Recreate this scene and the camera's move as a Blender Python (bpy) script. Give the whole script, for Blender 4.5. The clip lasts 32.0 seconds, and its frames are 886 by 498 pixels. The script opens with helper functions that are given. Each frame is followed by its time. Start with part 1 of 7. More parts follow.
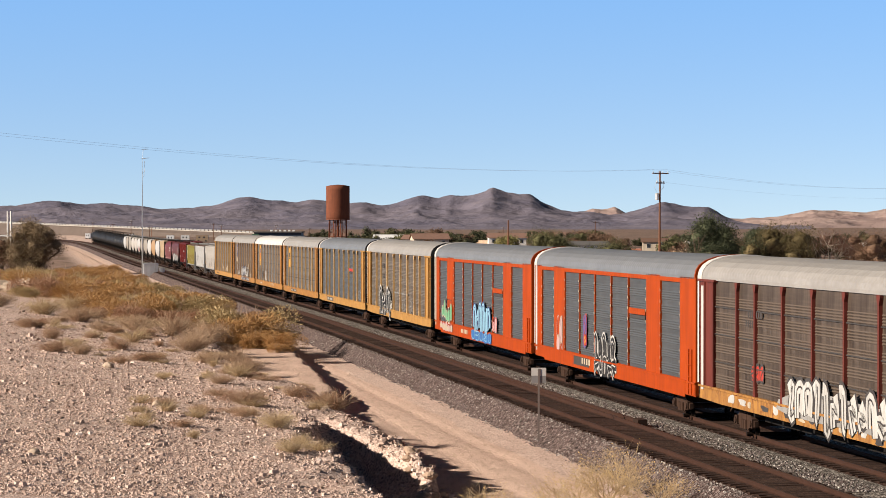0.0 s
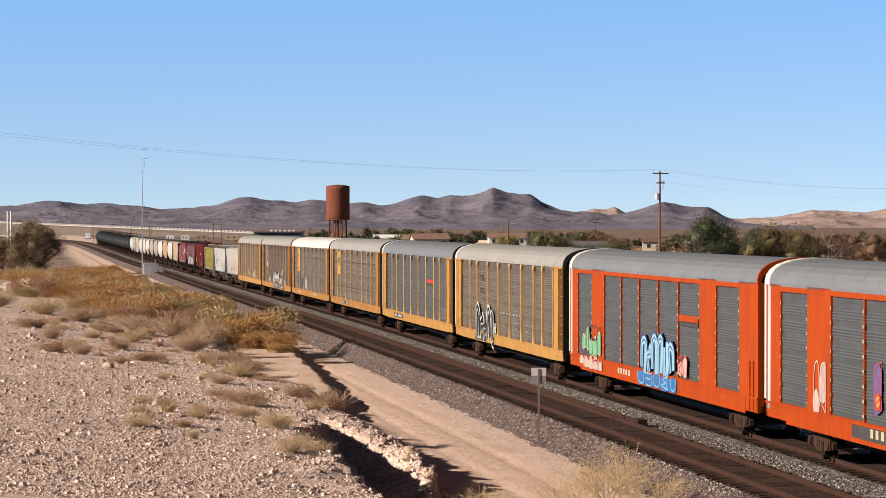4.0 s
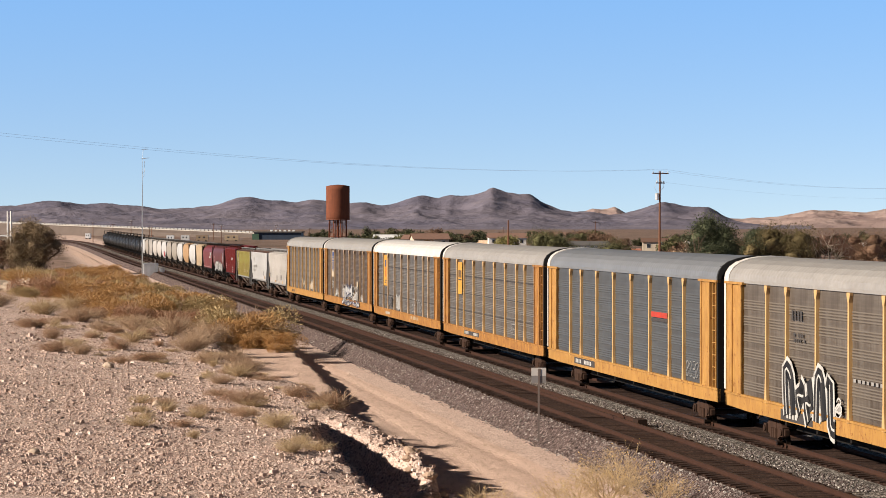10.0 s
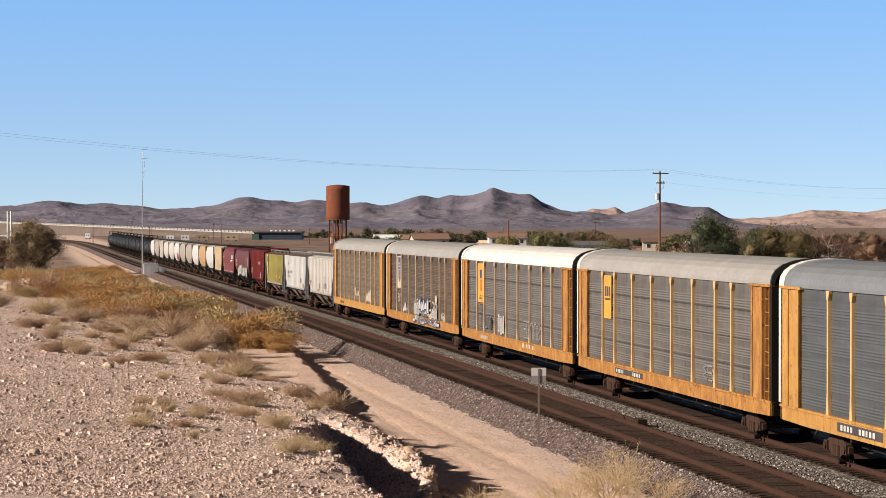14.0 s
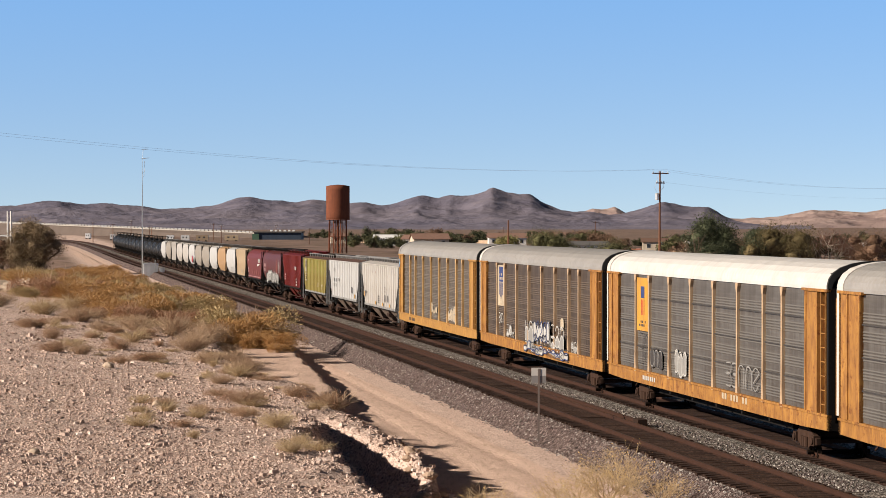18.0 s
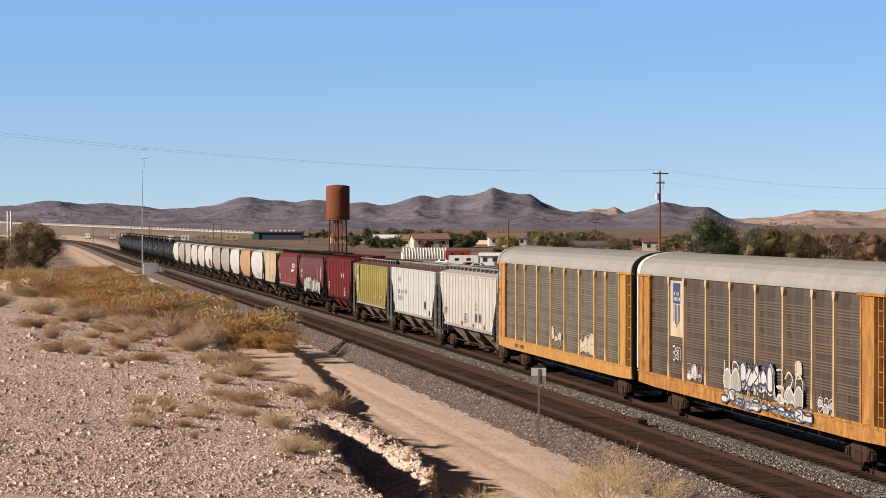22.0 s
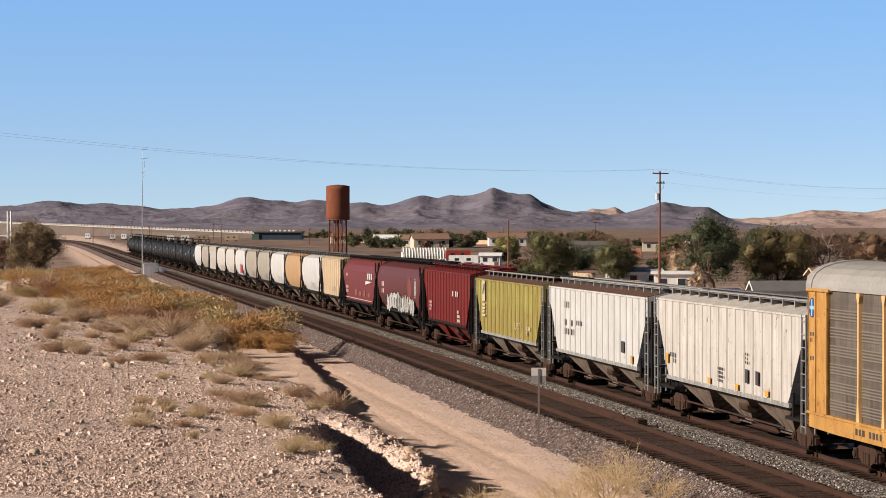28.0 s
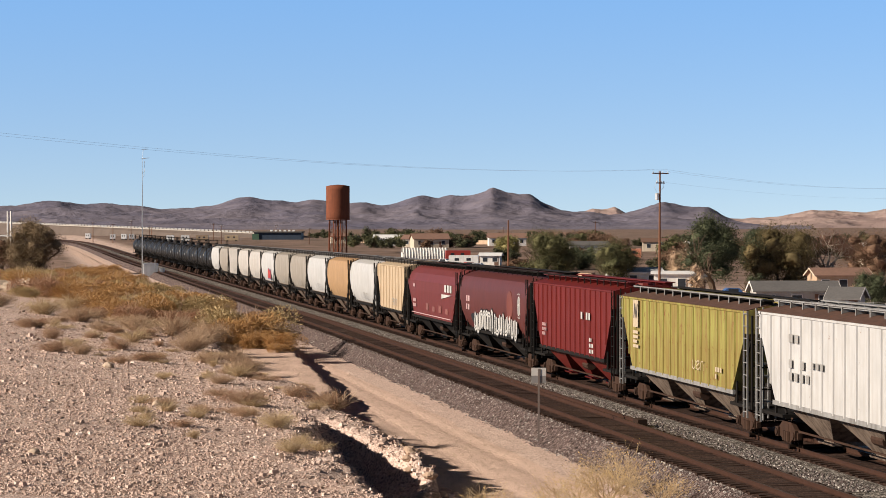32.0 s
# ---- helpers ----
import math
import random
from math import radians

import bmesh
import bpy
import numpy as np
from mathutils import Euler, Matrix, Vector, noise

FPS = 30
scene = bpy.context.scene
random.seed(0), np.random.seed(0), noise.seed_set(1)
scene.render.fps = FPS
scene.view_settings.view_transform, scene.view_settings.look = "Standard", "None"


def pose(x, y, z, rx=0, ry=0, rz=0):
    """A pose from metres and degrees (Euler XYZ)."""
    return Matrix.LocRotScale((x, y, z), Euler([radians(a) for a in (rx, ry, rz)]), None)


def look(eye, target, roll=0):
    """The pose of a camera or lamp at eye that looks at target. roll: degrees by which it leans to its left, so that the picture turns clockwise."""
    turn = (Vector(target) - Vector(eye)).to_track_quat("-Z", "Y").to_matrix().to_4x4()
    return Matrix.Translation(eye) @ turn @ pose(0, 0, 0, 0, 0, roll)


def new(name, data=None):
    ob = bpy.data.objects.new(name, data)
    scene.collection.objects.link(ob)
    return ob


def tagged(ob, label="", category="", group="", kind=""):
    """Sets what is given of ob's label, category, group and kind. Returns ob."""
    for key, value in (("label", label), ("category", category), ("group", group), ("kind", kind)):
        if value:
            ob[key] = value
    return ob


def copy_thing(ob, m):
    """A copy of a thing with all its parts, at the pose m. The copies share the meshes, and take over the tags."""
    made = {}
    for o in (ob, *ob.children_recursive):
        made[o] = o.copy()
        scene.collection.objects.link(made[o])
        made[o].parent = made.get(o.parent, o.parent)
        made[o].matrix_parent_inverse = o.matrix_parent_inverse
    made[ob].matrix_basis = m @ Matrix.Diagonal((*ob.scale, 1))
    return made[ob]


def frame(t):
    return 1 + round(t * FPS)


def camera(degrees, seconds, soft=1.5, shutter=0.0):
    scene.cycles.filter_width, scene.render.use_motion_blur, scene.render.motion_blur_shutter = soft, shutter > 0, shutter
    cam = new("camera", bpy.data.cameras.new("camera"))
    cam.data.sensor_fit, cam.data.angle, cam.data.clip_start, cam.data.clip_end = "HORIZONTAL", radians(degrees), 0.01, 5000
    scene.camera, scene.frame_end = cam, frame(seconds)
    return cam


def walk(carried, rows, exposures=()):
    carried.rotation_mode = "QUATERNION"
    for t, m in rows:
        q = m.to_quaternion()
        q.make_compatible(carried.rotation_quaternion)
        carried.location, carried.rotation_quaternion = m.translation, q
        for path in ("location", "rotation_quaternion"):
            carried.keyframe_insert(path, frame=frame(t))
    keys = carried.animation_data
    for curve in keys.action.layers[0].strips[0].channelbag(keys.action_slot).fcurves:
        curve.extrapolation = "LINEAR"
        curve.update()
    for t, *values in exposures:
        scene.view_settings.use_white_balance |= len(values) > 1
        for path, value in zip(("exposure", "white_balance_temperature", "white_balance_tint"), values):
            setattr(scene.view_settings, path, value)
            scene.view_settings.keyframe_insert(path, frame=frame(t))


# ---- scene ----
import functools

TAU = 2 * math.pi
DURATION = 32.0
EYE_Z = 7.11

# ---- camera: stands still ----
cam = camera(20.45, DURATION, soft=0.7)
EYE = pose(0, 0, EYE_Z, 90 - 0.610, 0, 0)
walk(cam, [(0.0, EYE), (DURATION, EYE)], [(0.0, 0.69, 6700, 12.5), (14.5, 0.68, 6700, 12.5), (17.0, 0.60, 6700, 12.5), (20.0, 0.53, 6700, 12.5), (24.0, 0.60, 6700, 12.5), (DURATION, 0.60, 6700, 12.5)])

# ---- daylight ----
SUN_EL, SUN_AZ = radians(25.0), radians(252.0)
world = bpy.data.worlds.new("sky")
scene.world = world
world.use_nodes = True
wn = world.node_tree
sky = wn.nodes.new("ShaderNodeTexSky")
sky.sky_type = 'NISHITA'
sky.sun_disc = False
sky.sun_elevation, sky.sun_rotation = SUN_EL, SUN_AZ
sky.altitude, sky.air_density, sky.dust_density, sky.ozone_density = 700, 1.0, 0.2, 2.0
# the dry desert air keeps its blue down to the horizon: the sky is looked up a little higher than it stands
tc, lift, norm = wn.nodes.new("ShaderNodeTexCoord"), wn.nodes.new("ShaderNodeVectorMath"), wn.nodes.new("ShaderNodeVectorMath")
lift.operation, norm.operation = 'MULTIPLY_ADD', 'NORMALIZE'
lift.inputs[1].default_value, lift.inputs[2].default_value = (1, 1, 2.6), (0, 0, 0.20)
wn.links.new(tc.outputs["Generated"], lift.inputs[0])
wn.links.new(lift.outputs[0], norm.inputs[0])
wn.links.new(norm.outputs[0], sky.inputs["Vector"])
tint = wn.nodes.new("ShaderNodeMix")
tint.data_type, tint.blend_type = 'RGBA', 'MULTIPLY'
tint.inputs[0].default_value = 1.0
# paler near the horizon, dimmed well below a real sky overhead to deepen shadows
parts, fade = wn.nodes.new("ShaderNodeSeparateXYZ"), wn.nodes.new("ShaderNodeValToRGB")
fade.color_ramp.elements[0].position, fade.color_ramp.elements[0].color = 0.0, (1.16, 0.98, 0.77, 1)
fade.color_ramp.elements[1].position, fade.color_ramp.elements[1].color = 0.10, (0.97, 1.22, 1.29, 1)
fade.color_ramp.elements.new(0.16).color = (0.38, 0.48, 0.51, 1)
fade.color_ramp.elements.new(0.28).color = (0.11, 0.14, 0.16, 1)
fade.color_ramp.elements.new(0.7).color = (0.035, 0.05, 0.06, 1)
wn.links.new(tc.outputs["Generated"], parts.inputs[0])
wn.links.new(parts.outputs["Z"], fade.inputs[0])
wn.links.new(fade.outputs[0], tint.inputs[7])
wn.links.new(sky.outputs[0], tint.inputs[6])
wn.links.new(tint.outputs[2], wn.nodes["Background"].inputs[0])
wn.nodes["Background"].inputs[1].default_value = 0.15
sun_data = bpy.data.lights.new("sun", 'SUN')
sun_data.energy, sun_data.angle, sun_data.color = 5.0, radians(0.53), (1.0, 0.90, 0.76)
sun = new("sun", sun_data)
sun_dir = Vector((math.sin(SUN_AZ) * math.cos(SUN_EL), math.cos(SUN_AZ) * math.cos(SUN_EL), math.sin(SUN_EL)))
sun.matrix_world = look(sun_dir * 300, (0, 0, 0))


# ---- materials ----
class Nodes:
    """Short hand for building a node material."""

    def __init__(self, name, rough=0.8, metal=0.0):
        self.mat = bpy.data.materials.new(name)
        self.mat.use_nodes = True
        self.t = self.mat.node_tree
        self.b = self.t.nodes["Principled BSDF"]
        self.b.inputs["Roughness"].default_value = rough
        self.b.inputs["Metallic"].default_value = metal
        self.b.inputs["Specular IOR Level"].default_value = 0.18

    def add(self, kind):
        return self.t.nodes.new("ShaderNode" + kind)

    def link(self, a, b):
        self.t.links.new(a, b)

    def coords(self, scale=(1, 1, 1), which="Object"):
        c, m = self.add("TexCoord"), self.add("Mapping")
        m.inputs["Scale"].default_value = scale
        self.link(c.outputs[which], m.inputs["Vector"])
        return m.outputs[0]

    def noise(self, vec, scale, detail=4.0, rough=0.6):
        n = self.add("TexNoise")
        n.inputs["Scale"].default_value, n.inputs["Detail"].default_value, n.inputs["Roughness"].default_value = scale, detail, rough
        self.link(vec, n.inputs["Vector"])
        return n.outputs[0]

    def voronoi(self, vec, scale, out="Color", feature='F1'):
        n = self.add("TexVoronoi")
        n.feature = feature
        n.inputs["Scale"].default_value = scale
        self.link(vec, n.inputs["Vector"])
        return n.outputs[out]

    def ramp(self, fac, stops):
        r = self.add("ValToRGB")
        e = r.color_ramp.elements
        while len(e) < len(stops):
            e.new(0.5)
        for el, (p, c) in zip(e, stops):
            el.position = p
            el.color = (*c, 1) if len(c) == 3 else c
        self.link(fac, r.inputs[0])
        return r.outputs[0]

    def mask(self, fac, lo, hi):
        return self.ramp(fac, [(lo, (0, 0, 0)), (hi, (1, 1, 1))])

    def mix(self, fac, a, b, mode='MIX'):
        m = self.add("Mix")
        m.data_type, m.blend_type = 'RGBA', mode
        for sock, v in ((m.inputs[0], fac), (m.inputs[6], a), (m.inputs[7], b)):
            if hasattr(v, "links"):
                self.link(v, sock)
            elif isinstance(v, (int, float)):
                sock.default_value = v
            else:
                sock.default_value = (*v, 1)
        return m.outputs[2]

    def random(self):
        return self.add("ObjectInfo").outputs["Random"]

    def island(self):
        return self.add("NewGeometry").outputs["Random Per Island"]

    def bump(self, h, strength, dist=0.02):
        b = self.add("Bump")
        b.inputs["Strength"].default_value, b.inputs["Distance"].default_value = strength, dist
        self.link(h, b.inputs["Height"])
        self.link(b.outputs[0], self.b.inputs["Normal"])

    def done(self, color):
        if hasattr(color, "links"):
            self.link(color, self.b.inputs["Base Color"])
        else:
            self.b.inputs["Base Color"].default_value = (*color, 1)
        return self.mat


def dim(c, k):
    return tuple(v * k for v in c)


def painted(name, c, grime=(0.07, 0.05, 0.04), amount=0.45, rough=0.55, metal=0.0, rust=0.0, streak=0.35, lo=0.42):
    """Weathered paint on steel: blotches, long vertical streaks of grime, rust spots."""
    n = Nodes(name, rough, metal)
    v = n.coords()
    vs = n.coords((2.0, 2.0, streak * 0.6))
    blotch = n.noise(v, 0.9, 5)
    col = n.mix(n.mask(blotch, 0.35, 0.75), dim(c, 1.06), dim(c, 0.86))
    st = n.mask(n.noise(vs, 2.0, 5, 0.6), lo, lo + 0.24)
    m = n.add("Math")
    m.operation = 'MULTIPLY'
    m.inputs[1].default_value = amount
    n.link(st, m.inputs[0])
    col = n.mix(m.outputs[0], col, grime)
    if rust:
        spots = n.mask(n.noise(v, 3.1, 7, 0.75), 0.66 - 0.12 * rust, 0.72 - 0.08 * rust)
        col = n.mix(spots, col, (0.16, 0.055, 0.02))
    n.bump(n.noise(v, 14, 4), 0.12, 0.01)
    return n.done(col)


def plain(name, c, rough=0.7, metal=0.0, vary=0.15, scale=2.0):
    n = Nodes(name, rough, metal)
    v = n.coords()
    return n.done(n.mix(n.noise(v, scale, 5), dim(c, 1 - vary), dim(c, 1 + vary)))


def gravel(name, colours, size, big, bump=0.6, stain=None):
    """Loose stones: a colour for each stone, patches of a larger scale, relief."""
    n = Nodes(name, 0.95)
    v = n.coords()
    cell = n.voronoi(v, 1 / size, "Color")
    sep = n.add("SeparateColor")
    n.link(cell, sep.inputs[0])
    k = len(colours) - 1
    col = n.ramp(sep.outputs[0], [(i / k, c) for i, c in enumerate(colours)])
    patch = n.noise(v, 1 / big, 5)
    col = n.mix(n.mask(patch, 0.35, 0.7), col, stain or dim(colours[0], 0.9), 'MIX') if stain else n.mix(0.35, col, n.mix(patch, (0.6, 0.6, 0.6), (1.3, 1.3, 1.3)), 'MULTIPLY')
    n.bump(n.voronoi(v, 1 / size, "Distance"), bump, size * 0.7)
    return n.done(col)


M = {}
M["soil"] = Nodes("desert_soil", 0.97)


def soil_material():
    n = M["soil"]
    v = n.coords()
    fine = n.voronoi(v, 22.0, "Color")
    sep = n.add("SeparateColor")
    n.link(fine, sep.inputs[0])
    gravelly = n.ramp(sep.outputs[0], [(0, (0.24, 0.162, 0.137)), (0.4, (0.62, 0.46, 0.395)), (0.85, (0.75, 0.585, 0.515)), (1, (0.85, 0.72, 0.645))])
    # dark stones, and shade in the gaps between pebbles, put into the colour
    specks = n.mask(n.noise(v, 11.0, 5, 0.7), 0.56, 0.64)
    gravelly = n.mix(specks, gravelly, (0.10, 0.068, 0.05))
    sand = n.mix(n.noise(v, 1.3, 6), (0.58, 0.41, 0.33), (0.70, 0.515, 0.425))
    sand = n.mix(n.mask(n.noise(n.coords((2.5, 0.35, 1.0)), 2.2, 6, 0.7), 0.5, 0.75), sand, (0.44, 0.31, 0.225))
    sand = n.mix(n.mask(n.noise(v, 17.0, 4, 0.7), 0.6, 0.66), sand, (0.30, 0.21, 0.15))
    at = n.add("Attribute")
    at.attribute_name = "sand"
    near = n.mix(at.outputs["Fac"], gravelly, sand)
    scrub = n.mix(n.mask(n.noise(v, 0.06, 8, 0.7), 0.42, 0.62), (0.25, 0.17, 0.135), (0.11, 0.078, 0.056))
    at2 = n.add("Attribute")
    at2.attribute_name = "far"
    col = n.mix(at2.outputs["Fac"], near, scrub)
    col = n.mix(0.4, col, n.mix(n.noise(v, 0.35, 6), (0.62, 0.6, 0.58), (1.28, 1.28, 1.28)), 'MULTIPLY')
    coarse, fine_h = n.noise(v, 2.6, 6, 0.65), n.noise(v, 9, 8, 0.75)
    both = n.add("Math")
    both.operation, both.inputs[1].default_value = 'MULTIPLY_ADD', 1.2
    n.link(coarse, both.inputs[0])
    n.link(fine_h, both.inputs[2])
    n.bump(both.outputs[0], 0.7, 0.08)
    n.done(col)


soil_material()
SOIL = M["soil"].mat
BALLAST = gravel("grey_ballast", [(0.024, 0.018, 0.015), (0.085, 0.072, 0.062), (0.178, 0.158, 0.14), (0.41, 0.37, 0.33)], 0.075, 2.5, 0.9)
BALLAST_RED = gravel("red_grey_ballast", [(0.026, 0.017, 0.015), (0.072, 0.048, 0.044), (0.125, 0.088, 0.082), (0.27, 0.215, 0.2)], 0.075, 1.6, 0.9)
TIE = painted("tie_timber", (0.032, 0.017, 0.012), (0.019, 0.011, 0.008), 0.5, 0.9)
RAIL = painted("rail_steel", (0.05, 0.023, 0.015), (0.026, 0.013, 0.009), 0.4, 0.7)
RAIL_TOP = plain("rail_head", (0.055, 0.035, 0.027), 0.55, 0.5)
DIRTY = gravel("oil_stained_dirt", [(0.018, 0.009, 0.006), (0.034, 0.017, 0.012), (0.052, 0.028, 0.02), (0.085, 0.05, 0.038)], 0.06, 1.2, 0.5)
STONE = None


def stone_material():
    n = Nodes("pale_stones", 0.95)
    v = n.coords()
    c = n.ramp(n.island(), [(0, (0.15, 0.10, 0.078)), (0.2, (0.44, 0.325, 0.272)), (0.9, (0.60, 0.46, 0.395)), (1, (0.76, 0.64, 0.57))])
    return n.done(n.mix(0.4, c, n.mix(n.noise(v, 30, 3), (0.6, 0.6, 0.6), (1.3, 1.3, 1.3)), 'MULTIPLY'))


STONE = stone_material()


def panel_material(name, c, grime, amount):
    """Galvanised, perforated steel sheet with road grime."""
    n = Nodes(name, 0.5, 0.35)
    v = n.coords()
    vs = n.coords((0.5, 0.5, 2.2))
    vv = n.coords((2.2, 2.2, 0.25))
    a = n.mix(n.mask(n.noise(vs, 1.1, 5), 0.3, 0.7), dim(c, 0.82), dim(c, 1.15))
    a = n.mix(n.mask(n.noise(n.coords((0.35, 1.0, 9.0)), 1.0, 6, 0.7), 0.42, 0.7), a, dim(c, 1.38))
    m = n.add("Math")
    m.operation = 'MULTIPLY'
    m.inputs[1].default_value = amount
    n.link(n.mask(n.noise(vv, 1.2, 6, 0.7), 0.36, 0.72), m.inputs[0])
    a = n.mix(m.outputs[0], a, grime)
    # raised ribs, cleaner than the flats, with painted sky light on their upward faces
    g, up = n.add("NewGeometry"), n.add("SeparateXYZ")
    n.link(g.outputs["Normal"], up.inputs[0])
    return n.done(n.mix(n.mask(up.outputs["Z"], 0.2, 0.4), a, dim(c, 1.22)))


# ---- geometry helpers ----
def part(name, bm, material, parent=None, label=""):
    """One mesh object from a bmesh, under a thing or a part."""
    me = bpy.data.meshes.new(name)
    bm.to_mesh(me)
    bm.free()
    return piece(name, me, material, parent, label)


def piece(name, me, material, parent=None, label="", m=None):
    """One object on a mesh that may be shared; its material sits on the object."""
    if not me.materials:
        me.materials.append(None)
    ob = new(name, me)
    ob.material_slots[0].link = 'OBJECT'
    ob.material_slots[0].material = material
    if parent is not None:
        ob.parent = parent
    if m is not None:
        ob.matrix_local = m
    if label:
        tagged(ob, label)
    return ob


def box(bm, x0, x1, y0, y1, z0, z1, m=None):
    vs = [bm.verts.new((x, y, z)) for z in (z0, z1) for x, y in ((x0, y0), (x1, y0), (x1, y1), (x0, y1))]
    if m is not None:
        for v in vs:
            v.co = m @ v.co
    for f in ((3, 2, 1, 0), (4, 5, 6, 7), (0, 1, 5, 4), (1, 2, 6, 5), (2, 3, 7, 6), (3, 0, 4, 7)):
        bm.faces.new([vs[i] for i in f])
    return bm


def sweep(bm, rings, close=True, caps=True):
    """Skin a list of rings of points."""
    vr = [[bm.verts.new(p) for p in r] for r in rings]
    n = len(rings[0])
    for a, b in zip(vr, vr[1:]):
        for i in range(n if close else n - 1):
            j = (i + 1) % n
            bm.faces.new((a[i], a[j], b[j], b[i]))
    if caps and close:
        bm.faces.new(list(reversed(vr[0])))
        bm.faces.new(vr[-1])
    return bm


def tube(bm, pts, r, seg=6, r1=None):
    """A round bar along points, tapering from r to r1."""
    pts = [Vector(p) for p in pts]
    rings = []
    for i, p in enumerate(pts):
        d = (pts[min(i + 1, len(pts) - 1)] - pts[max(i - 1, 0)]).normalized()
        a = d.cross(Vector((0, 0, 1)))
        if a.length < 0.05:
            a = d.cross(Vector((1, 0, 0)))
        a.normalize()
        b = d.cross(a)
        rr = r if r1 is None else r + (r1 - r) * i / (len(pts) - 1)
        rings.append([p + rr * (math.cos(TAU * k / seg) * a + math.sin(TAU * k / seg) * b) for k in range(seg)])
    return sweep(bm, rings)


def lathe(bm, profile, seg=24, axis='z', centre=(0, 0, 0)):
    """A turned body; profile of (radius, height)."""
    c = Vector(centre)
    rings = []
    for r, h in profile:
        ring = []
        for k in range(seg):
            a = TAU * k / seg
            p = {'z': (r * math.cos(a), r * math.sin(a), h), 'x': (h, r * math.cos(a), r * math.sin(a)),
                 'y': (r * math.sin(a), h, r * math.cos(a))}[axis]
            ring.append(c + Vector(p))
        rings.append(ring)
    return sweep(bm, rings)


def B():
    return bmesh.new()


def smooth(ob):
    for p in ob.data.polygons:
        p.use_smooth = True
    return ob


def mesh_of(bm, name="mesh"):
    me = bpy.data.meshes.new(name)
    bm.to_mesh(me)
    bm.free()
    return me


def thing(name, label, category, group="", m=None, kind=""):
    ob = new(name)
    ob.empty_display_size = 0.3
    tagged(ob, label, category, group, kind)
    if m is not None:
        ob.matrix_world = m
    return ob


def fbm(x, y, z=0.0, octaves=4):
    return noise.fractal(Vector((x, y, z)), 1.0, 2.0, octaves)


# ---- the line of the railway ----
HEADING = [(-400, 9.4), (100, 9.4), (200, 9.52), (300, 9.49), (400, 9.91), (550, 9.70), (700, 10.15), (800, 10.43), (950, 12.5), (1200, 26.0), (1400, 32.0)]
LEVEL = [(-400, 0.0), (80, 0.03), (160, 0.0), (240, -0.19), (320, -0.38), (420, -0.49), (520, -0.56), (640, -0.44), (780, 0.0), (900, 0.2), (1400, 0.4)]
S_GRID = np.arange(-400.0, 1400.5, 1.0)
_h = np.radians(np.interp(S_GRID, *zip(*HEADING)))
_x, _y = np.cumsum(-np.sin(_h)), np.cumsum(np.cos(_h))
_i = int(np.argmin(abs(S_GRID - 100.0)))
LINE_X, LINE_Y = _x - _x[_i] + 5.19, _y - _y[_i] + 118.48
NEAR_TRACK = 4.3


class Table:
    """Values by steps of half a metre along the line, read between the steps."""

    def __init__(self, rows):
        self.v = np.interp(np.arange(-400, 1400.6, 0.5), *zip(*rows)).tolist()

    def __call__(self, s):
        q = min(3599.0, max(0.0, (s + 400.0) * 2))
        i = int(q)
        return self.v[i] + (self.v[i + 1] - self.v[i]) * (q - i)


rail_level = Table(LEVEL)
turn_at, line_x, line_y = Table(list(zip(S_GRID, _h))), Table(list(zip(S_GRID, LINE_X))), Table(list(zip(S_GRID, LINE_Y)))


def along(s, lat=0.0, z=0.0):
    """The place at s metres along the line, lat metres off the train's track towards the embankment, z above its rails."""
    h = turn_at(s)
    return Vector((line_x(s) - math.cos(h) * lat, line_y(s) - math.sin(h) * lat, rail_level(s) + z))


def line_coords(x, y):
    """s and lat of a place (the line bends so little that one projection and one correction serve)."""
    s = min(1400, max(-400, (x - 5.19) * -0.1684 + (y - 118.48) * 0.9857 + 100))
    h = turn_at(s)
    s = min(1400, max(-400, s + (line_x(s) - x) * math.sin(h) + (y - line_y(s)) * math.cos(h)))
    h, dx, dy = turn_at(s), x - line_x(s), y - line_y(s)
    return s - dx * math.sin(h) + dy * math.cos(h), -dx * math.cos(h) - dy * math.sin(h)


def step(a, b, v):
    t = min(1.0, max(0.0, (v - a) / (b - a)))
    return t * t * (3 - 2 * t)


EDGE = [(20, 17.0), (44, 16.8), (49, 16.5), (51, 14.8), (52.5, 13.5), (55, 12.95), (58, 13.2), (62, 13.4), (66, 13.1), (72, 13.1), (80, 12.9), (86, 12.2), (90, 11.5), (100, 10.9), (112, 10.3), (136, 9.6), (200, 10.0), (400, 9.5)]
BANK = [(20, 2.2), (47, 2.0), (55, 1.75), (75, 1.45), (86, 0.85), (95, 0.6), (120, 0.7), (140, 0.9), (200, 1.0), (330, 0.4), (500, 0.1)]
LIFT = [(77, 0.0), (86, 0.6), (95, 0.78), (125, 0.7), (150, 0.4), (220, 0.2), (400, 0.0)]
FACE = [(20, 0.16), (60, 0.16), (66, 1.5), (70, 2.0), (80, 1.9), (86, 0.7), (90, 0.16)]
LEDGE = [(84, 0.0), (90, 2.0), (96, 3.0), (125, 3.2), (150, 2.2)]


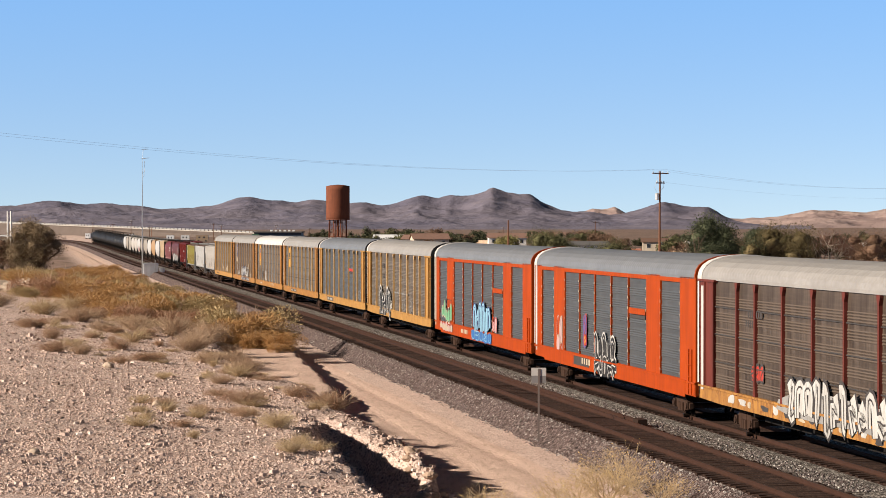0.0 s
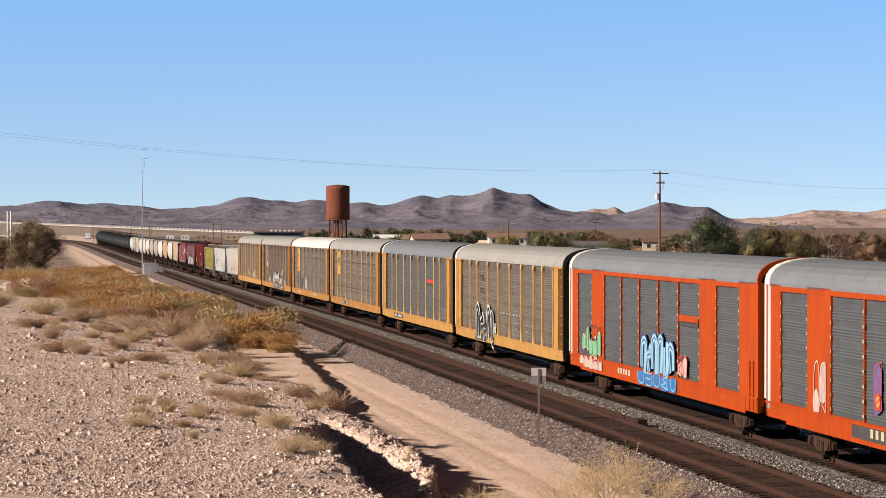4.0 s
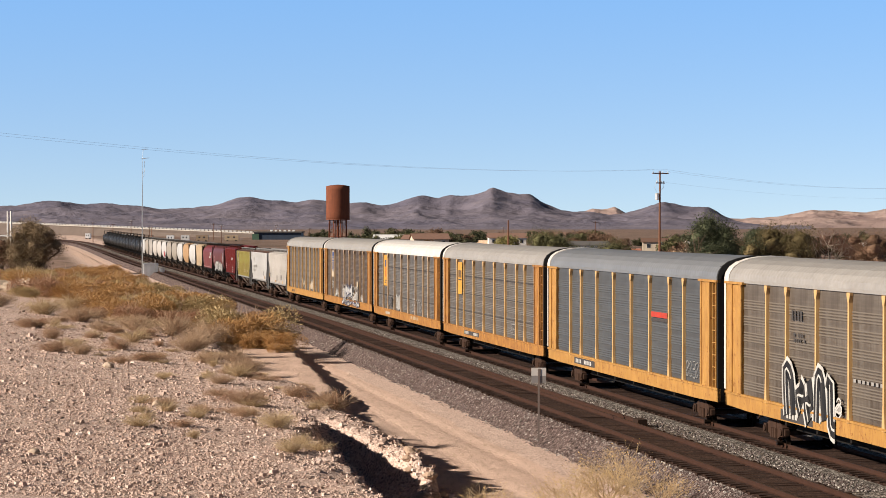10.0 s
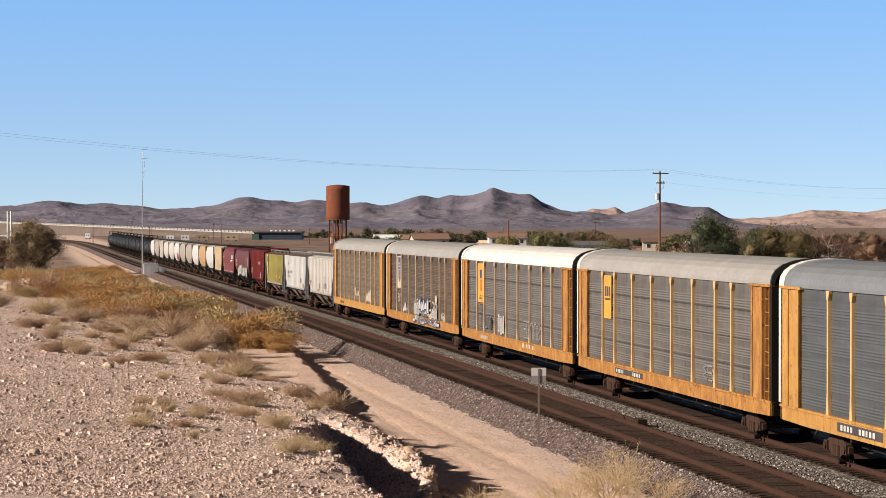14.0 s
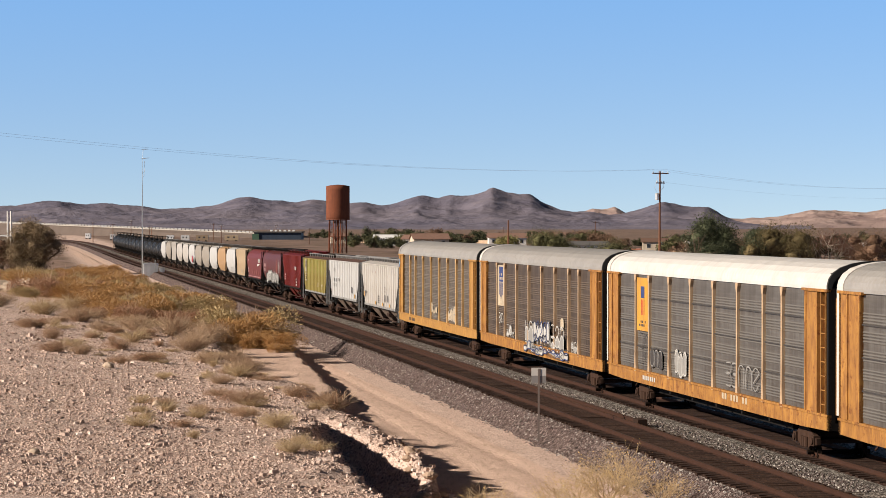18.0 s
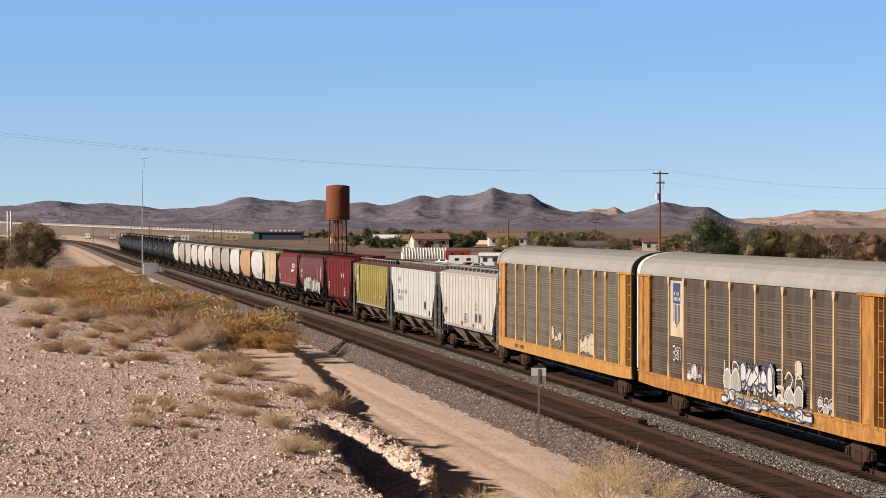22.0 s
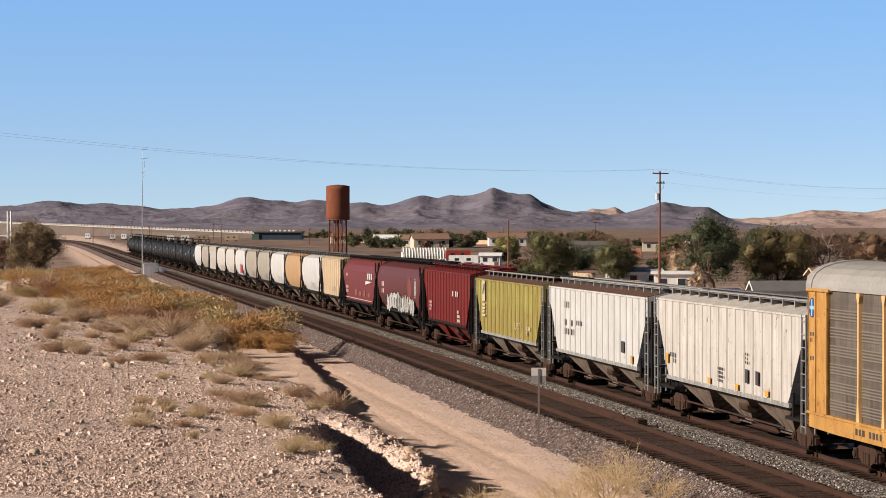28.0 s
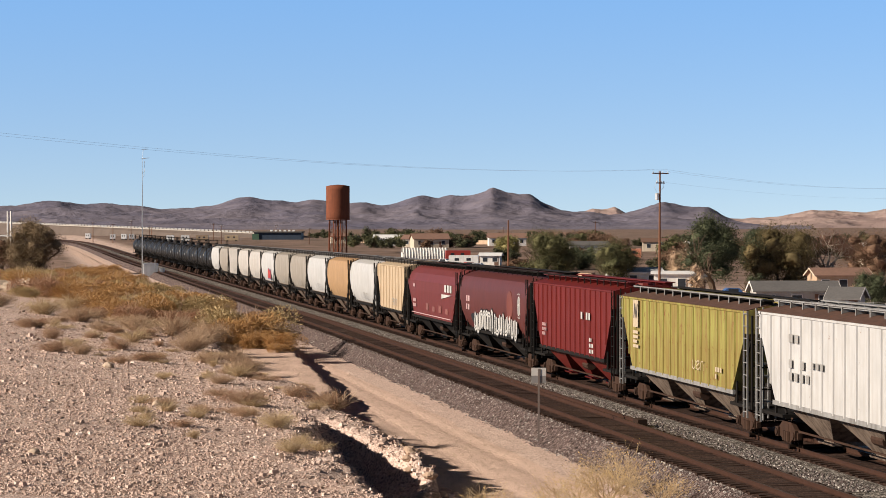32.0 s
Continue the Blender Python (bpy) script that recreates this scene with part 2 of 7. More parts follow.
EDGE, BANK, LIFT, LEDGE, FACE = Table(EDGE), Table(BANK), Table(LIFT), Table(LEDGE), Table(FACE)
GULLY_MID, GULLY_WIDE, GULLY_DEEP = Table([(20, 13.9), (50, 14.2), (54, 14.8), (58, 15.0), (65, 15.6)]), Table([(20, 2.6), (50, 2.6), (53, 2.7), (55, 2.0), (57.5, 1.2), (61, 0.75), (65, 0.35)]), Table([(20, 2.0), (53, 1.9), (56, 1.6), (59, 1.15), (62, 0.6), (65.0, 0.0)])


def edge_lat(s):
    """Where the cut bank beside the dirt road stands."""
    return EDGE(s) + 0.22 * fbm(s / 3.0, 3.1, 0, 4) + 0.10 * fbm(s / 0.6, 7.7, 0, 2)


def ground_height(x, y):
    """Height of the ground, and how sandy it is (0 gravel, 1 sand)."""
    s, l = line_coords(x, y)
    base = rail_level(s) * (1 - step(60, 200, abs(l))) - 0.95
    if l < 8.0:
        wob = 0.25 * fbm(x / 40, y / 40) * step(4, 20, -l)
        fall = 1.5 * step(10, 34, -l) * (1 - step(480, 640, s))
        return base + wob - fall + 0.05 * fbm(x / 3, y / 3), 0.3
    edge = edge_lat(s)
    half = FACE(s)
    ramp_ = min(1.0, max(0.0, (l - edge + half) / (2 * half)))
    cut = step(edge - 0.16, edge + 0.16, l) if half < 0.2 else 0.35 * step(0, 1, ramp_) + 0.65 * ramp_
    in_ = l - edge
    w = LEDGE(s)
    z = base + cut * (BANK(s) + LIFT(s) * step(w, w + 2.2, in_))
    slope = 0.085 * (1 - step(160, 330, s))
    z += slope * min(max(0.0, in_ - w), 24.0)
    z -= 1.2 * step(260, 420, s) * step(12, 30, l)
    # an eroded gully running out of the bank
    if 40 < s < 69:
        mid, wide = GULLY_MID(s) + 0.22 * fbm(s / 1.4, 11.0), GULLY_WIDE(s) * (1 + 0.25 * fbm(s / 0.9, 2.0))
        off = abs(l - mid) / max(0.15, wide)
        if l < mid:
            z -= cut * 0.62 * (1 - step(57, 66, s)) * min(1.0, (mid - l) / 0.4)
        if off < 1:
            z += 0.22 * fbm(x / 0.45, y / 0.45, 1.0) * step(1.0, 0.6, off)
            z -= cut * min(GULLY_DEEP(s), z - base) * (1 - (step(0.82, 1.0, off) if l > mid else step(0.4, 1.0, off))) * step(40, 46, s)
    z += cut * (0.035 * fbm(x / 0.8, y / 0.8) + 0.09 * fbm(x / 4, y / 4, 4.0))
    if in_ < 2.5:
        z += cut * 0.24 * fbm(x / 0.8, y / 0.8, 8.0) * (1 - max(0.0, in_) / 2.5) * (1 - step(80, 90, s))
    z += (1 - cut) * 0.035 * fbm(x / 2.5, y / 2.5)
    ruts = max(0.0, 1 - abs(abs(l - 9.6) - 0.8) / 0.35)
    z -= (1 - cut) * 0.05 * ruts
    sand = 1 - 0.9 * step(edge - half - 0.04, edge - 0.4 * half + 0.25, l) if w < 0.5 else 1 - 0.9 * step(w, w + 1.6, in_)
    return z, max(sand, 0.35 * step(110, 160, s))


def ground_z(x, y):
    return ground_height(x, y)[0]


def grow(start, stop, first, rate):
    out, d, v = [], first, start
    sign = 1 if stop > start else -1
    while (stop - v) * sign > 0:
        v += d * sign
        d *= rate
        out.append(v)
    return out


def build_ground():
    a = Vector((-0.1684, 0.9857, 0))
    b = Vector((-0.9857, -0.1684, 0))
    o = Vector((5.19, 118.48, 0)) - 100 * a
    ss = sorted(grow(5, -900, 1.5, 1.25)) + list(np.arange(5, 40, 0.6)) + list(np.arange(40, 92, 0.22)) + list(np.arange(92, 135, 0.5)) + grow(135, 4700, 0.7, 1.045)
    ls = sorted(grow(7.5, -2600, 0.8, 1.16)) + list(np.arange(7.5, 18.5, 0.2)) + list(np.arange(18.5, 34, 0.5)) + grow(34, 2600, 0.7, 1.16)
    verts, sand, far = [], [], []
    for s in ss:
        for l in ls:
            p = o + a * s + b * l
            z, q = ground_height(p.x, p.y)
            verts.append((p.x, p.y, z))
            sand.append(q)
            far.append(max(step(40, 160, -l), step(230, 420, s) * step(9, 14, abs(l - 2))))
    n = len(ls)
    faces = [(i * n + j, i * n + j + 1, (i + 1) * n + j + 1, (i + 1) * n + j) for i in range(len(ss) - 1) for j in range(n - 1)]
    faces = [f[::-1] for f in faces]
    me = bpy.data.meshes.new("ground")
    me.from_pydata(verts, [], faces)
    for name, vals in (("sand", sand), ("far", far)):
        at = me.attributes.new(name, 'FLOAT', 'POINT')
        at.data.foreach_set("value", vals)
    ob = piece("ground", me, SOIL)
    smooth(ob)
    tagged(ob, "stony tan desert ground with a cut bank and a dirt road", "ground", kind="structure")
    return ob


build_ground()


# ---- tracks ----
def ribbon(bm, s_list, prof, off=0.0):
    """Skin an open cross profile of (lat, z) along the line."""
    rows = [[bm.verts.new(along(s, off + l, z)) for l, z in prof(s)] for s in s_list]
    for r0, r1 in zip(rows, rows[1:]):
        for i in range(len(r0) - 1):
            bm.faces.new((r0[i], r1[i], r1[i + 1], r0[i + 1]))
    return bm


S_LIST = list(np.arange(-60, 200, 1.0)) + list(np.arange(200, 500, 4)) + list(np.arange(500, 1390, 15))


def ballast_between(s):
    w = 0.12 * fbm(s / 2.0, 5.0)
    return [(-3.4, -0.98), (-2.0 + w, -0.24), (-1.45, -0.20), (-0.7, -0.21), (0.7, -0.21), (1.45, -0.20), (1.75, -0.22 + 0.05 * w), (2.2, -0.27 + 0.08 * w), (2.6, -0.25), (2.9, -0.21)]


def ballast_shoulder(s):
    w = 0.45 * fbm(s / 2.5, 9.0)
    return [(2.85, -0.21), (3.6, -0.22), (4.3, -0.22), (5.0, -0.22), (5.6, -0.22), (5.8 + 0.1 * w, -0.32), (6.2 + 0.3 * w, -0.68), (6.7 + 0.6 * w, -1.0)]


bed = thing("railway_bed", "grey stone ballast bed under two parallel tracks", "ballast", kind="structure")
smooth(part("ballast", ribbon(B(), S_LIST, ballast_between), BALLAST, bed, "pale grey crushed stone"))
smooth(part("ballast", ribbon(B(), S_LIST, ballast_shoulder), BALLAST_RED, bed, "dark reddish crushed stone"))
for off in (0.0, NEAR_TRACK):
    # oil and rust stained strips inside and beside the rails
    smooth(part("stained_strip", ribbon(B(), S_LIST, lambda s: [(-1.28 - 0.15 * fbm(s, 2), -0.20), (-0.9, -0.15 + 0.03 * fbm(s * 1.3, 1)), (-0.5, -0.152 + 0.03 * fbm(s * 1.1, 3)), (0, -0.15 + 0.03 * fbm(s * 1.2, 6)), (0.5, -0.152 + 0.03 * fbm(s * 1.4, 8)), (0.9, -0.15 + 0.03 * fbm(s, 9)), (1.32 + 0.18 * fbm(s, 4), -0.20)], off), DIRTY, bed))

tie_me = mesh_of(box(B(), -0.115, 0.115, -1.3, 1.3, -0.10, 0.0), "tie")
RAIL_PROF = [(-0.075, -0.175), (-0.07, -0.15), (-0.012, -0.13), (-0.012, -0.045), (-0.037, -0.035), (-0.037, -0.004), (0.037, -0.004), (0.037, -0.035), (0.012, -0.045), (0.012, -0.13), (0.07, -0.15), (0.075, -0.175)]


def along_pose(s, lat, z):
    p, q = along(s - 0.5, lat, z), along(s + 0.5, lat, z)
    d = (q - p).normalized()
    left = Vector((0, 0, 1)).cross(d).normalized()
    up = d.cross(left)
    m = Matrix((d, left, up)).transposed().to_4x4()
    m.translation = (p + q) / 2
    return m


for off, nm in ((0.0, "far"), (NEAR_TRACK, "near")):
    track = thing("railway_track", "rust-brown steel rails on dark timber ties", "railway track", "parallel tracks", kind="structure")
    for side in (-0.7525, 0.7525):
        part("rail", ribbon(B(), S_LIST, lambda s: RAIL_PROF, off + side), RAIL, track)
        part("rail_head", ribbon(B(), S_LIST, lambda s: [(-0.03, -0.003), (0.03, -0.003)], off + side), RAIL_TOP, track, "worn rail top")
    rng = random.Random(5)
    rest = []
    s = 46.0
    count = 0
    while s < 620:
        m = along_pose(s, off + rng.uniform(-0.06, 0.06), -0.145 + rng.uniform(-0.012, 0.006)) @ pose(0, 0, 0, 0, 0, rng.uniform(-1.5, 1.5))
        if count < 150:
            piece("tie", tie_me, TIE, track, m=m)
        else:
            rest.append(m)
        count += 1
        s += 0.52
    bm = B()
    for m in rest:
        box(bm, -0.115, 0.115, -1.3, 1.3, -0.10, 0.0, m)
    tagged(part("tie_rows", bm, TIE, track), kind="stuff")


# a spare rail left lying outside the near track
spare = thing("spare_rail", "long rusty spare rail lying on ballast beside the track", "rail")
part("rail_length", ribbon(B(), list(np.arange(70, 190, 1.0)), lambda s: [(q[0] * 1.25, q[1]) for q in RAIL_PROF], 3.12), RAIL, spare)
_e = along(69.7, 3.12)
part("end_block", box(B(), -0.17, 0.17, -0.45, 0.3, -0.2, 0.05, pose(_e.x, _e.y, _e.z, 0, 0, 9.4)), TIE, spare, "dark block at the rail's end")


# ---- freight cars: own space, x away along the line, y towards the embankment, z up from the rail top ----
CARS = []  # (thing, s of its middle at the start)
MIRROR = pose(0, 0, 0, 0, 0, 180)
STEEL_DARK = painted("truck_steel", (0.052, 0.027, 0.018), (0.018, 0.011, 0.008), 0.6, 0.8)
WHEEL = painted("wheel_steel", (0.04, 0.027, 0.02), (0.014, 0.01, 0.008), 0.5, 0.55, 0.5)
UNDER = painted("underframe_black", (0.011, 0.009, 0.008), (0.007, 0.006, 0.005), 0.4, 0.85)


def cached(f):
    return functools.lru_cache(None)(f)


@cached
def wheelset_mesh():
    bm = B()
    for sgn in (-1, 1):
        y = 0.7525 * sgn
        prof = [(0.05, -0.09), (0.09, -0.09), (0.10, -0.02), (0.33, -0.015), (0.36, 0.05), (0.42, 0.052), (0.425, -0.05), (0.452, -0.062), (0.452, -0.085), (0.36, -0.088), (0.34, -0.03), (0.12, -0.035), (0.08, -0.09)]
        lathe(bm, [(r, y + sgn * h) for r, h in prof], 20, 'y')
        for k in range(5):
            a = TAU * k / 5
            box(bm, 0.2 * math.cos(a) - 0.025, 0.2 * math.cos(a) + 0.025, y - 0.02, y + 0.02, 0.2 * math.sin(a) - 0.025, 0.2 * math.sin(a) + 0.025)
    tube(bm, [(0, -1.0, 0), (0, 1.0, 0)], 0.075, 10)
    return mesh_of(bm, "wheelset")


@cached
def truck_mesh():
    bm = B()
    for sgn in (-1, 1):
        y = 1.0 * sgn
        # cast side frame: an arched beam with two windows and journal boxes
        pts = [(-1.12, 0.50), (-0.78, 0.62), (-0.45, 0.80), (0.45, 0.80), (0.78, 0.62), (1.12, 0.50), (1.12, 0.32), (0.78, 0.33), (0.52, 0.25), (0.32, 0.17), (-0.32, 0.17), (-0.52, 0.25), (-0.78, 0.33), (-1.12, 0.32)]
        sweep(bm, [[(x, y - 0.07, z) for x, z in pts], [(x, y + 0.07, z) for x, z in pts]])
        for x in (-0.88, 0.88):
            box(bm, x - 0.14, x + 0.14, y + 0.02 * sgn - 0.11, y + 0.02 * sgn + 0.11, 0.28, 0.58)
            lathe(bm, [(0.02, y + sgn * 0.09), (0.11, y + sgn * 0.09), (0.11, y + sgn * 0.17), (0.02, y + sgn * 0.18)], 10, 'y', (x, 0, 0.42))
        for x in (-0.2, 0, 0.2):
            tube(bm, [(x, y + 0.09 * sgn, 0.2), (x, y + 0.09 * sgn, 0.5)], 0.075, 8)
    box(bm, -0.2, 0.2, -1.08, 1.08, 0.48, 0.74)
    box(bm, -0.45, 0.45, -0.25, 0.25, 0.70, 0.86)
    for x in (-0.42, 0.42):
        box(bm, x - 0.05, x + 0.05, -0.9, 0.9, 0.3, 0.42)
    return mesh_of(bm, "truck")


@cached
def coupler_mesh():
    bm = B()
    box(bm, -0.55, 0.25, -0.09, 0.09, 0.72, 0.92)
    box(bm, 0.2, 0.5, -0.17, 0.14, 0.66, 0.98)
    box(bm, 0.42, 0.58, -0.02, 0.18, 0.68, 0.96)
    tube(bm, [(0.1, 0.28, 0.7), (0.4, 0.3, 0.5), (0.62, 0.26, 0.44)], 0.035, 6)
    return mesh_of(bm, "coupler")


def running_gear(car, half, reach):
    for sgn in (-1, 1):
        tr = piece("truck", truck_mesh(), STEEL_DARK, car, "rusty black cast truck", pose(sgn * half, 0, 0))
        for x in (-0.88, 0.88):
            piece("wheelset", wheelset_mesh(), WHEEL, tr, "worn steel wheels on an axle", pose(x, 0, 0.42))
        piece("coupler", coupler_mesh(), STEEL_DARK, car, m=pose(sgn * (reach - 0.45), 0, 0, 0, 0, 0 if sgn > 0 else 180))


def quad_plate(bm, x0, x1, z0, z1, y, t=0.006):
    return box(bm, min(x0, x1), max(x0, x1), y - t, y, z0, z1)


def blob(cx, cz, w, h, seed, n=14):
    r = random.Random(seed)
    ph = [r.uniform(0, TAU) for _ in range(3)]
    out = []
    for k in range(n):
        a = TAU * k / n
        q = 1 + 0.16 * math.sin(2 * a + ph[0]) + 0.12 * math.sin(3 * a + ph[1]) + 0.08 * math.sin(5 * a + ph[2])
        ca, sa = math.cos(a), math.sin(a)
        p = 0.62
        out.append((cx + w / 2 * q * math.copysign(abs(ca) ** p, ca), cz + h / 2 * q * math.copysign(abs(sa) ** p, sa)))
    return out


def flat_poly(bm, pts, y):
    bm.faces.new([bm.verts.new((x, y, z)) for x, z in reversed(pts)])


def stroke(bm, pts, w, y):
    """A flat painted line."""
    for i in range(len(pts) - 1):
        (x0, z0), (x1, z1) = pts[i], pts[i + 1]
        d = math.hypot(x1 - x0, z1 - z0) or 1
        nx, nz = -(z1 - z0) / d * w / 2, (x1 - x0) / d * w / 2
        q = [(x0 + nx, z0 + nz), (x1 + nx, z1 + nz), (x1 - nx, z1 - nz), (x0 - nx, z0 - nz)]
        area = sum(q[k][0] * q[(k + 1) % 4][1] - q[(k + 1) % 4][0] * q[k][1] for k in range(4))
        flat_poly(bm, q if area > 0 else q[::-1], y)


def paint(name, c):
    return painted(name, c, (0.1, 0.09, 0.08), 0.3, 0.6)


PAINT = {"white": paint("spray_white", (0.46, 0.45, 0.43)), "black": paint("spray_black", (0.014, 0.014, 0.016)), "blue": paint("spray_blue", (0.03, 0.13, 0.36)),
         "cyan": paint("spray_cyan", (0.22, 0.42, 0.55)), "green": paint("spray_green", (0.15, 0.36, 0.2)), "pink": paint("spray_pink", (0.46, 0.30, 0.30)),
         "red": paint("spray_red", (0.42, 0.04, 0.025)), "grey": paint("spray_grey", (0.27, 0.26, 0.25)), "yellow": paint("decal_yellow", (0.52, 0.26, 0.04)),
         "navy": paint("decal_navy", (0.03, 0.05, 0.16)), "dark": paint("decal_dark", (0.05, 0.045, 0.045)), "teal": paint("spray_teal", (0.12, 0.30, 0.34)),
         "violet": paint("spray_violet", (0.12, 0.08, 0.22)), "cream": paint("decal_cream", (0.44, 0.36, 0.26))}


def curve_through(pts, n=4):
    """Points on a smooth line through the given ones."""
    q = [pts[0]] + list(pts) + [pts[-1]]
    out = []
    for i in range(1, len(q) - 2):
        for k in range(n):
            t = k / n
            c = [0.5 * (2 * q[i][j] + (q[i + 1][j] - q[i - 1][j]) * t + (2 * q[i - 1][j] - 5 * q[i][j] + 4 * q[i + 1][j] - q[i + 2][j]) * t * t + (3 * q[i][j] - q[i - 1][j] - 3 * q[i + 1][j] + q[i + 2][j]) * t ** 3) for j in (0, 1)]
            out.append(tuple(c))
    return out + [tuple(pts[-1])]


def ribbon_line(bm, pts, w, y, closed=False):
    """One joined painted line of even width."""
    m = len(pts)
    row = []
    for i in range(m):
        a, b = pts[(i - 1) % m if closed or i else 0], pts[(i + 1) % m if closed or i < m - 1 else i]
        d = math.hypot(b[0] - a[0], b[1] - a[1]) or 1
        nx, nz = -(b[1] - a[1]) / d * w / 2, (b[0] - a[0]) / d * w / 2
        row.append((bm.verts.new((pts[i][0] + nx, y, pts[i][1] + nz)), bm.verts.new((pts[i][0] - nx, y, pts[i][1] - nz))))
    for i in range(m if closed else m - 1):
        j = (i + 1) % m
        bm.faces.new((row[i][0], row[j][0], row[j][1], row[i][1]))


def graffiti(car, x0, z0, w, h, n, fill, line, seed, y=1.632, shade=None, ink=0.05, wild=0.2):
    """A sprayed piece: one lumpy field with an outline, filled with n tall looping shapes, unreadable."""
    r = random.Random(seed)
    cw = w / n
    top = []
    for i in range(n):
        e = z0 + h * (1 - wild * r.random())
        top += [(x0 + cw * (i + 0.12), e - 0.12 * h), (x0 + cw * (i + 0.38), e), (x0 + cw * (i + 0.68), e - 0.02 * h), (x0 + cw * (i + 0.94), e - 0.16 * h)]
    low = []
    for i in reversed(range(n)):
        e = z0 + h * wild * 0.6 * r.random()
        low += [(x0 + cw * (i + 0.85), e + 0.05 * h), (x0 + cw * (i + 0.5), e), (x0 + cw * (i + 0.15), e + 0.06 * h)]
    rim = curve_through(top + low, 2)
    if fill:
        bm = B()
        flat_poly(bm, rim[::-1], y)
        part("graffiti_fill", bm, PAINT[fill], car)
        bm = B()
        ribbon_line(bm, rim, ink * 1.3, y + 0.004, True)
        part("graffiti_edge", bm, PAINT[line], car)
    bm = B()
    for i in range(n):
        a, b = x0 + cw * (i + 0.16), x0 + cw * (i + 0.86)
        zs = [z0 + h * v for v in (0.10, 0.32, 0.52, 0.72, 0.88)]
        j = lambda k: k + r.uniform(-0.12, 0.12) * cw
        kind = r.randrange(5)
        if kind == 0:
            path = [(j(a), zs[0]), (j(a), zs[2]), (j(a), zs[4]), (j(b), zs[3]), (j(a + cw * 0.2), zs[2]), (j(b), zs[1]), (j(a), zs[0])]
        elif kind == 1:
            path = [(j(b), zs[3]), (j((a + b) / 2), zs[4]), (j(a), zs[3]), (j(b), zs[1]), (j((a + b) / 2), zs[0]), (j(a), zs[1])]
        elif kind == 2:
            path = [(j(a), zs[4]), (j(a), zs[1]), (j((a + b) / 2), zs[0]), (j(b), zs[1]), (j(b), zs[4])]
        elif kind == 3:
            path = [(j(a), zs[0]), (j(a), zs[3]), (j((a + b) / 2), zs[4]), (j(b), zs[3]), (j(b), zs[0])]
        else:
            path = [(j(b), zs[4]), (j(a), zs[4]), (j(a), zs[2]), (j(b), zs[2]), (j(a), zs[2]), (j(a), zs[0]), (j(b), zs[0])]
        ribbon_line(bm, curve_through(path), ink * r.uniform(0.8, 1.2), y + 0.008)
    tagged(part("graffiti_stroke", bm, PAINT[shade or line], car), kind="stuff")


def throwup(car, x0, z0, w, h, n, fill, edge, seed, y=1.632, fat=0.30, backing=None):
    """A row of n fat sprayed letter shapes with an outline round each, unreadable."""
    r = random.Random(seed)
    cw = w / n
    rim, body, core = B(), B(), B()
    for i in range(n):
        a, b = x0 + cw * (i + 0.22), x0 + cw * (i + 0.78)
        m, up, low = (a + b) / 2, z0 + h * r.uniform(0.80, 0.92), z0 + h * r.uniform(0.08, 0.2)
        mid = (up + low) / 2
        shapes = [[(a, low), (a, up), (b, up), (b, low)], [(a, up), (a, low), (b, low), (b, up)], [(b, up), (m, up), (m, low), (a, low)], [(m, up), (a, mid), (b, mid), (m, low)]]
        path = [(x + r.uniform(-0.16, 0.16) * cw, z + r.uniform(-0.10, 0.10) * h) for x, z in shapes[r.randrange(4)]]
        path = curve_through(path, 3)
        f = fat * min(cw, h)
        ribbon_line(rim, path, f * 1.55, y + 0.0004 * i)
        ribbon_line(body, path, f, y + 0.008 + 0.0004 * i)
        ribbon_line(core, path[len(path) // 3:], f * 0.16, y + 0.016)
    if backing:
        bm = B()
        flat_poly(bm, blob(x0 + w / 2, z0 + h * 0.45, w * 1.02, h * 0.8, seed, 22), y - 0.006)
        part("graffiti_fill", bm, PAINT[backing], car)
    for bm, nm, c in ((rim, "graffiti_edge", edge), (body, "graffiti_letters", fill), (core, "graffiti_stroke", edge)):
        tagged(part(nm, bm, PAINT[c], car), kind="stuff")


def marks(car, x0, z0, rows, colour, seed, ch=0.16, cw=0.10, y=1.612):
    """Rows of small plain bars in place of stencilled writing."""
    r = random.Random(seed)
    bm = B()
    for i, n in enumerate(rows):
        for k in range(n):
            if r.random() < 0.92:
                quad_plate(bm, x0 - k * cw * 1.45, x0 - k * cw * 1.45 - cw * r.uniform(0.7, 1.0), z0 - i * ch * 1.5, z0 - i * ch * 1.5 + ch, y, 0.004)
    tagged(part("marking", bm, PAINT[colour], car), kind="stuff")


# ---- enclosed car carriers ----
U_POSTS = [5.85, 7.88, 10.8, 13.75, 16.7, 19.7, 22.65, 24.75]
SILL_Z = (0.93, 1.42)
EAVE = 5.15


@cached
def corrugated_mesh(width, z0, z1):
    """A sheet with bands of three raised ribs."""
    prof = [(0.0, z0)]
    z = z0 + 0.14
    while z + 0.44 < z1:
        for k in range(4):
            a = z + k * 0.088
            prof += [(0.0, a), (0.022, a + 0.012), (0.022, a + 0.03), (0.0, a + 0.062)]
        z += 0.53
    prof.append((0.0, z1))
    bm = B()
    rows = [[bm.verts.new((x, d, zz)) for x in (0, width)] for d, zz in prof]
    for a, b in zip(rows, rows[1:]):
        bm.faces.new((a[1], a[0], b[0], b[1]))
    back = [bm.verts.new((x, -0.03, zz)) for zz in (z0, z1) for x in (0, width)]
    bm.faces.new((back[0], back[1], back[3], back[2]))
    return mesh_of(bm, "side_panel")


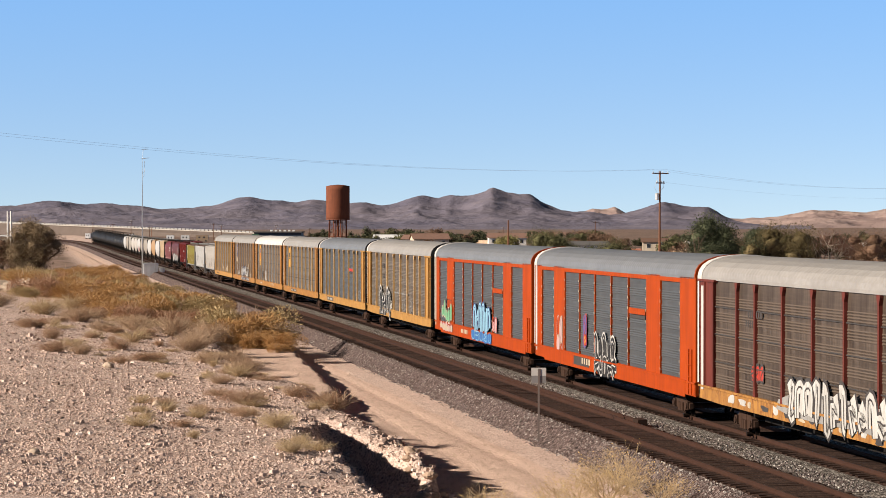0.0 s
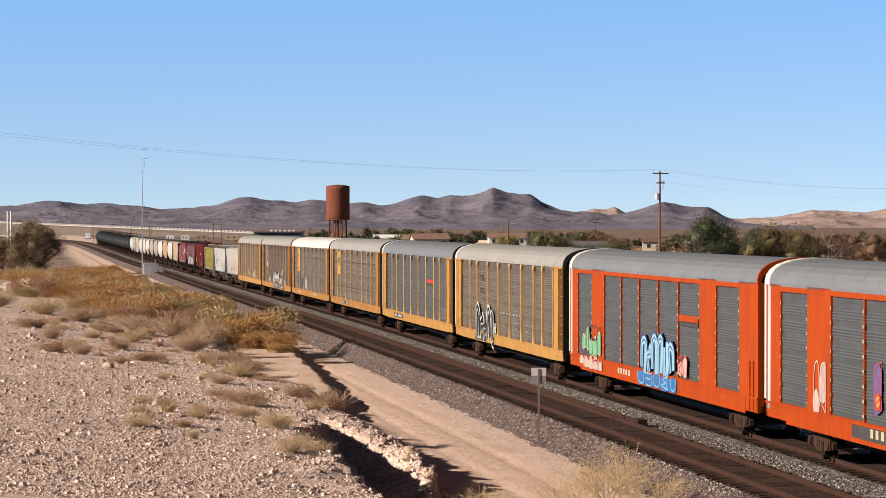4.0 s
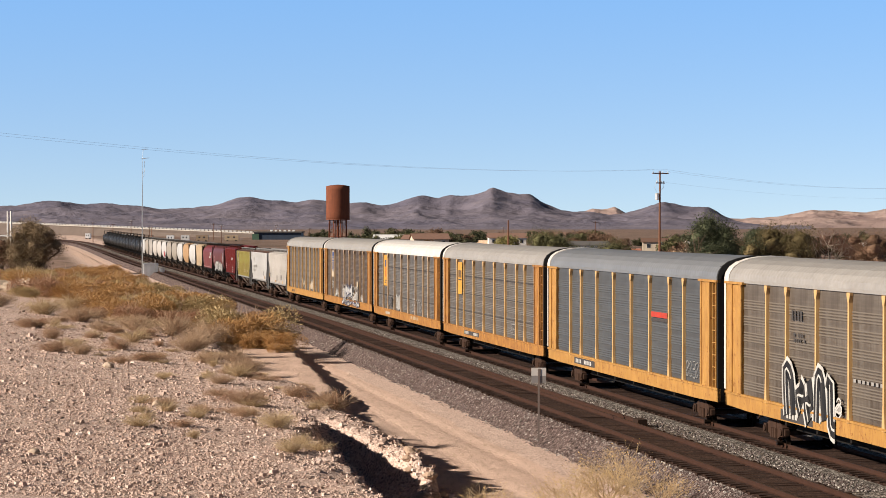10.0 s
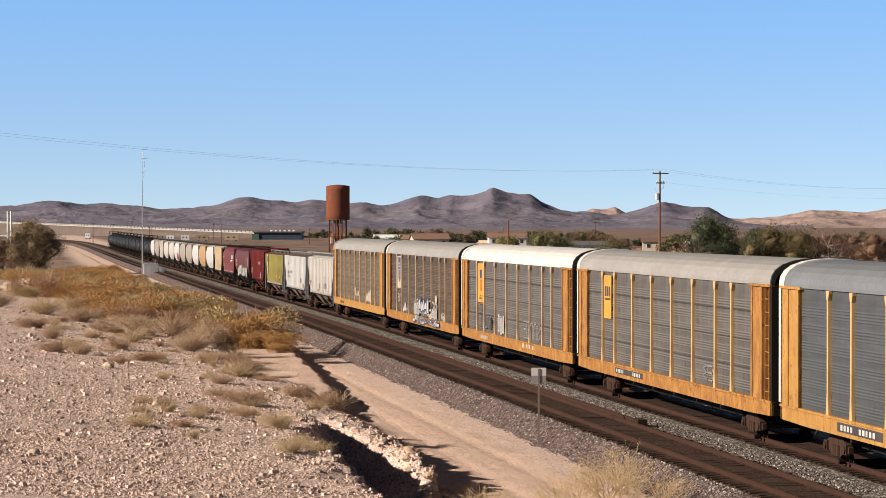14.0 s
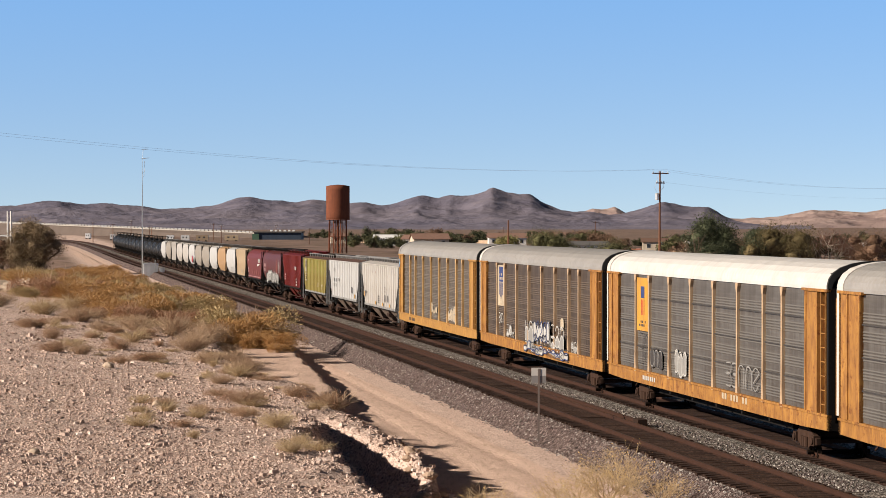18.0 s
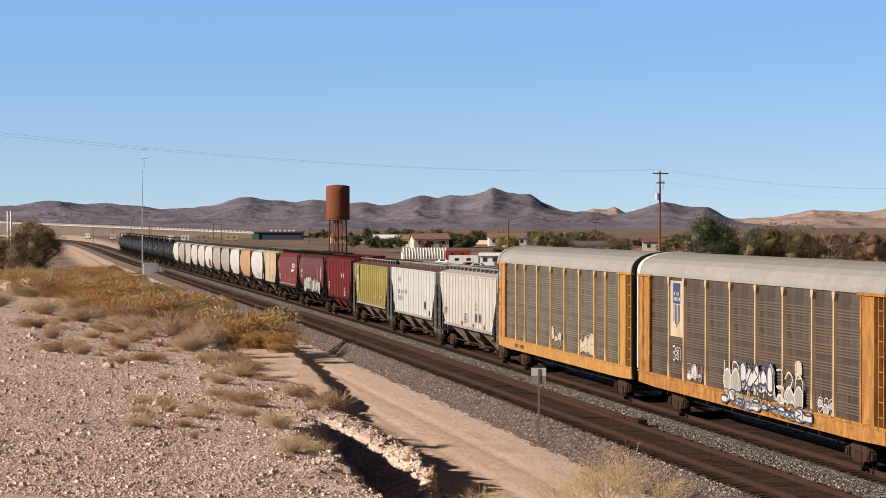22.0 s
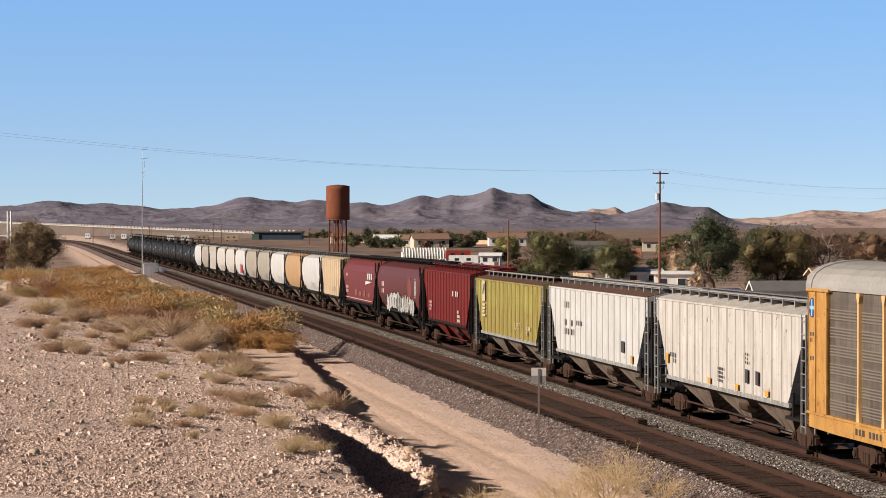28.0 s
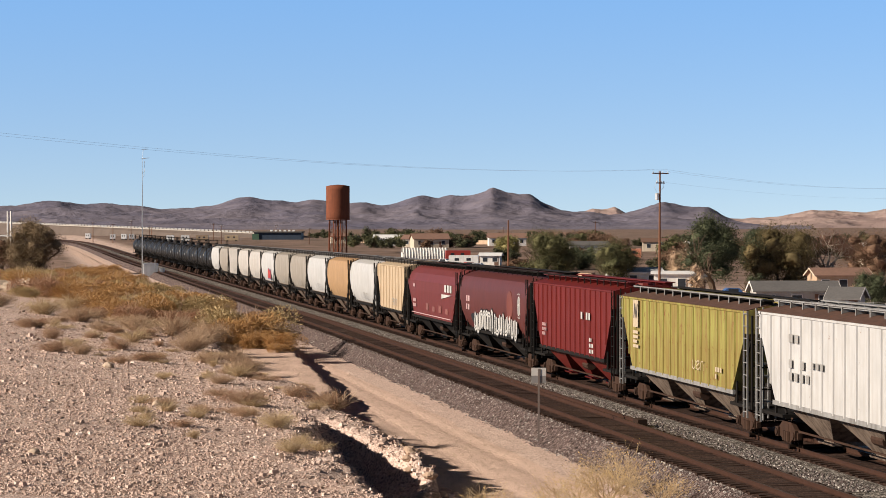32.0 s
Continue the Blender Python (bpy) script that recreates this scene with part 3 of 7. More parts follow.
@cached
def post_mesh(w=0.125, z0=SILL_Z[1] - 0.06, z1=EAVE - 0.12, cap=True):
    bm = B()
    box(bm, -w / 2, w / 2, -0.04, 0.07, z0, z1)
    if cap:
        pts = [(-w / 2, z1 - 0.22), (w / 2, z1 - 0.22), (w * 1.15, z1 - 0.02), (w * 1.15, z1 + 0.06), (-w * 1.15, z1 + 0.06), (-w * 1.15, z1 - 0.02)]
        sweep(bm, [[(x, 0.075, z) for x, z in pts], [(x, -0.03, z) for x, z in pts]])
        pts = [(-w * 1.0, z0), (w * 1.0, z0), (w / 2, z0 + 0.7), (-w / 2, z0 + 0.7)]
        sweep(bm, [[(x, 0.075, z) for x, z in pts], [(x, -0.03, z) for x, z in pts]])
    return mesh_of(bm, "post")


ROOF_PROF = [(1.585, EAVE - 0.05), (1.585, EAVE + 0.06), (1.54, EAVE + 0.24), (1.42, EAVE + 0.42), (1.20, EAVE + 0.58), (0.85, EAVE + 0.70), (0.45, EAVE + 0.765), (0.0, EAVE + 0.79)]


@cached
def carrier_roof_mesh(x0, x1, rib):
    prof = [(-y, z) for y, z in ROOF_PROF] + [(y, z) for y, z in reversed(ROOF_PROF[:-1])]
    prof = prof[::-1]
    bm = B()
    n = int((x1 - x0) / rib)
    rows = []
    for i in range(n + 1):
        x = x0 + (x1 - x0) * i / n
        k = 1.0 + (0.006 if i % 2 else 0.0)
        rows.append([bm.verts.new((x, y * (k if abs(y) < 1.58 else 1), EAVE + (z - EAVE) * k)) for y, z in prof])
    for a, b in zip(rows, rows[1:]):
        for i in range(len(prof) - 1):
            bm.faces.new((a[i], b[i], b[i + 1], a[i + 1]))
    return mesh_of(bm, "roof")


@cached
def roof_bow_mesh(t, out):
    """The raised hoop at a roof's end."""
    outer = [(-y * (1 + out), z + 0.035) for y, z in ROOF_PROF] + [(y * (1 + out), z + 0.035) for y, z in reversed(ROOF_PROF[:-1])]
    inner = [(y * 0.93, z - 0.16) for y, z in outer]
    bm = B()
    sweep(bm, [[(-t / 2, *a), (t / 2, *a), (t / 2, *b), (-t / 2, *b)] for a, b in zip(outer, inner)])
    bmesh.ops.recalc_face_normals(bm, faces=bm.faces)
    return mesh_of(bm, "roof_hoop")


@cached
def ladder_mesh(z0, z1, w=0.42, gap=0.42):
    bm = B()
    for x in (-w / 2, w / 2):
        box(bm, x - 0.022, x + 0.022, -0.02, 0.03, z0, z1)
    z = z0 + 0.2
    while z < z1:
        tube(bm, [(-w / 2, 0.02, z), (w / 2, 0.02, z)], 0.017, 5)
        z += gap
    return mesh_of(bm, "ladder")


def block(name, mat, car, *dims, label=""):
    return part(name, box(B(), *dims), mat, car, label)


def carrier_frame(car, mats, x0, x1):
    """Sills, floor, ends, roof and running gear that all the carriers share."""
    frame_mat, roof_mat, hoop = mats["frame"], mats["roof"], mats["hoop"]
    for sgn in (-1, 1):
        bm = B()
        ys = sorted((1.50 * sgn, 1.60 * sgn))
        pts = [(x0, 1.42), (x1, 1.42), (x1, 0.98), (x1 - 2.6, 0.93), (x0 + 2.6, 0.93), (x0, 0.98)]
        sweep(bm, [[(x, ys[0], z) for x, z in pts], [(x, ys[1], z) for x, z in pts]])
        box(bm, x0, x1, *sorted((1.50 * sgn, 1.64 * sgn)), 1.38, 1.45)
        part("side_sill", bm, mats.get("sill", frame_mat), car)
    block("floor", UNDER, car, x0, x1, -1.49, 1.49, 0.98, 1.2)
    bm = B()
    box(bm, x0, x1, -0.25, 0.25, 0.62, 0.98)
    # belly slab added to block sun and view under the car
    box(bm, x0 + 5.6, x1 - 5.6, -0.9, 0.9, 0.56, 0.97)
    for x in np.arange(x0 + 6.2, x1 - 6, 3.1):
        box(bm, x - 0.08, x + 0.08, -1.5, 1.5, 0.78, 0.98)
    part("underframe", bm, UNDER, car)
    piece("roof", carrier_roof_mesh(round(x0 + 0.15, 2), round(x1 - 0.15, 2), 0.16), roof_mat, car, mats.get("roof_label", "ribbed galvanised roof"))
    piece("roof_hoop", roof_bow_mesh(0.12, 0.014), hoop[1], car, m=pose(x0 + 0.10, 0, 0))
    piece("roof_hoop", roof_bow_mesh(0.52, 0.014), hoop[0], car, m=pose(x1 - 0.10, 0, 0))
    if hoop[0] is HOOP_WHITE:
        # the pale flange of the end door goes on down beside the corner post
        for sgn in (-1, 1):
            part("end_flange", box(B(), x1 + 0.005, x1 + 0.24, *sorted((sgn * 1.36, sgn * 1.585)), 1.5, EAVE), hoop[0], car)
    # end doors, set back behind the corner posts
    for x in (x0 + 0.32, x1 - 0.32):
        bm = B()
        box(bm, x - 0.04, x + 0.04, -1.42, -0.02, 1.2, 5.6)
        box(bm, x - 0.04, x + 0.04, 0.02, 1.42, 1.2, 5.6)
        part("end_door", bm, mats.get("door", UNDER), car)
    # default posts are black: the gap's shade between cars, put into their colour
    for x in (x0 + 0.08, x1 - 0.08):
        for sgn in (-1, 1):
            part("corner_post", box(B(), x - 0.08, x + 0.08, *sorted((sgn * 1.38, sgn * 1.60)), 0.98, EAVE), mats.get("corner", UNDER), car)
    running_gear(car, 10.2, 14.52)


def carrier(name_label, mats, s_mid, extras=None):
    """A ribbed-panel car carrier with outside posts."""
    car = thing("autorack_car", name_label, "freight car", "cars of the freight train")
    off = -15.35
    x0, x1 = 1.30 + off, 29.40 + off
    carrier_frame(car, mats, x0, x1)
    stops = [3.45] + U_POSTS + [27.55]
    for a, b in zip(stops, stops[1:]):
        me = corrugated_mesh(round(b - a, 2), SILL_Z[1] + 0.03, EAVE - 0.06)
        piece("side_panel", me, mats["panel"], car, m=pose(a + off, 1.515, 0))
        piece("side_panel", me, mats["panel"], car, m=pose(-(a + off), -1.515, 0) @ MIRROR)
    for u in U_POSTS:
        piece("side_post", post_mesh(), mats["post"], car, m=pose(u + off, 1.555, 0))
        piece("side_post", post_mesh(), mats["post"], car, m=pose(-(u + off), -1.555, 0) @ MIRROR)
    # corner panels: a wide one with the ladder bay, a narrow one at the other end
    for mm in (pose(0, 0, 0), MIRROR):
        bm = B()
        box(bm, 2.35 + off, 3.5 + off, 1.50, 1.60, SILL_Z[1], EAVE - 0.03)
        box(bm, 3.38 + off, 3.52 + off, 1.5, 1.63, SILL_Z[1], EAVE - 0.1)
        box(bm, 2.3 + off, 2.42 + off, 1.3, 1.63, SILL_Z[1], EAVE - 0.03)
        ob = part("corner_panel", bm, mats["frame"], car)
        ob.matrix_local = mm
        ob = block("ladder_bay", mats["frame"], car, 1.35 + off, 2.35 + off, 1.22, 1.28, SILL_Z[1], EAVE)
        ob.matrix_local = mm
        ob = block("roof_step", mats["frame"], car, 1.30 + off, 3.7 + off, 1.5, 1.66, EAVE - 0.1, EAVE - 0.02)
        ob.matrix_local = mm
        piece("ladder", ladder_mesh(1.1, EAVE - 0.1), mats["frame"], car, m=mm @ pose(1.85 + off, 1.56, 0))
        bm = B()
        box(bm, 27.5 + off, 29.4 + off, 1.50, 1.60, SILL_Z[1], EAVE - 0.03)
        box(bm, 27.5 + off, 27.62 + off, 1.5, 1.64, SILL_Z[1], EAVE - 0.03)
        box(bm, 28.55 + off, 28.67 + off, 1.5, 1.64, SILL_Z[1], EAVE - 0.03)
        box(bm, 27.3 + off, 29.4 + off, 1.5, 1.66, EAVE - 0.1, EAVE - 0.02)
        ob = part("corner_panel", bm, mats["frame"], car)
        ob.matrix_local = mm
    if mats.get("seams"):
        for z in (2.33, 3.27, 4.2):
            block("panel_seam", PAINT["dark"], car, 3.5 + off, 27.5 + off, 1.545, 1.566, z, z + 0.035)
    if extras:
        extras(car, off)
    CARS.append((car, s_mid))
    return car


def framed_carrier(label, mats, s_mid, extras=None):
    """An orange carrier whose panels sit in a broad flat frame."""
    car = thing("autorack_car", label, "freight car", "cars of the freight train")
    off = -14.85
    s_mid -= 0.5
    x0, x1 = 0.80 + off, 28.95 + off
    carrier_frame(car, mats, x0, x1)
    fields = [(3.0, 5.84)] + [(7.95 + 2.93 * k, 7.95 + 2.93 * (k + 1)) for k in range(5)] + [(24.8, 27.5)]
    solids = [(0.82, 3.0), (5.84, 7.95), (22.6, 24.8), (27.5, 28.93)]
    for mm in (pose(0, 0, 0), MIRROR):
        for a, b in solids:
            ob = block("frame_panel", mats["frame"], car, a + off, b + off, 1.50, 1.585, SILL_Z[0] + 0.02, EAVE)
            ob.matrix_local = mm
        for a, b in fields:
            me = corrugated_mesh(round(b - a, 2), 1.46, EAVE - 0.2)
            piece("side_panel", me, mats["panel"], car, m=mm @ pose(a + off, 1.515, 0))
        for a, b in ((3.0, 5.84), (7.95, 22.6), (24.8, 27.5)):
            for z0, z1 in ((SILL_Z[1] - 0.02, 1.48), (EAVE - 0.21, EAVE)):
                ob = block("frame_rail", mats["frame"], car, a + off, b + off, 1.50, 1.583, z0, z1)
                ob.matrix_local = mm
        for k in range(1, 5):
            piece("side_post", post_mesh(0.09, 1.44, EAVE - 0.18, False), mats["frame"], car, m=mm @ pose(7.95 + 2.93 * k + off, 1.515, 0))
        ob = block("sill_skirt", mats["frame"], car, 2.2 + off, 26.8 + off, 1.59, 1.612, 0.86, 1.46)
        ob.matrix_local = mm
        piece("ladder", ladder_mesh(1.0, 2.6), mats["frame"], car, m=mm @ pose(1.5 + off, 1.6, 0))
        bm = B()
        for a, b in fields:
            for x in (a + 0.04, b - 0.04):
                z = 1.6
                while z < EAVE - 0.3:
                    quad_plate(bm, x + off - 0.025, x + off + 0.025, z, z + 0.1, 1.602, 0.004)
                    z += 0.42
        ob = tagged(part("panel_clip", bm, PAINT["cream"], car), kind="stuff")
        ob.matrix_local = mm
    block("name_board", mats["frame"], car, 8.1 + off, 10.7 + off, 1.56, 1.60, 3.55, 3.78)
    # raised dark strip painted in for the shade under the name board
    block("name_board_shadow_gap", PAINT["dark"], car, 8.2 + off, 10.6 + off, 1.555, 1.57, 3.38, 3.52)
    if extras:
        extras(car, off)
    CARS.append((car, s_mid))
    return car


YELLOW = painted("carrier_yellow", (0.39, 0.21, 0.06), (0.22, 0.095, 0.034), 0.55, 0.55, rust=0.8, streak=1.1)
YELLOW_RUST = painted("carrier_yellow_rusted", (0.37, 0.18, 0.048), (0.15, 0.062, 0.028), 0.65, 0.65, rust=1.0, lo=0.38, streak=1.1)
POST_TAN = painted("post_faded_yellow", (0.52, 0.33, 0.15), (0.25, 0.12, 0.05), 0.5, 0.6)
POST_PINK = painted("post_faded_tan", (0.44, 0.31, 0.20), (0.17, 0.09, 0.05), 0.6, 0.6)
MAROON = painted("carrier_oxide_red", (0.13, 0.028, 0.02), (0.05, 0.018, 0.013), 0.4, 0.55)
PANEL_BLUE = panel_material("panel_blue_grey", (0.086, 0.092, 0.098), (0.055, 0.047, 0.042), 0.4)
PANEL_TAN = panel_material("panel_dusty_grey", (0.15, 0.127, 0.105), (0.052, 0.034, 0.023), 0.85)
PANEL_BROWN = panel_material("panel_dusty_brown", (0.118, 0.09, 0.07), (0.03, 0.018, 0.013), 1.0)
PANEL_GREY = panel_material("panel_dull_grey", (0.14, 0.13, 0.12), (0.055, 0.038, 0.029), 0.75)
ORANGE = painted("carrier_orange", (0.34, 0.045, 0.002), (0.19, 0.026, 0.004), 0.5, 0.65)
ROOF_GREY = painted("roof_galvanised", (0.31, 0.295, 0.28), (0.24, 0.22, 0.20), 0.35, 0.55, 0.2, streak=6.0)
ROOF_BLUE = painted("roof_blue_grey", (0.19, 0.20, 0.215), (0.145, 0.148, 0.155), 0.35, 0.5, 0.25, streak=6.0)
ROOF_WHITE = painted("roof_white", (0.55, 0.53, 0.51), (0.40, 0.37, 0.34), 0.3, 0.5, streak=2.0)
HOOP_WHITE = painted("hoop_white", (0.58, 0.55, 0.52), (0.25, 0.2, 0.16), 0.25, 0.6)
HOOP_BLACK = plain("hoop_black", (0.03, 0.03, 0.03), 0.8)

yellow = {"frame": YELLOW, "post": POST_TAN, "roof": ROOF_GREY, "hoop": (HOOP_WHITE, HOOP_BLACK), "panel": PANEL_TAN, "sill": YELLOW}


def A1_marks(car, off):
    throwup(car, 9.2 + off, 1.0, 9.8, 1.25, 12, "white", "dark", 3, 1.634, 0.5, "grey")
    block("white_edge_strip", PAINT["white"], car, 28.75 + off, 29.05 + off, 1.6, 1.625, 1.3, 4.9)
    marks(car, 23.9 + off, 4.0, [9, 5], "dark", 2, 0.2, 0.16, 1.6)
    graffiti(car, 21.7 + off, 1.9, 1.5, 0.7, 3, "red", "dark", 11, 1.56)
    rr = random.Random(5)
    u = 3.0
    while u < 27:
        w = rr.uniform(0.25, 0.9)
        bm = B()
        flat_poly(bm, blob(u + off, rr.uniform(1.1, 1.25), w, rr.uniform(0.12, 0.32), int(u * 10)), 1.606)
        part("sill_patch", bm, PAINT[rr.choice(("white", "cream", "white", "dark"))], car)
        u += w + rr.uniform(0.2, 1.0)


def A2_marks(car, off):
    throwup(car, 13.0 + off, 1.5, 3.7, 0.9, 5, "black", "white", 5, 1.62, 0.46, "black")
    throwup(car, 12.7 + off, 0.85, 3.9, 0.85, 5, "black", "white", 6, 1.626, 0.46, "black")
    graffiti(car, 18.1 + off, 1.75, 0.8, 1.7, 1, "violet", "violet", 7, 1.59, "red", wild=0.5)
    graffiti(car, 18.2 + off, 1.9, 0.5, 0.5, 1, "yellow", "red", 9, 1.604, "red")
    graffiti(car, 22.9 + off, 1.3, 1.3, 1.9, 2, "pink", "cream", 8, 1.6, "pink", wild=0.6)
    marks(car, 19.0 + off, 1.1, [4], "cream", 4, 0.25, 0.3, 1.625)
    block("sill_board", PAINT["dark"], car, 17.6 + off, 20.6 + off, 1.613, 1.618, 1.0, 1.4)
    block("white_edge_strip", PAINT["white"], car, 28.5 + off, 28.93 + off, 1.585, 1.60, 1.2, 5.1)


def A3_marks(car, off):
    throwup(car, 11.2 + off, 1.3, 4.9, 1.5, 6, "cyan", "navy", 25, 1.634, 0.4)
    graffiti(car, 10.7 + off, 0.9, 6.0, 0.55, 5, "blue", "blue", 16, 1.645, "cyan")
    graffiti(car, 9.4 + off, 1.5, 1.3, 0.9, 2, "pink", "pink", 18, 1.62, "red", wild=0.6)
    graffiti(car, 22.9 + off, 1.45, 3.6, 1.5, 5, "green", "cream", 17, 1.625, "dark", wild=0.5)
    graffiti(car, 22.6 + off, 0.98, 4.3, 0.55, 5, "cream", "pink", 19, 1.64, "pink", wild=0.5)
    marks(car, 20.0 + off, 1.1, [5], "cream", 6, 0.22, 0.3, 1.625)
    block("white_edge_strip", PAINT["cream"], car, 28.5 + off, 28.93 + off, 1.585, 1.60, 1.2, 5.1)


def A4_marks(car, off):
    throwup(car, 17.7 + off, 0.95, 5.0, 1.6, 5, "black", "white", 21, 1.634, 0.5)
    graffiti(car, 17.2 + off, 1.35, 1.3, 0.75, 2, "grey", "white", 24, 1.62, "white", wild=0.5)
    graffiti(car, 11.2 + off, 1.5, 2.0, 0.8, 3, None, "grey", 22, 1.56, "grey", 0.035)
    graffiti(car, 8.0 + off, 1.5, 1.9, 0.8, 3, None, "grey", 23, 1.56, "grey", 0.035)
    marks(car, 16.4 + off, 2.55, [16], "grey", 9, 0.10, 0.26, 1.57)
    marks(car, 22.2 + off, 4.1, [4], "dark", 10, 0.3, 0.2, 1.57)
    marks(car, 22.0 + off, 3.6, [5, 6], "dark", 11, 0.11, 0.14, 1.57)
    marks(car, 22.6 + off, 1.05, [4, 0], "white", 12, 0.2, 0.2, 1.61)
    block("sill_board", PAINT["dark"], car, 20.0 + off, 23.2 + off, 1.601, 1.606, 0.97, 1.3)


def A5_marks(car, off):
    block("name_board", PAINT["red"], car, 8.2 + off, 10.6 + off, 1.56, 1.59, 3.55, 3.75)
    block("board_border", PAINT["dark"], car, 8.2 + off, 10.6 + off, 1.555, 1.57, 3.4, 3.5)
    graffiti(car, 3.9 + off, 1.55, 1.7, 0.7, 4, None, "grey", 31, 1.56, None, 0.035)
    marks(car, 23.6 + off, 1.1, [4, 0], "white", 13, 0.16, 0.2, 1.61)
    marks(car, 22.0 + off, 1.1, [5], "white", 14, 0.16, 0.2, 1.61)
    block("sill_board", PAINT["dark"], car, 20.0 + off, 23.9 + off, 1.601, 1.606, 1.05, 1.32)


def A6_marks(car, off):
    block("logo_plate", PAINT["yellow"], car, 23.3 + off, 24.6 + off, 1.57, 1.58, 3.2, 4.95)
    bm = B()
    for k, (a, b, z0, z1) in enumerate(((23.45, 24.45, 3.95, 4.03), (23.5, 23.75, 4.1, 4.5), (23.85, 24.05, 4.1, 4.5), (24.15, 24.4, 4.1, 4.5))):
        quad_plate(bm, a + off, b + off, z0, z1, 1.585 + 0.002 * k, 0.004)
    tagged(part("logo_bars", bm, PAINT["dark"], car), kind="stuff")
    graffiti(car, 8.3 + off, 1.6, 1.2, 0.6, 2, None, "grey", 41, 1.56, "grey", 0.035)
    block("sill_board", PAINT["dark"], car, 18.0 + off, 22.5 + off, 1.601, 1.606, 1.08, 1.3)
    marks(car, 22.3 + off, 1.12, [5], "white", 42, 0.14, 0.18, 1.61)
    marks(car, 19.6 + off, 1.12, [5], "white", 43, 0.14, 0.18, 1.61)


def A7_marks(car, off):
    block("logo_plate", PAINT["yellow"], car, 22.75 + off, 24.6 + off, 1.582, 1.588, 2.95, 4.98)
    block("shield", PAINT["navy"], car, 23.4 + off, 23.95 + off, 1.59, 1.594, 4.2, 4.65)
    bm = B()
    for k in range(3):
        quad_plate(bm, 23.42 + 0.2 * k + off, 23.5 + 0.2 * k + off, 3.55, 4.15, 1.594, 0.004)
    tagged(part("shield_stripes", bm, PAINT["red"], car), kind="stuff")
    marks(car, 24.2 + off, 3.25, [5, 4], "dark", 56, 0.09, 0.15, 1.594)
    graffiti(car, 17.2 + off, 1.45, 1.7, 1.1, 3, "grey", "white", 51, 1.586, "white", 0.04, 0.4)
    graffiti(car, 8.3 + off, 1.55, 4.0, 0.95, 5, None, "grey", 52, 1.586, "grey", 0.05)
    graffiti(car, 20.6 + off, 1.6, 1.9, 0.8, 3, "dark", "dark", 54, 1.586, "grey", 0.035)
    graffiti(car, 22.9 + off, 1.6, 1.4, 1.4, 2, None, "dark", 57, 1.586, "dark", 0.04)
    marks(car, 12.6 + off, 1.15, [9], "cream", 53, 0.2, 0.24, 1.61)
    marks(car, 23.6 + off, 1.1, [7], "white", 55, 0.16, 0.2, 1.61)


def A8_marks(car, off):
    block("logo_plate", PAINT["cream"], car, 22.8 + off, 24.6 + off, 1.57, 1.578, 2.95, 4.98)
    block("shield", PAINT["navy"], car, 23.2 + off, 24.2 + off, 1.58, 1.586, 4.15, 4.9)
    bm = B()
    for k in range(5):
        quad_plate(bm, 23.24 + 0.2 * k + off, 23.34 + 0.2 * k + off, 3.3 + 0.1 * abs(k - 2), 4.12, 1.586, 0.004)
    tagged(part("shield_stripes", bm, PAINT["navy"], car), kind="stuff")
    marks(car, 24.05 + off, 4.45, [4, 5], "cream", 67, 0.13, 0.12, 1.59)
    graffiti(car, 23.1 + off, 2.05, 1.2, 0.6, 3, None, "white", 68, 1.57, "white", 0.05)
    graffiti(car, 8.6 + off, 1.2, 8.8, 1.45, 9, "grey", "white", 61, 1.628, "white", 0.06, 0.8)
    graffiti(car, 7.6 + off, 0.98, 10.0, 0.6, 11, "white", "navy", 65, 1.658, "dark", 0.04, 0.8)
    graffiti(car, 11.6 + off, 1.5, 3.8, 1.2, 5, "white", "dark", 66, 1.644, "navy", 0.06, 0.6)
    graffiti(car, 20.3 + off, 1.45, 2.1, 0.7, 3, "white", "grey", 62, 1.56, "grey", 0.035, 0.6)
    graffiti(car, 8.9 + off, 2.3, 0.8, 0.6, 1, "cream", "cream", 63, 1.57, "grey", 0.035)
    graffiti(car, 5.9 + off, 1.4, 1.6, 0.6, 3, "grey", "white", 64, 1.56, "white", 0.035, 0.7)


def A9_marks(car, off):
    graffiti(car, 14.5 + off, 1.5, 2.4, 0.9, 3, "cream", "cream", 71, 1.56, "grey", 0.04, 0.7)
    graffiti(car, 8.0 + off, 1.5, 3.2, 0.95, 3, "cream", "cream", 72, 1.56, "grey", 0.04, 0.4)
    part("round_emblem", lathe(B(), [(0.02, 1.602), (0.3, 1.602), (0.3, 1.61), (0.02, 1.612)], 18, 'y', (28.95 + off, 0, 4.55)), PAINT["navy"], car)
    part("emblem_cross", quad_plate(box(B(), 28.90 + off, 29.0 + off, 1.612, 1.618, 4.3, 4.8), 28.75 + off, 29.15 + off, 4.5, 4.6, 1.62), PAINT["cyan"], car)
    marks(car, 29.15 + off, 3.7, [3, 2, 0, 0, 3], "dark", 73, 0.12, 0.1, 1.606)
    marks(car, 25.0 + off, 1.08, [8], "dark", 74, 0.18, 0.2, 1.61)


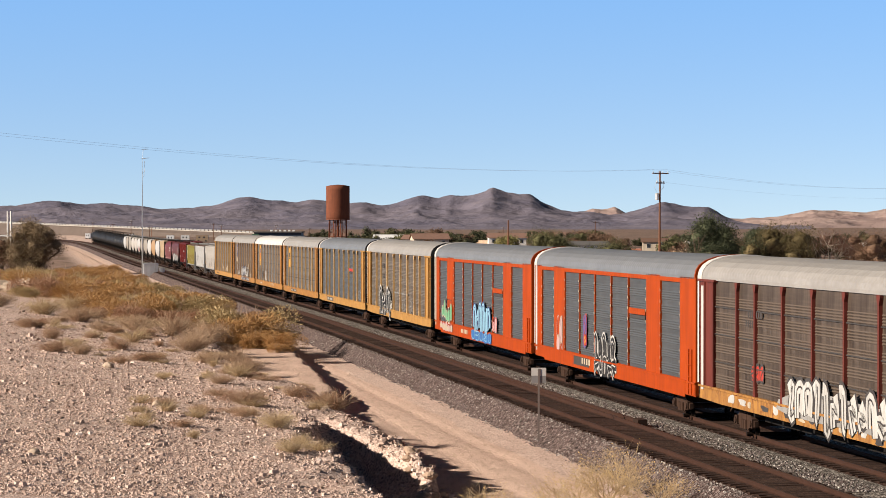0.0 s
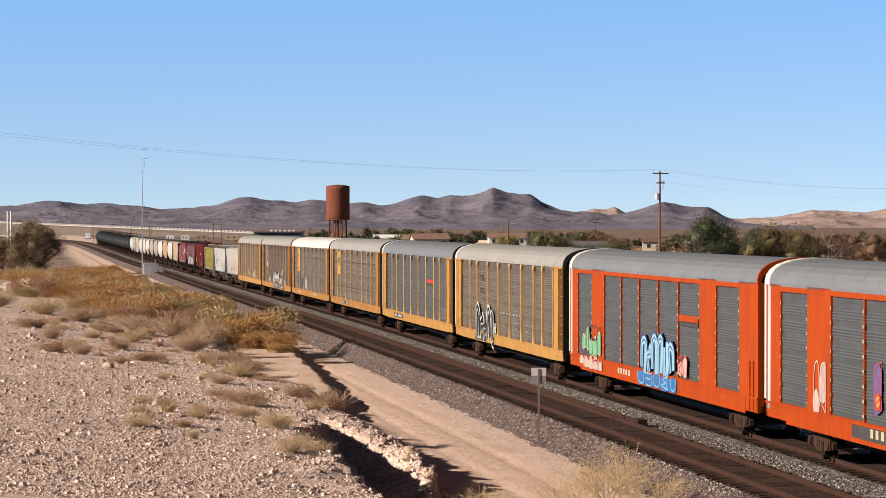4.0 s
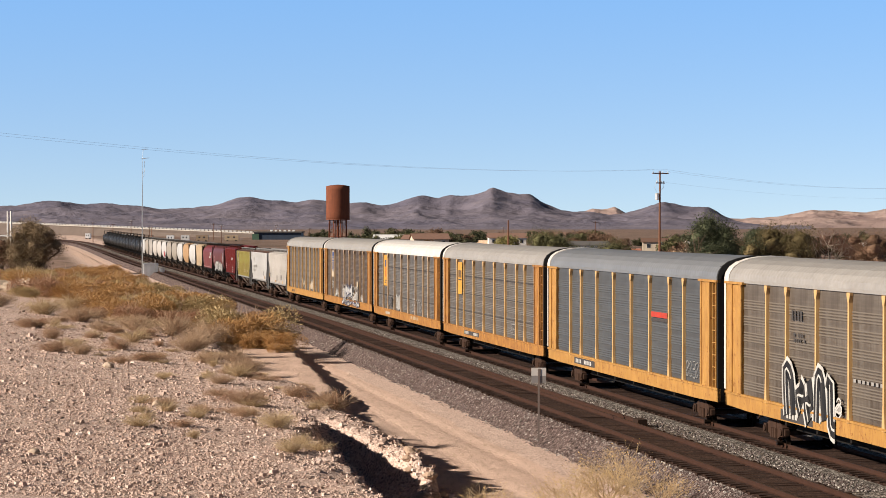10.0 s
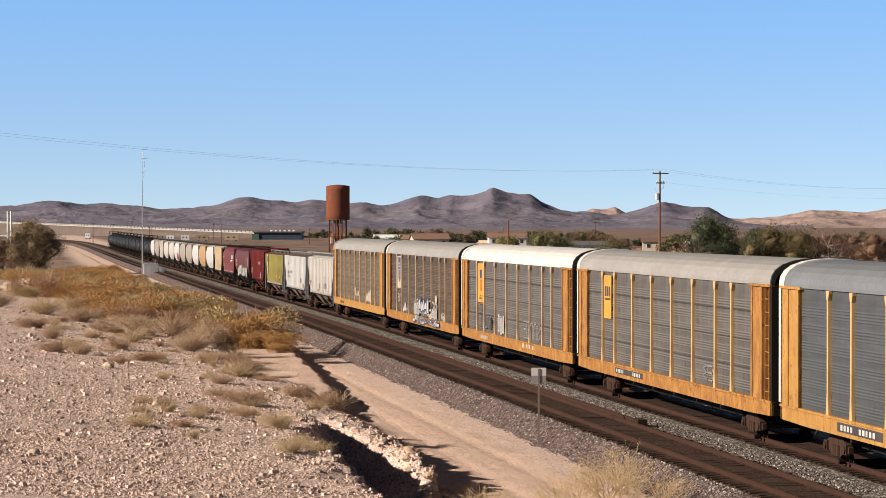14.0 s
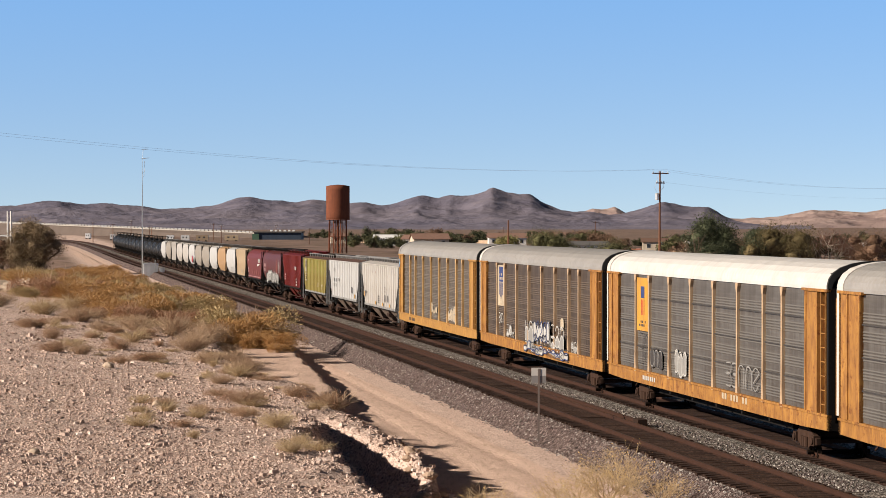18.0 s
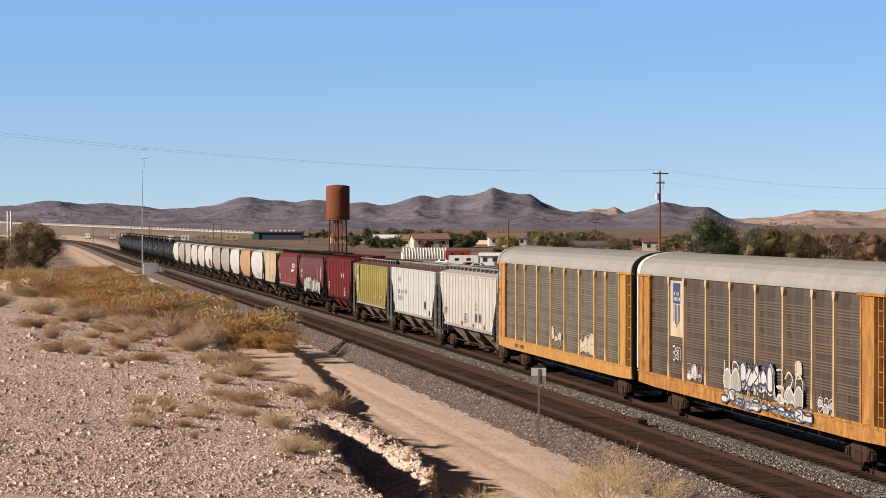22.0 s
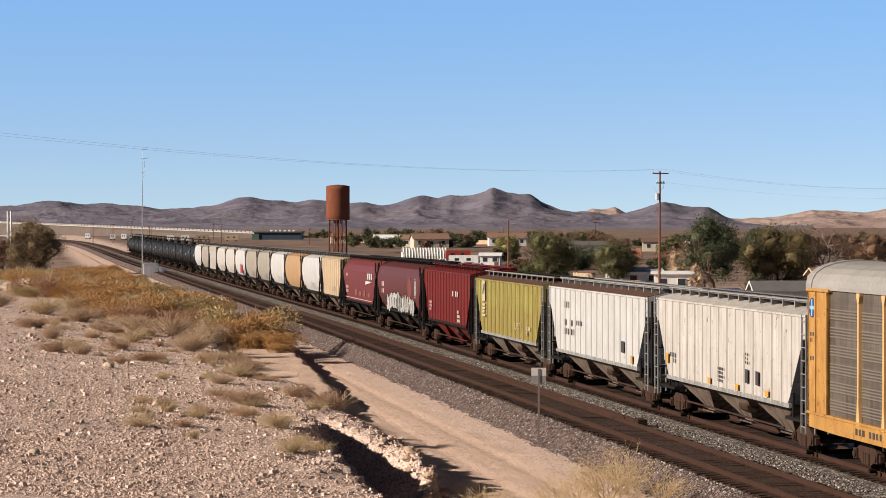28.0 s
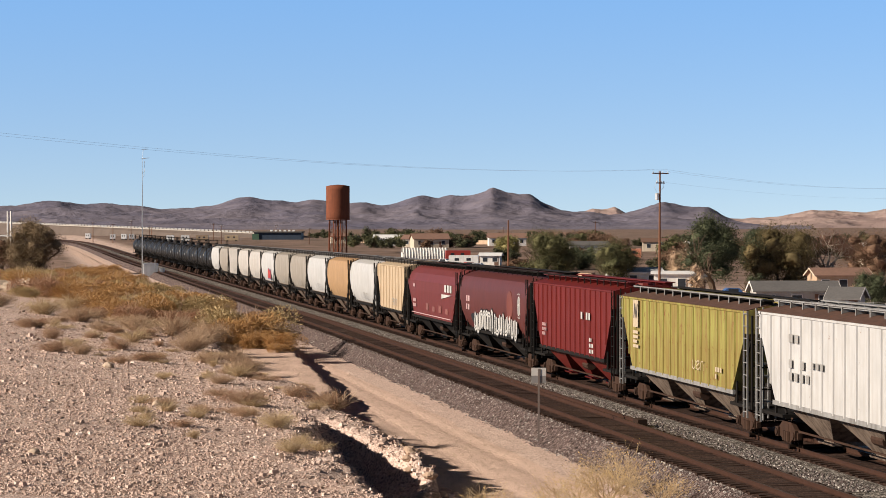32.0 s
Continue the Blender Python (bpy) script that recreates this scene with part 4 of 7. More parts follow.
def carriers():
    pitch, first = 29.05, 66.9 - 14.525 + 0.85 - 0.02
    m1 = dict(yellow, frame=MAROON, post=MAROON, panel=PANEL_BROWN, sill=YELLOW_RUST, hoop=(HOOP_WHITE, MAROON), seams=True)
    carrier("oxide-red car carrier with grimy ribbed panels and white graffiti", m1, first, A1_marks)
    org = {"corner": ORANGE, "frame": ORANGE, "panel": PANEL_BLUE, "roof": ROOF_BLUE, "hoop": (HOOP_WHITE, ORANGE), "sill": ORANGE}
    framed_carrier("bright orange car carrier with blue-grey panels and black graffiti", org, first + pitch, A2_marks)
    framed_carrier("bright orange car carrier with blue and green graffiti", org, first + 2 * pitch, A3_marks)
    carrier("yellow car carrier with dusty brown panels and black-white graffiti", yellow, first + 3 * pitch, A4_marks)
    carrier("yellow car carrier with blue-grey panels and a red board", dict(yellow, panel=PANEL_BLUE, roof=ROOF_BLUE), first + 4 * pitch, A5_marks)
    carrier("rusted yellow car carrier with a tall yellow emblem plate", dict(yellow, panel=PANEL_GREY, frame=YELLOW_RUST, sill=YELLOW_RUST, seams=True), first + 5 * pitch, A6_marks)
    carrier("yellow car carrier with a white roof and grey panels", dict(yellow, panel=PANEL_GREY, roof=ROOF_WHITE, frame=YELLOW_RUST, post=POST_PINK, sill=YELLOW_RUST, seams=True, roof_label="bright white roof"), first + 6 * pitch, A7_marks)
    carrier("yellow car carrier with brown panels and a large pale graffiti", dict(yellow, panel=PANEL_BROWN, post=POST_PINK, frame=YELLOW_RUST, sill=YELLOW_RUST), first + 7 * pitch, A8_marks)
    carrier("clean yellow car carrier with dusty panels and a round emblem", dict(yellow, panel=PANEL_TAN, hoop=(ROOF_GREY, HOOP_BLACK)), first + 8 * pitch, A9_marks)


carriers()


# ---- covered hoppers ----
def hopper_section(kind, top):
    """Half cross-section (y, z) from the bottom up to the roof's middle."""
    if kind == "round":
        return [(1.15, 1.30), (1.42, 1.75), (1.56, 2.3), (1.60, 2.9), (1.59, 3.5), (1.54, 3.95), (1.40, 4.22), (0.9, 4.42), (0.0, top)]
    if kind == "slant":
        return [(1.50, 1.35), (1.54, 2.2), (1.57, 3.0), (1.56, 3.6), (1.35, 4.05), (1.0, 4.35), (0.6, top - 0.02), (0.0, top)]
    return [(1.53, 1.45), (1.53, 2.4), (1.53, 3.4), (1.53, top - 0.30), (1.56, top - 0.28), (1.56, top - 0.22), (0.8, top - 0.04), (0.0, top)]


@cached
def hopper_body_mesh(kind, length, top):
    half = hopper_section(kind, top)
    prof = [(y, z) for y, z in half] + [(-y, z) for y, z in reversed(half[:-1])]
    h = length / 2
    low = half[0][1]
    cut = 2.1 if kind != "round" else (1.7 if length > 15 else 1.15)

    def floor_at(x):
        d = abs(x) - (h - cut)
        if d <= 0:
            return low
        t = d / cut
        if kind == "round":
            return low + (top - 1.6 - low) * (t ** 1.5)
        if kind == "box":
            return low + (0.0 if t < 0.15 else min(1.0, (t - 0.15) / 0.72) * (top - 0.95 - low))
        return low + (top - 1.2 - low) * min(1.0, t * 1.05)
    xs = sorted({round(v, 3) for k in range(9) for v in (-h + cut * (k / 8), h - cut * (k / 8))} | {0.0})
    rings = []
    for x in xs:
        fz = floor_at(x)
        rings.append([(x, y, max(z, fz)) for y, z in prof])
    bm = B()
    sweep(bm, rings)
    bmesh.ops.remove_doubles(bm, verts=bm.verts, dist=0.0005)
    bmesh.ops.recalc_face_normals(bm, faces=bm.faces)
    for e in bm.edges:
        e.smooth = len(e.link_faces) != 2 or e.calc_face_angle(0.0) < 0.5
    return mesh_of(bm, "body")


@cached
def hopper_chute_mesh(width):
    bm = B()
    w = width / 2
    rings = [[(-w, -1.42, 1.5), (w, -1.42, 1.5), (w, 1.42, 1.5), (-w, 1.42, 1.5)], [(-0.45, -0.62, 0.42), (0.45, -0.62, 0.42), (0.45, 0.62, 0.42), (-0.45, 0.62, 0.42)],
             [(-0.45, -0.62, 0.30), (0.45, -0.62, 0.30), (0.45, 0.62, 0.30), (-0.45, 0.62, 0.30)]]
    sweep(bm, rings)
    tube(bm, [(-0.7, 0.7, 0.36), (0.7, 0.7, 0.36)], 0.05, 6)
    bmesh.ops.recalc_face_normals(bm, faces=bm.faces)
    return mesh_of(bm, "chute")


@cached
def rib_mesh(z0, z1):
    pts = [(-0.05, 0.0), (-0.035, 0.05), (0.035, 0.05), (0.05, 0.0)]
    bm = B()
    sweep(bm, [[(x, y, z0) for x, y in pts], [(x, y, z1) for x, y in pts]])
    bmesh.ops.recalc_face_normals(bm, faces=bm.faces)
    return mesh_of(bm, "side_rib")


@cached
def hatch_mesh():
    return mesh_of(lathe(B(), [(0.02, -0.02), (0.38, -0.02), (0.36, 0.08), (0.02, 0.11)], 10), "roof_hatch")


def hopper(label, s_mid, pitch, kind, body, top=4.5, bays=3, ribs=0, chute=None, walkway=None, extras=None, rail=None, roof=None):
    car = thing("hopper_car", label, "freight car", "cars of the freight train")
    length = pitch - 1.3
    h = length / 2
    ob = piece("body", hopper_body_mesh(kind, round(length, 2), top), body, car)
    if kind == "round":
        smooth(ob)
    walkway = walkway or UNDER
    rail = rail or body
    z_low = 1.45
    if ribs:
        for k in range(ribs):
            x = -h + 0.35 + (length - 0.7) * k / (ribs - 1)
            d = abs(x) - (h - 2.1)
            t = max(0.0, d / 2.1)
            z0 = z_low + (0.0 if t < 0.15 else min(1.0, (t - 0.15) / 0.72) * (top - 0.95 - z_low))
            me = rib_mesh(round(z0, 2), round(top - 0.3, 2))
            piece("side_rib", me, body, car, m=pose(x, 1.53, 0))
            piece("side_rib", me, body, car, m=pose(x, -1.53, 0) @ MIRROR)
    cw = (length - 4.0) / bays
    for k in range(bays):
        piece("chute", hopper_chute_mesh(round(cw, 2)), chute or body, car, m=pose(-h + 2.0 + cw * (k + 0.5), 0, 0))
    # sills, end platforms and their frames
    for sgn in (-1, 1):
        bm = B()
        box(bm, -h + 1.6, h - 1.6, *sorted((sgn * 1.46, sgn * 1.56)), 1.36, 1.5)
        part("side_sill", bm, rail, car)
        bm = B()
        a, b = sorted((sgn * (h + 0.25), sgn * (h - 2.3)))
        box(bm, a, b, -1.45, 1.45, 0.98, 1.08)
        box(bm, a, b, -0.3, 0.3, 0.66, 0.98)
        part("end_platform", bm, UNDER, car)
        bm = B()
        for y in (-1.42, 1.42):
            for x in (sgn * (h + 0.18), sgn * (h - 1.55)):
                tube(bm, [(x, y, 1.0), (x, y, top - 1.0 if abs(x) < h else top - 0.35)], 0.045, 6)
            tube(bm, [(sgn * (h - 2.2), y * 0.9, 1.1), (sgn * (h - 0.4), y * 0.9, top - 1.2)], 0.05, 6)
        for z in (1.7, 2.4, 3.1):
            tube(bm, [(sgn * (h + 0.18), -1.42, z), (sgn * (h + 0.18), 1.42, z)], 0.022, 5)
        box(bm, sgn * (h - 1.1) - 0.35, sgn * (h - 1.1) + 0.35, -0.5, 0.5, 1.08, 1.75)
        part("end_frame", bm, UNDER, car)
        piece("ladder", ladder_mesh(0.7, round(top - 0.2, 2), 0.42, 0.4), rail, car, m=pose(sgn * (h - 0.1), 1.55, 0))
        piece("end_ladder", ladder_mesh(0.7, round(top - 0.1, 2), 0.42, 0.4), rail, car, m=pose(sgn * (h + 0.24), 1.1, 0, 0, 0, -90 * sgn))
    # roof: hatches, running boards on brackets, hand rails
    nh = int(length / 1.5)
    if roof:
        for sgn in (-1, 1):
            bm = B()
            pts = [(sgn * 1.55, top - 0.205), (sgn * 0.8, top - 0.03), (0, top + 0.012), (0, top + 0.03), (sgn * 0.8, top - 0.008), (sgn * 1.56, top - 0.185)]
            sweep(bm, [[(x, y, z) for y, z in pts] for x in (-h + 0.05, h - 0.05)])
            bmesh.ops.recalc_face_normals(bm, faces=bm.faces)
            part("roof_sheet", bm, roof, car, "rusty brown roof sheet")
    hatch = hatch_mesh()
    for k in range(nh):
        piece("roof_hatch", hatch, body, car, m=pose(-h + length * (k + 0.5) / nh, 0, top))
    for y in (-0.78, 0.78):
        bm = B()
        box(bm, -h - 0.1, h + 0.1, y - 0.21, y + 0.21, top + 0.10, top + 0.14)
        x = -h + 0.3
        while x < h:
            box(bm, x - 0.02, x + 0.02, y - 0.2, y + 0.2, top - 0.06, top + 0.10)
            x += 1.25
        part("running_board", bm, walkway, car, "grated steel walkway")
    bm = B()
    y = 1.02
    tube(bm, [(-h, y, top + 0.17), (h, y, top + 0.17)], 0.03, 5)
    x = -h + 0.2
    while x < h:
        tube(bm, [(x, y, top - 0.1), (x, y, top + 0.17)], 0.022, 4)
        x += 1.25
    part("roof_rail", bm, rail, car)
    running_gear(car, h - 1.55, pitch / 2)
    bm = B()
    tube(bm, [(-h + 3.2, 1.2, 0.62), (h - 3.2, 1.2, 0.62)], 0.035, 5)
    tube(bm, [(-1.4, 0.9, 0.95), (-0.4, 0.9, 0.95)], 0.2, 10)
    part("brake_gear", bm, STEEL_DARK, car)
    if extras:
        extras(car, h, top)
    CARS.append((car, s_mid))
    return car


WHITE_H = painted("hopper_white", (0.44, 0.42, 0.395), (0.17, 0.115, 0.085), 0.35, 0.55, rust=0.55, lo=0.38)
WHITE_C = painted("hopper_clean_white", (0.43, 0.427, 0.423), (0.23, 0.19, 0.155), 0.28, 0.55, rust=0.2)
BEIGE_H = painted("hopper_grey_beige", (0.30, 0.27, 0.235), (0.15, 0.12, 0.095), 0.5, 0.6, lo=0.38)
CREAM_H = painted("hopper_cream", (0.46, 0.36, 0.25), (0.23, 0.14, 0.07), 0.6, 0.6, rust=0.3)
TAN_H = painted("hopper_orange_tan", (0.36, 0.225, 0.12), (0.2, 0.12, 0.065), 0.5, 0.6)
GREEN_H = painted("hopper_faded_green", (0.26, 0.25, 0.07), (0.17, 0.09, 0.032), 0.7, 0.6, rust=0.7, lo=0.34)
RED_H = painted("hopper_dark_red", (0.13, 0.015, 0.012), (0.055, 0.012, 0.01), 0.4, 0.5)
BROWN_H = painted("hopper_mineral_brown", (0.10, 0.028, 0.025), (0.05, 0.019, 0.017), 0.5, 0.5)
BROWN_B = painted("hopper_mineral_red", (0.14, 0.031, 0.029), (0.075, 0.022, 0.02), 0.5, 0.5)
CHUTE_TAN = painted("chute_dusty", (0.19, 0.145, 0.115), (0.05, 0.033, 0.025), 0.9, 0.8)
RAIL_GREY = painted("handrail_grey", (0.26, 0.255, 0.25), (0.06, 0.05, 0.045), 0.5, 0.5)
ROOF_RUST = painted("roof_rust_brown", (0.10, 0.055, 0.042), (0.045, 0.028, 0.022), 0.6, 0.8, rust=0.4)
GALV = painted("walkway_galvanised", (0.13, 0.12, 0.115), (0.06, 0.05, 0.045), 0.4, 0.5)


def hoppers():
    def w2(car, h, top):
        for z, n, sd in ((1.95, 3, 1), (1.75, 3, 2)):
            marks(car, h - 2.2, z + 0.25, [n], "dark", sd, 0.16, 0.18, 1.60)
        block("orange_label", PAINT["yellow"], car, h - 2.0, h - 1.7, 1.6, 1.606, 1.95, 2.3)
        for k in range(3):
            block("orange_label", PAINT["yellow"], car, -h + 3.6 + 3.4 * k, -h + 3.95 + 3.4 * k, 1.6, 1.606, 1.55, 1.75)
        for x in (-h + 4.7, -h + 5.9):
            block("data_plate", PAINT["dark"], car, x, x + 0.32, 1.6, 1.606, 1.85, 2.3)
        marks(car, -h + 9.5, 2.1, [4, 3, 4, 3], "dark", 6, 0.09, 0.12, 1.6)
        marks(car, -h + 6.2, 2.75, [2, 1, 2], "dark", 7, 0.09, 0.12, 1.6)

    def w1(car, h, top):
        marks(car, h - 3.4, 3.4, [2, 0, 3, 4], "grey", 8, 0.26, 0.4, 1.6)
        marks(car, h - 5.6, 2.7, [3], "grey", 9, 0.2, 0.3, 1.6)
        block("data_plate", PAINT["dark"], car, -h + 3.6, -h + 4.1, 1.6, 1.606, 1.95, 2.4)
        block("orange_label", PAINT["yellow"], car, -h + 2.2, -h + 2.5, 1.6, 1.606, 1.6, 1.9)

    def green(car, h, top):
        bm = B()
        quad_plate(bm, h - 3.0, h - 2.2, 3.05, 4.1, 1.605)
        part("emblem_panel", bm, PAINT["cream"], car)
        bm = B()
        stroke(bm, [(h - 2.35, 3.4), (h - 2.5, 3.95), (h - 2.7, 3.4), (h - 2.9, 3.95)], 0.12, 1.612)
        part("emblem_stroke", bm, PAINT["dark"], car)
        marks(car, h - 2.2, 2.8, [1, 1, 1, 1], "cream", 3, 0.12, 0.9, 1.606)
        graffiti(car, -h + 5.0, 1.9, 1.6, 0.4, 3, None, "cream", 81, 1.6, "cream", 0.04)
        marks(car, -h + 3.6, 2.0, [3, 2], "cream", 5, 0.16, 0.2, 1.605)

    def red(car, h, top):
        marks(car, -h + 5.8, 3.0, [4], "white", 11, 0.3, 0.34, 1.606)
        marks(car, -h + 4.2, 2.1, [2, 3, 3], "white", 12, 0.16, 0.2, 1.606)
        marks(car, h - 2.5, 2.4, [4, 4, 3], "pink", 13, 0.14, 0.16, 1.606)

    def brown(car, h, top):
        throwup(car, -h + 2.2, 1.5, 11.6, 1.0, 15, "white", "black", 91, 1.606, 0.36, "black")
        part("round_emblem", lathe(B(), [(0.02, 1.60), (0.75, 1.55), (0.75, 1.605), (0.62, 1.61), (0.02, 1.615)], 20, 'y', (-h + 4.2, 0, 3.0)), painted("emblem_rust", (0.15, 0.045, 0.035), amount=0.3), car)
        graffiti(car, -h + 1.5, 2.4, 0.7, 1.4, 1, "grey", "white", 92, 1.6, "white", 0.04, 0.5)
        marks(car, h - 2.0, 2.9, [2, 2], "pink", 14, 0.3, 0.4, 1.605)

    def bn(car, h, top):
        marks(car, -h + 4.8, 3.15, [4], "white", 15, 0.42, 0.62, 1.61)
        bm = B()
        flat_poly(bm, [(-h + 1.4, 3.02), (-h + 4.9, 3.02), (-h + 4.9, 2.75)], 1.61)
        part("wedge_mark", bm, PAINT["white"], car)
        marks(car, h - 2.2, 3.2, [2, 0, 0, 3, 3], "pink", 16, 0.2, 0.3, 1.6)
        for k in range(4):
            block("repaint_patch", painted("patch_brown", (0.22, 0.08, 0.07)), car, -h + 3.0 + 2.3 * k, -h + 3.9 + 2.3 * k, 1.555, 1.565, 1.9, 2.2 + 0.12 * (k % 2))
        block("white_line", PAINT["pink"], car, -h + 2, h - 1.6, 1.56, 1.568, 1.62, 1.67)

    starts = [299.4, 318.8, 338.3, 357.1, 374.7, 394.4, 413.5]

    def mid(i):
        return (starts[i] + starts[i + 1]) / 2, starts[i + 1] - starts[i]
    s, p = mid(0)
    hopper("white ribbed covered hopper with rust streaks", s, p, "box", WHITE_H, 4.5, 3, 18, CHUTE_TAN, GALV, w2, RAIL_GREY)
    s, p = mid(1)
    hopper("clean white ribbed covered hopper with a pale walkway", s, p, "box", WHITE_C, 4.45, 3, 18, CHUTE_TAN, RAIL_GREY, w1, RAIL_GREY, ROOF_RUST)
    s, p = mid(2)
    hopper("faded yellow-green ribbed covered hopper with rust streaks", s, p, "box", GREEN_H, 4.4, 3, 17, CHUTE_TAN, UNDER, green, RAIL_GREY, ROOF_RUST)
    s, p = mid(3)
    hopper("dark red ribbed covered hopper", s, p, "box", RED_H, 4.55, 3, 17, RED_H, RED_H, red, UNDER)
    s, p = mid(4)
    hopper("mineral-brown round-sided hopper with white graffiti", s, p, "round", BROWN_H, 4.6, 3, 0, UNDER, UNDER, brown, UNDER)
    s, p = mid(5)
    hopper("mineral-red smooth-sided hopper with white lettering marks", s, p, "slant", BROWN_B, 4.55, 3, 0, UNDER, UNDER, bn, UNDER)
    colours = [(CREAM_H, "box", "cream ribbed short hopper with orange stains"), (WHITE_C, "round", "white round-sided short covered hopper"), (TAN_H, "round", "orange-tan short covered hopper car"),
               (WHITE_C, "round", "white round-sided short covered hopper"), (BEIGE_H, "round", "dusty grey-beige short hopper"), (BEIGE_H, "round", "dusty grey-beige short hopper"),
               (WHITE_C, "round", "white short hopper with red graffiti"), (WHITE_H, "round", "off-white round-sided short hopper"), (WHITE_H, "round", "off-white round-sided short hopper"),
               (WHITE_H, "box", "off-white ribbed short hopper"), (BEIGE_H, "round", "dusty grey-beige short hopper"), (WHITE_C, "round", "white round-sided short covered hopper")]
    p = (583.9 - 413.5) / 12
    for k, (mat, kind, label) in enumerate(colours):
        def tag(car, h, top, k=k):
            if k == 6:
                graffiti(car, -h + 2.6, 1.6, 3.0, 1.2, 2, "red", "violet", 101, 1.62)
            elif k != 2:
                graffiti(car, -h + 3.2, 1.75, 2.4, 0.5, 4, None, "grey", 110 + k, 1.615)
        hopper(label, 413.5 + p * (k + 0.5), p, kind, mat, 4.55, 2, 10 if kind == "box" else 0, CHUTE_TAN, GALV, tag, UNDER)


hoppers()


# ---- tank cars ----
BLACK_T = painted("tank_black", (0.014, 0.014, 0.015), (0.03, 0.026, 0.023), 0.5, 0.5)


@cached
def tank_mesh(length, r):
    h = length / 2
    prof = [(0.02, -h), (r * 0.35, -h + 0.04), (r * 0.65, -h + 0.14), (r * 0.87, -h + 0.33), (r * 0.97, -h + 0.55), (r, -h + 0.8)]
    full = prof + [(r, -2.2), (r + 0.012, -2.19), (r + 0.012, -2.1), (r, -2.09), (r, 2.09), (r + 0.012, 2.1), (r + 0.012, 2.19), (r, 2.2)] + [(a, -b) for a, b in reversed(prof)]
    return mesh_of(lathe(B(), full, 32, 'x', (0, 0, 2.72)), "tank")


def tank_car(s_mid, pitch):
    car = thing("tank_car", "glossy black tank car with a railed hatch platform", "freight car", "cars of the freight train")
    length = pitch - 1.6
    h = length / 2
    smooth(piece("tank", tank_mesh(round(length, 2), 1.5), BLACK_T, car))
    bm = B()
    lathe(bm, [(0.02, 4.1), (0.5, 4.1), (0.5, 4.45), (0.55, 4.47), (0.55, 4.52), (0.1, 4.6), (0.02, 4.6)], 14)
    part("hatch", bm, BLACK_T, car)
    bm = B()
    box(bm, -1.2, 1.2, -1.25, 1.25, 4.05, 4.1)
    part("platform", bm, UNDER, car)
    bm = B()
    for z in (4.6, 5.05):
        tube(bm, [(-1.2, -1.25, z), (1.2, -1.25, z), (1.2, 1.25, z), (-1.2, 1.25, z), (-1.2, -1.25, z)], 0.03, 5)
    for x in (-1.2, 0, 1.2):
        for y in (-1.25, 1.25):
            tube(bm, [(x, y, 4.05), (x, y, 5.05)], 0.03, 5)
    part("railing", bm, UNDER, car)
    piece("ladder", ladder_mesh(0.7, 4.1, 0.45, 0.4), UNDER, car, m=pose(0, 1.58, 0))
    for sgn in (-1, 1):
        bm = B()
        a, b = sorted((sgn * (h + 0.4), sgn * (h - 3.2)))
        box(bm, a, b, -0.35, 0.35, 0.72, 1.2)
        box(bm, a, b if sgn > 0 else b, -1.35, 1.35, 1.0, 1.08)
        part("stub_sill", bm, UNDER, car)
        block("saddle", UNDER, car, sgn * (h - 1.9) - 0.15, sgn * (h - 1.9) + 0.15, -1.1, 1.1, 1.05, 1.9)
        bm = B()
        tube(bm, [(sgn * (h + 0.35), -1.4, 1.9), (sgn * (h + 0.35), 1.4, 1.9)], 0.03, 5)
        for y in (-1.4, 1.4):
            tube(bm, [(sgn * (h + 0.35), y, 1.0), (sgn * (h + 0.35), y, 1.9)], 0.03, 5)
        part("end_rail", bm, UNDER, car)
    marks(car, h - 1.5, 3.0, [4], "white", 3, 0.2, 0.2, 1.51)
    block("reflector_plate", PAINT["white"], car, -h + 2.2, -h + 2.6, 1.495, 1.51, 2.6, 2.9)
    running_gear(car, h - 1.4, pitch / 2)
    CARS.append((car, s_mid))


for _k in range(13):
    tank_car(583.9 + (_k + 0.5) * 17.65, 17.65)

# ---- how the train runs ----
SPEED, SLOWING = 9.228, 0.0350


def travelled(t):
    return SPEED * t - SLOWING * t * t / 2


def car_pose(s):
    a, b = along(s - 8), along(s + 8)
    d = (b - a).normalized()
    left = Vector((0, 0, 1)).cross(d).normalized()
    m = Matrix((d, left, d.cross(left))).transposed().to_4x4()
    m.translation = (a + b) / 2
    return m


def motions():
    """The train rolls towards the camera's side and slows a little; wheels turn with it."""
    times = [2.0 * k for k in range(17)]
    spins = [2 * k / FPS for k in range(int(DURATION * FPS / 2) + 1)]
    for car, s_mid in CARS:
        walk(car, [(t, car_pose(s_mid - travelled(t))) for t in times])
        if s_mid > 415:
            continue
        for tr in car.children:
            for ws in tr.children:
                if ws.name.startswith("wheelset"):
                    place = ws.matrix_local.translation.copy()
                    walk(ws, [(t, pose(*place, 0, -math.degrees(travelled(t) / 0.42), 0)) for t in spins])


for _car, _s in CARS:
    _car.matrix_world = car_pose(_s)


# ---- plants ----
def leaf_material(name, dark, light, rough=0.7):
    n = Nodes(name, rough)
    c = n.mix(n.island(), dark, light)
    c = n.mix(0.5, c, n.mix(n.noise(n.coords(), 0.9, 4), (0.7, 0.7, 0.7), (1.25, 1.25, 1.25)), 'MULTIPLY')
    return n.done(c)


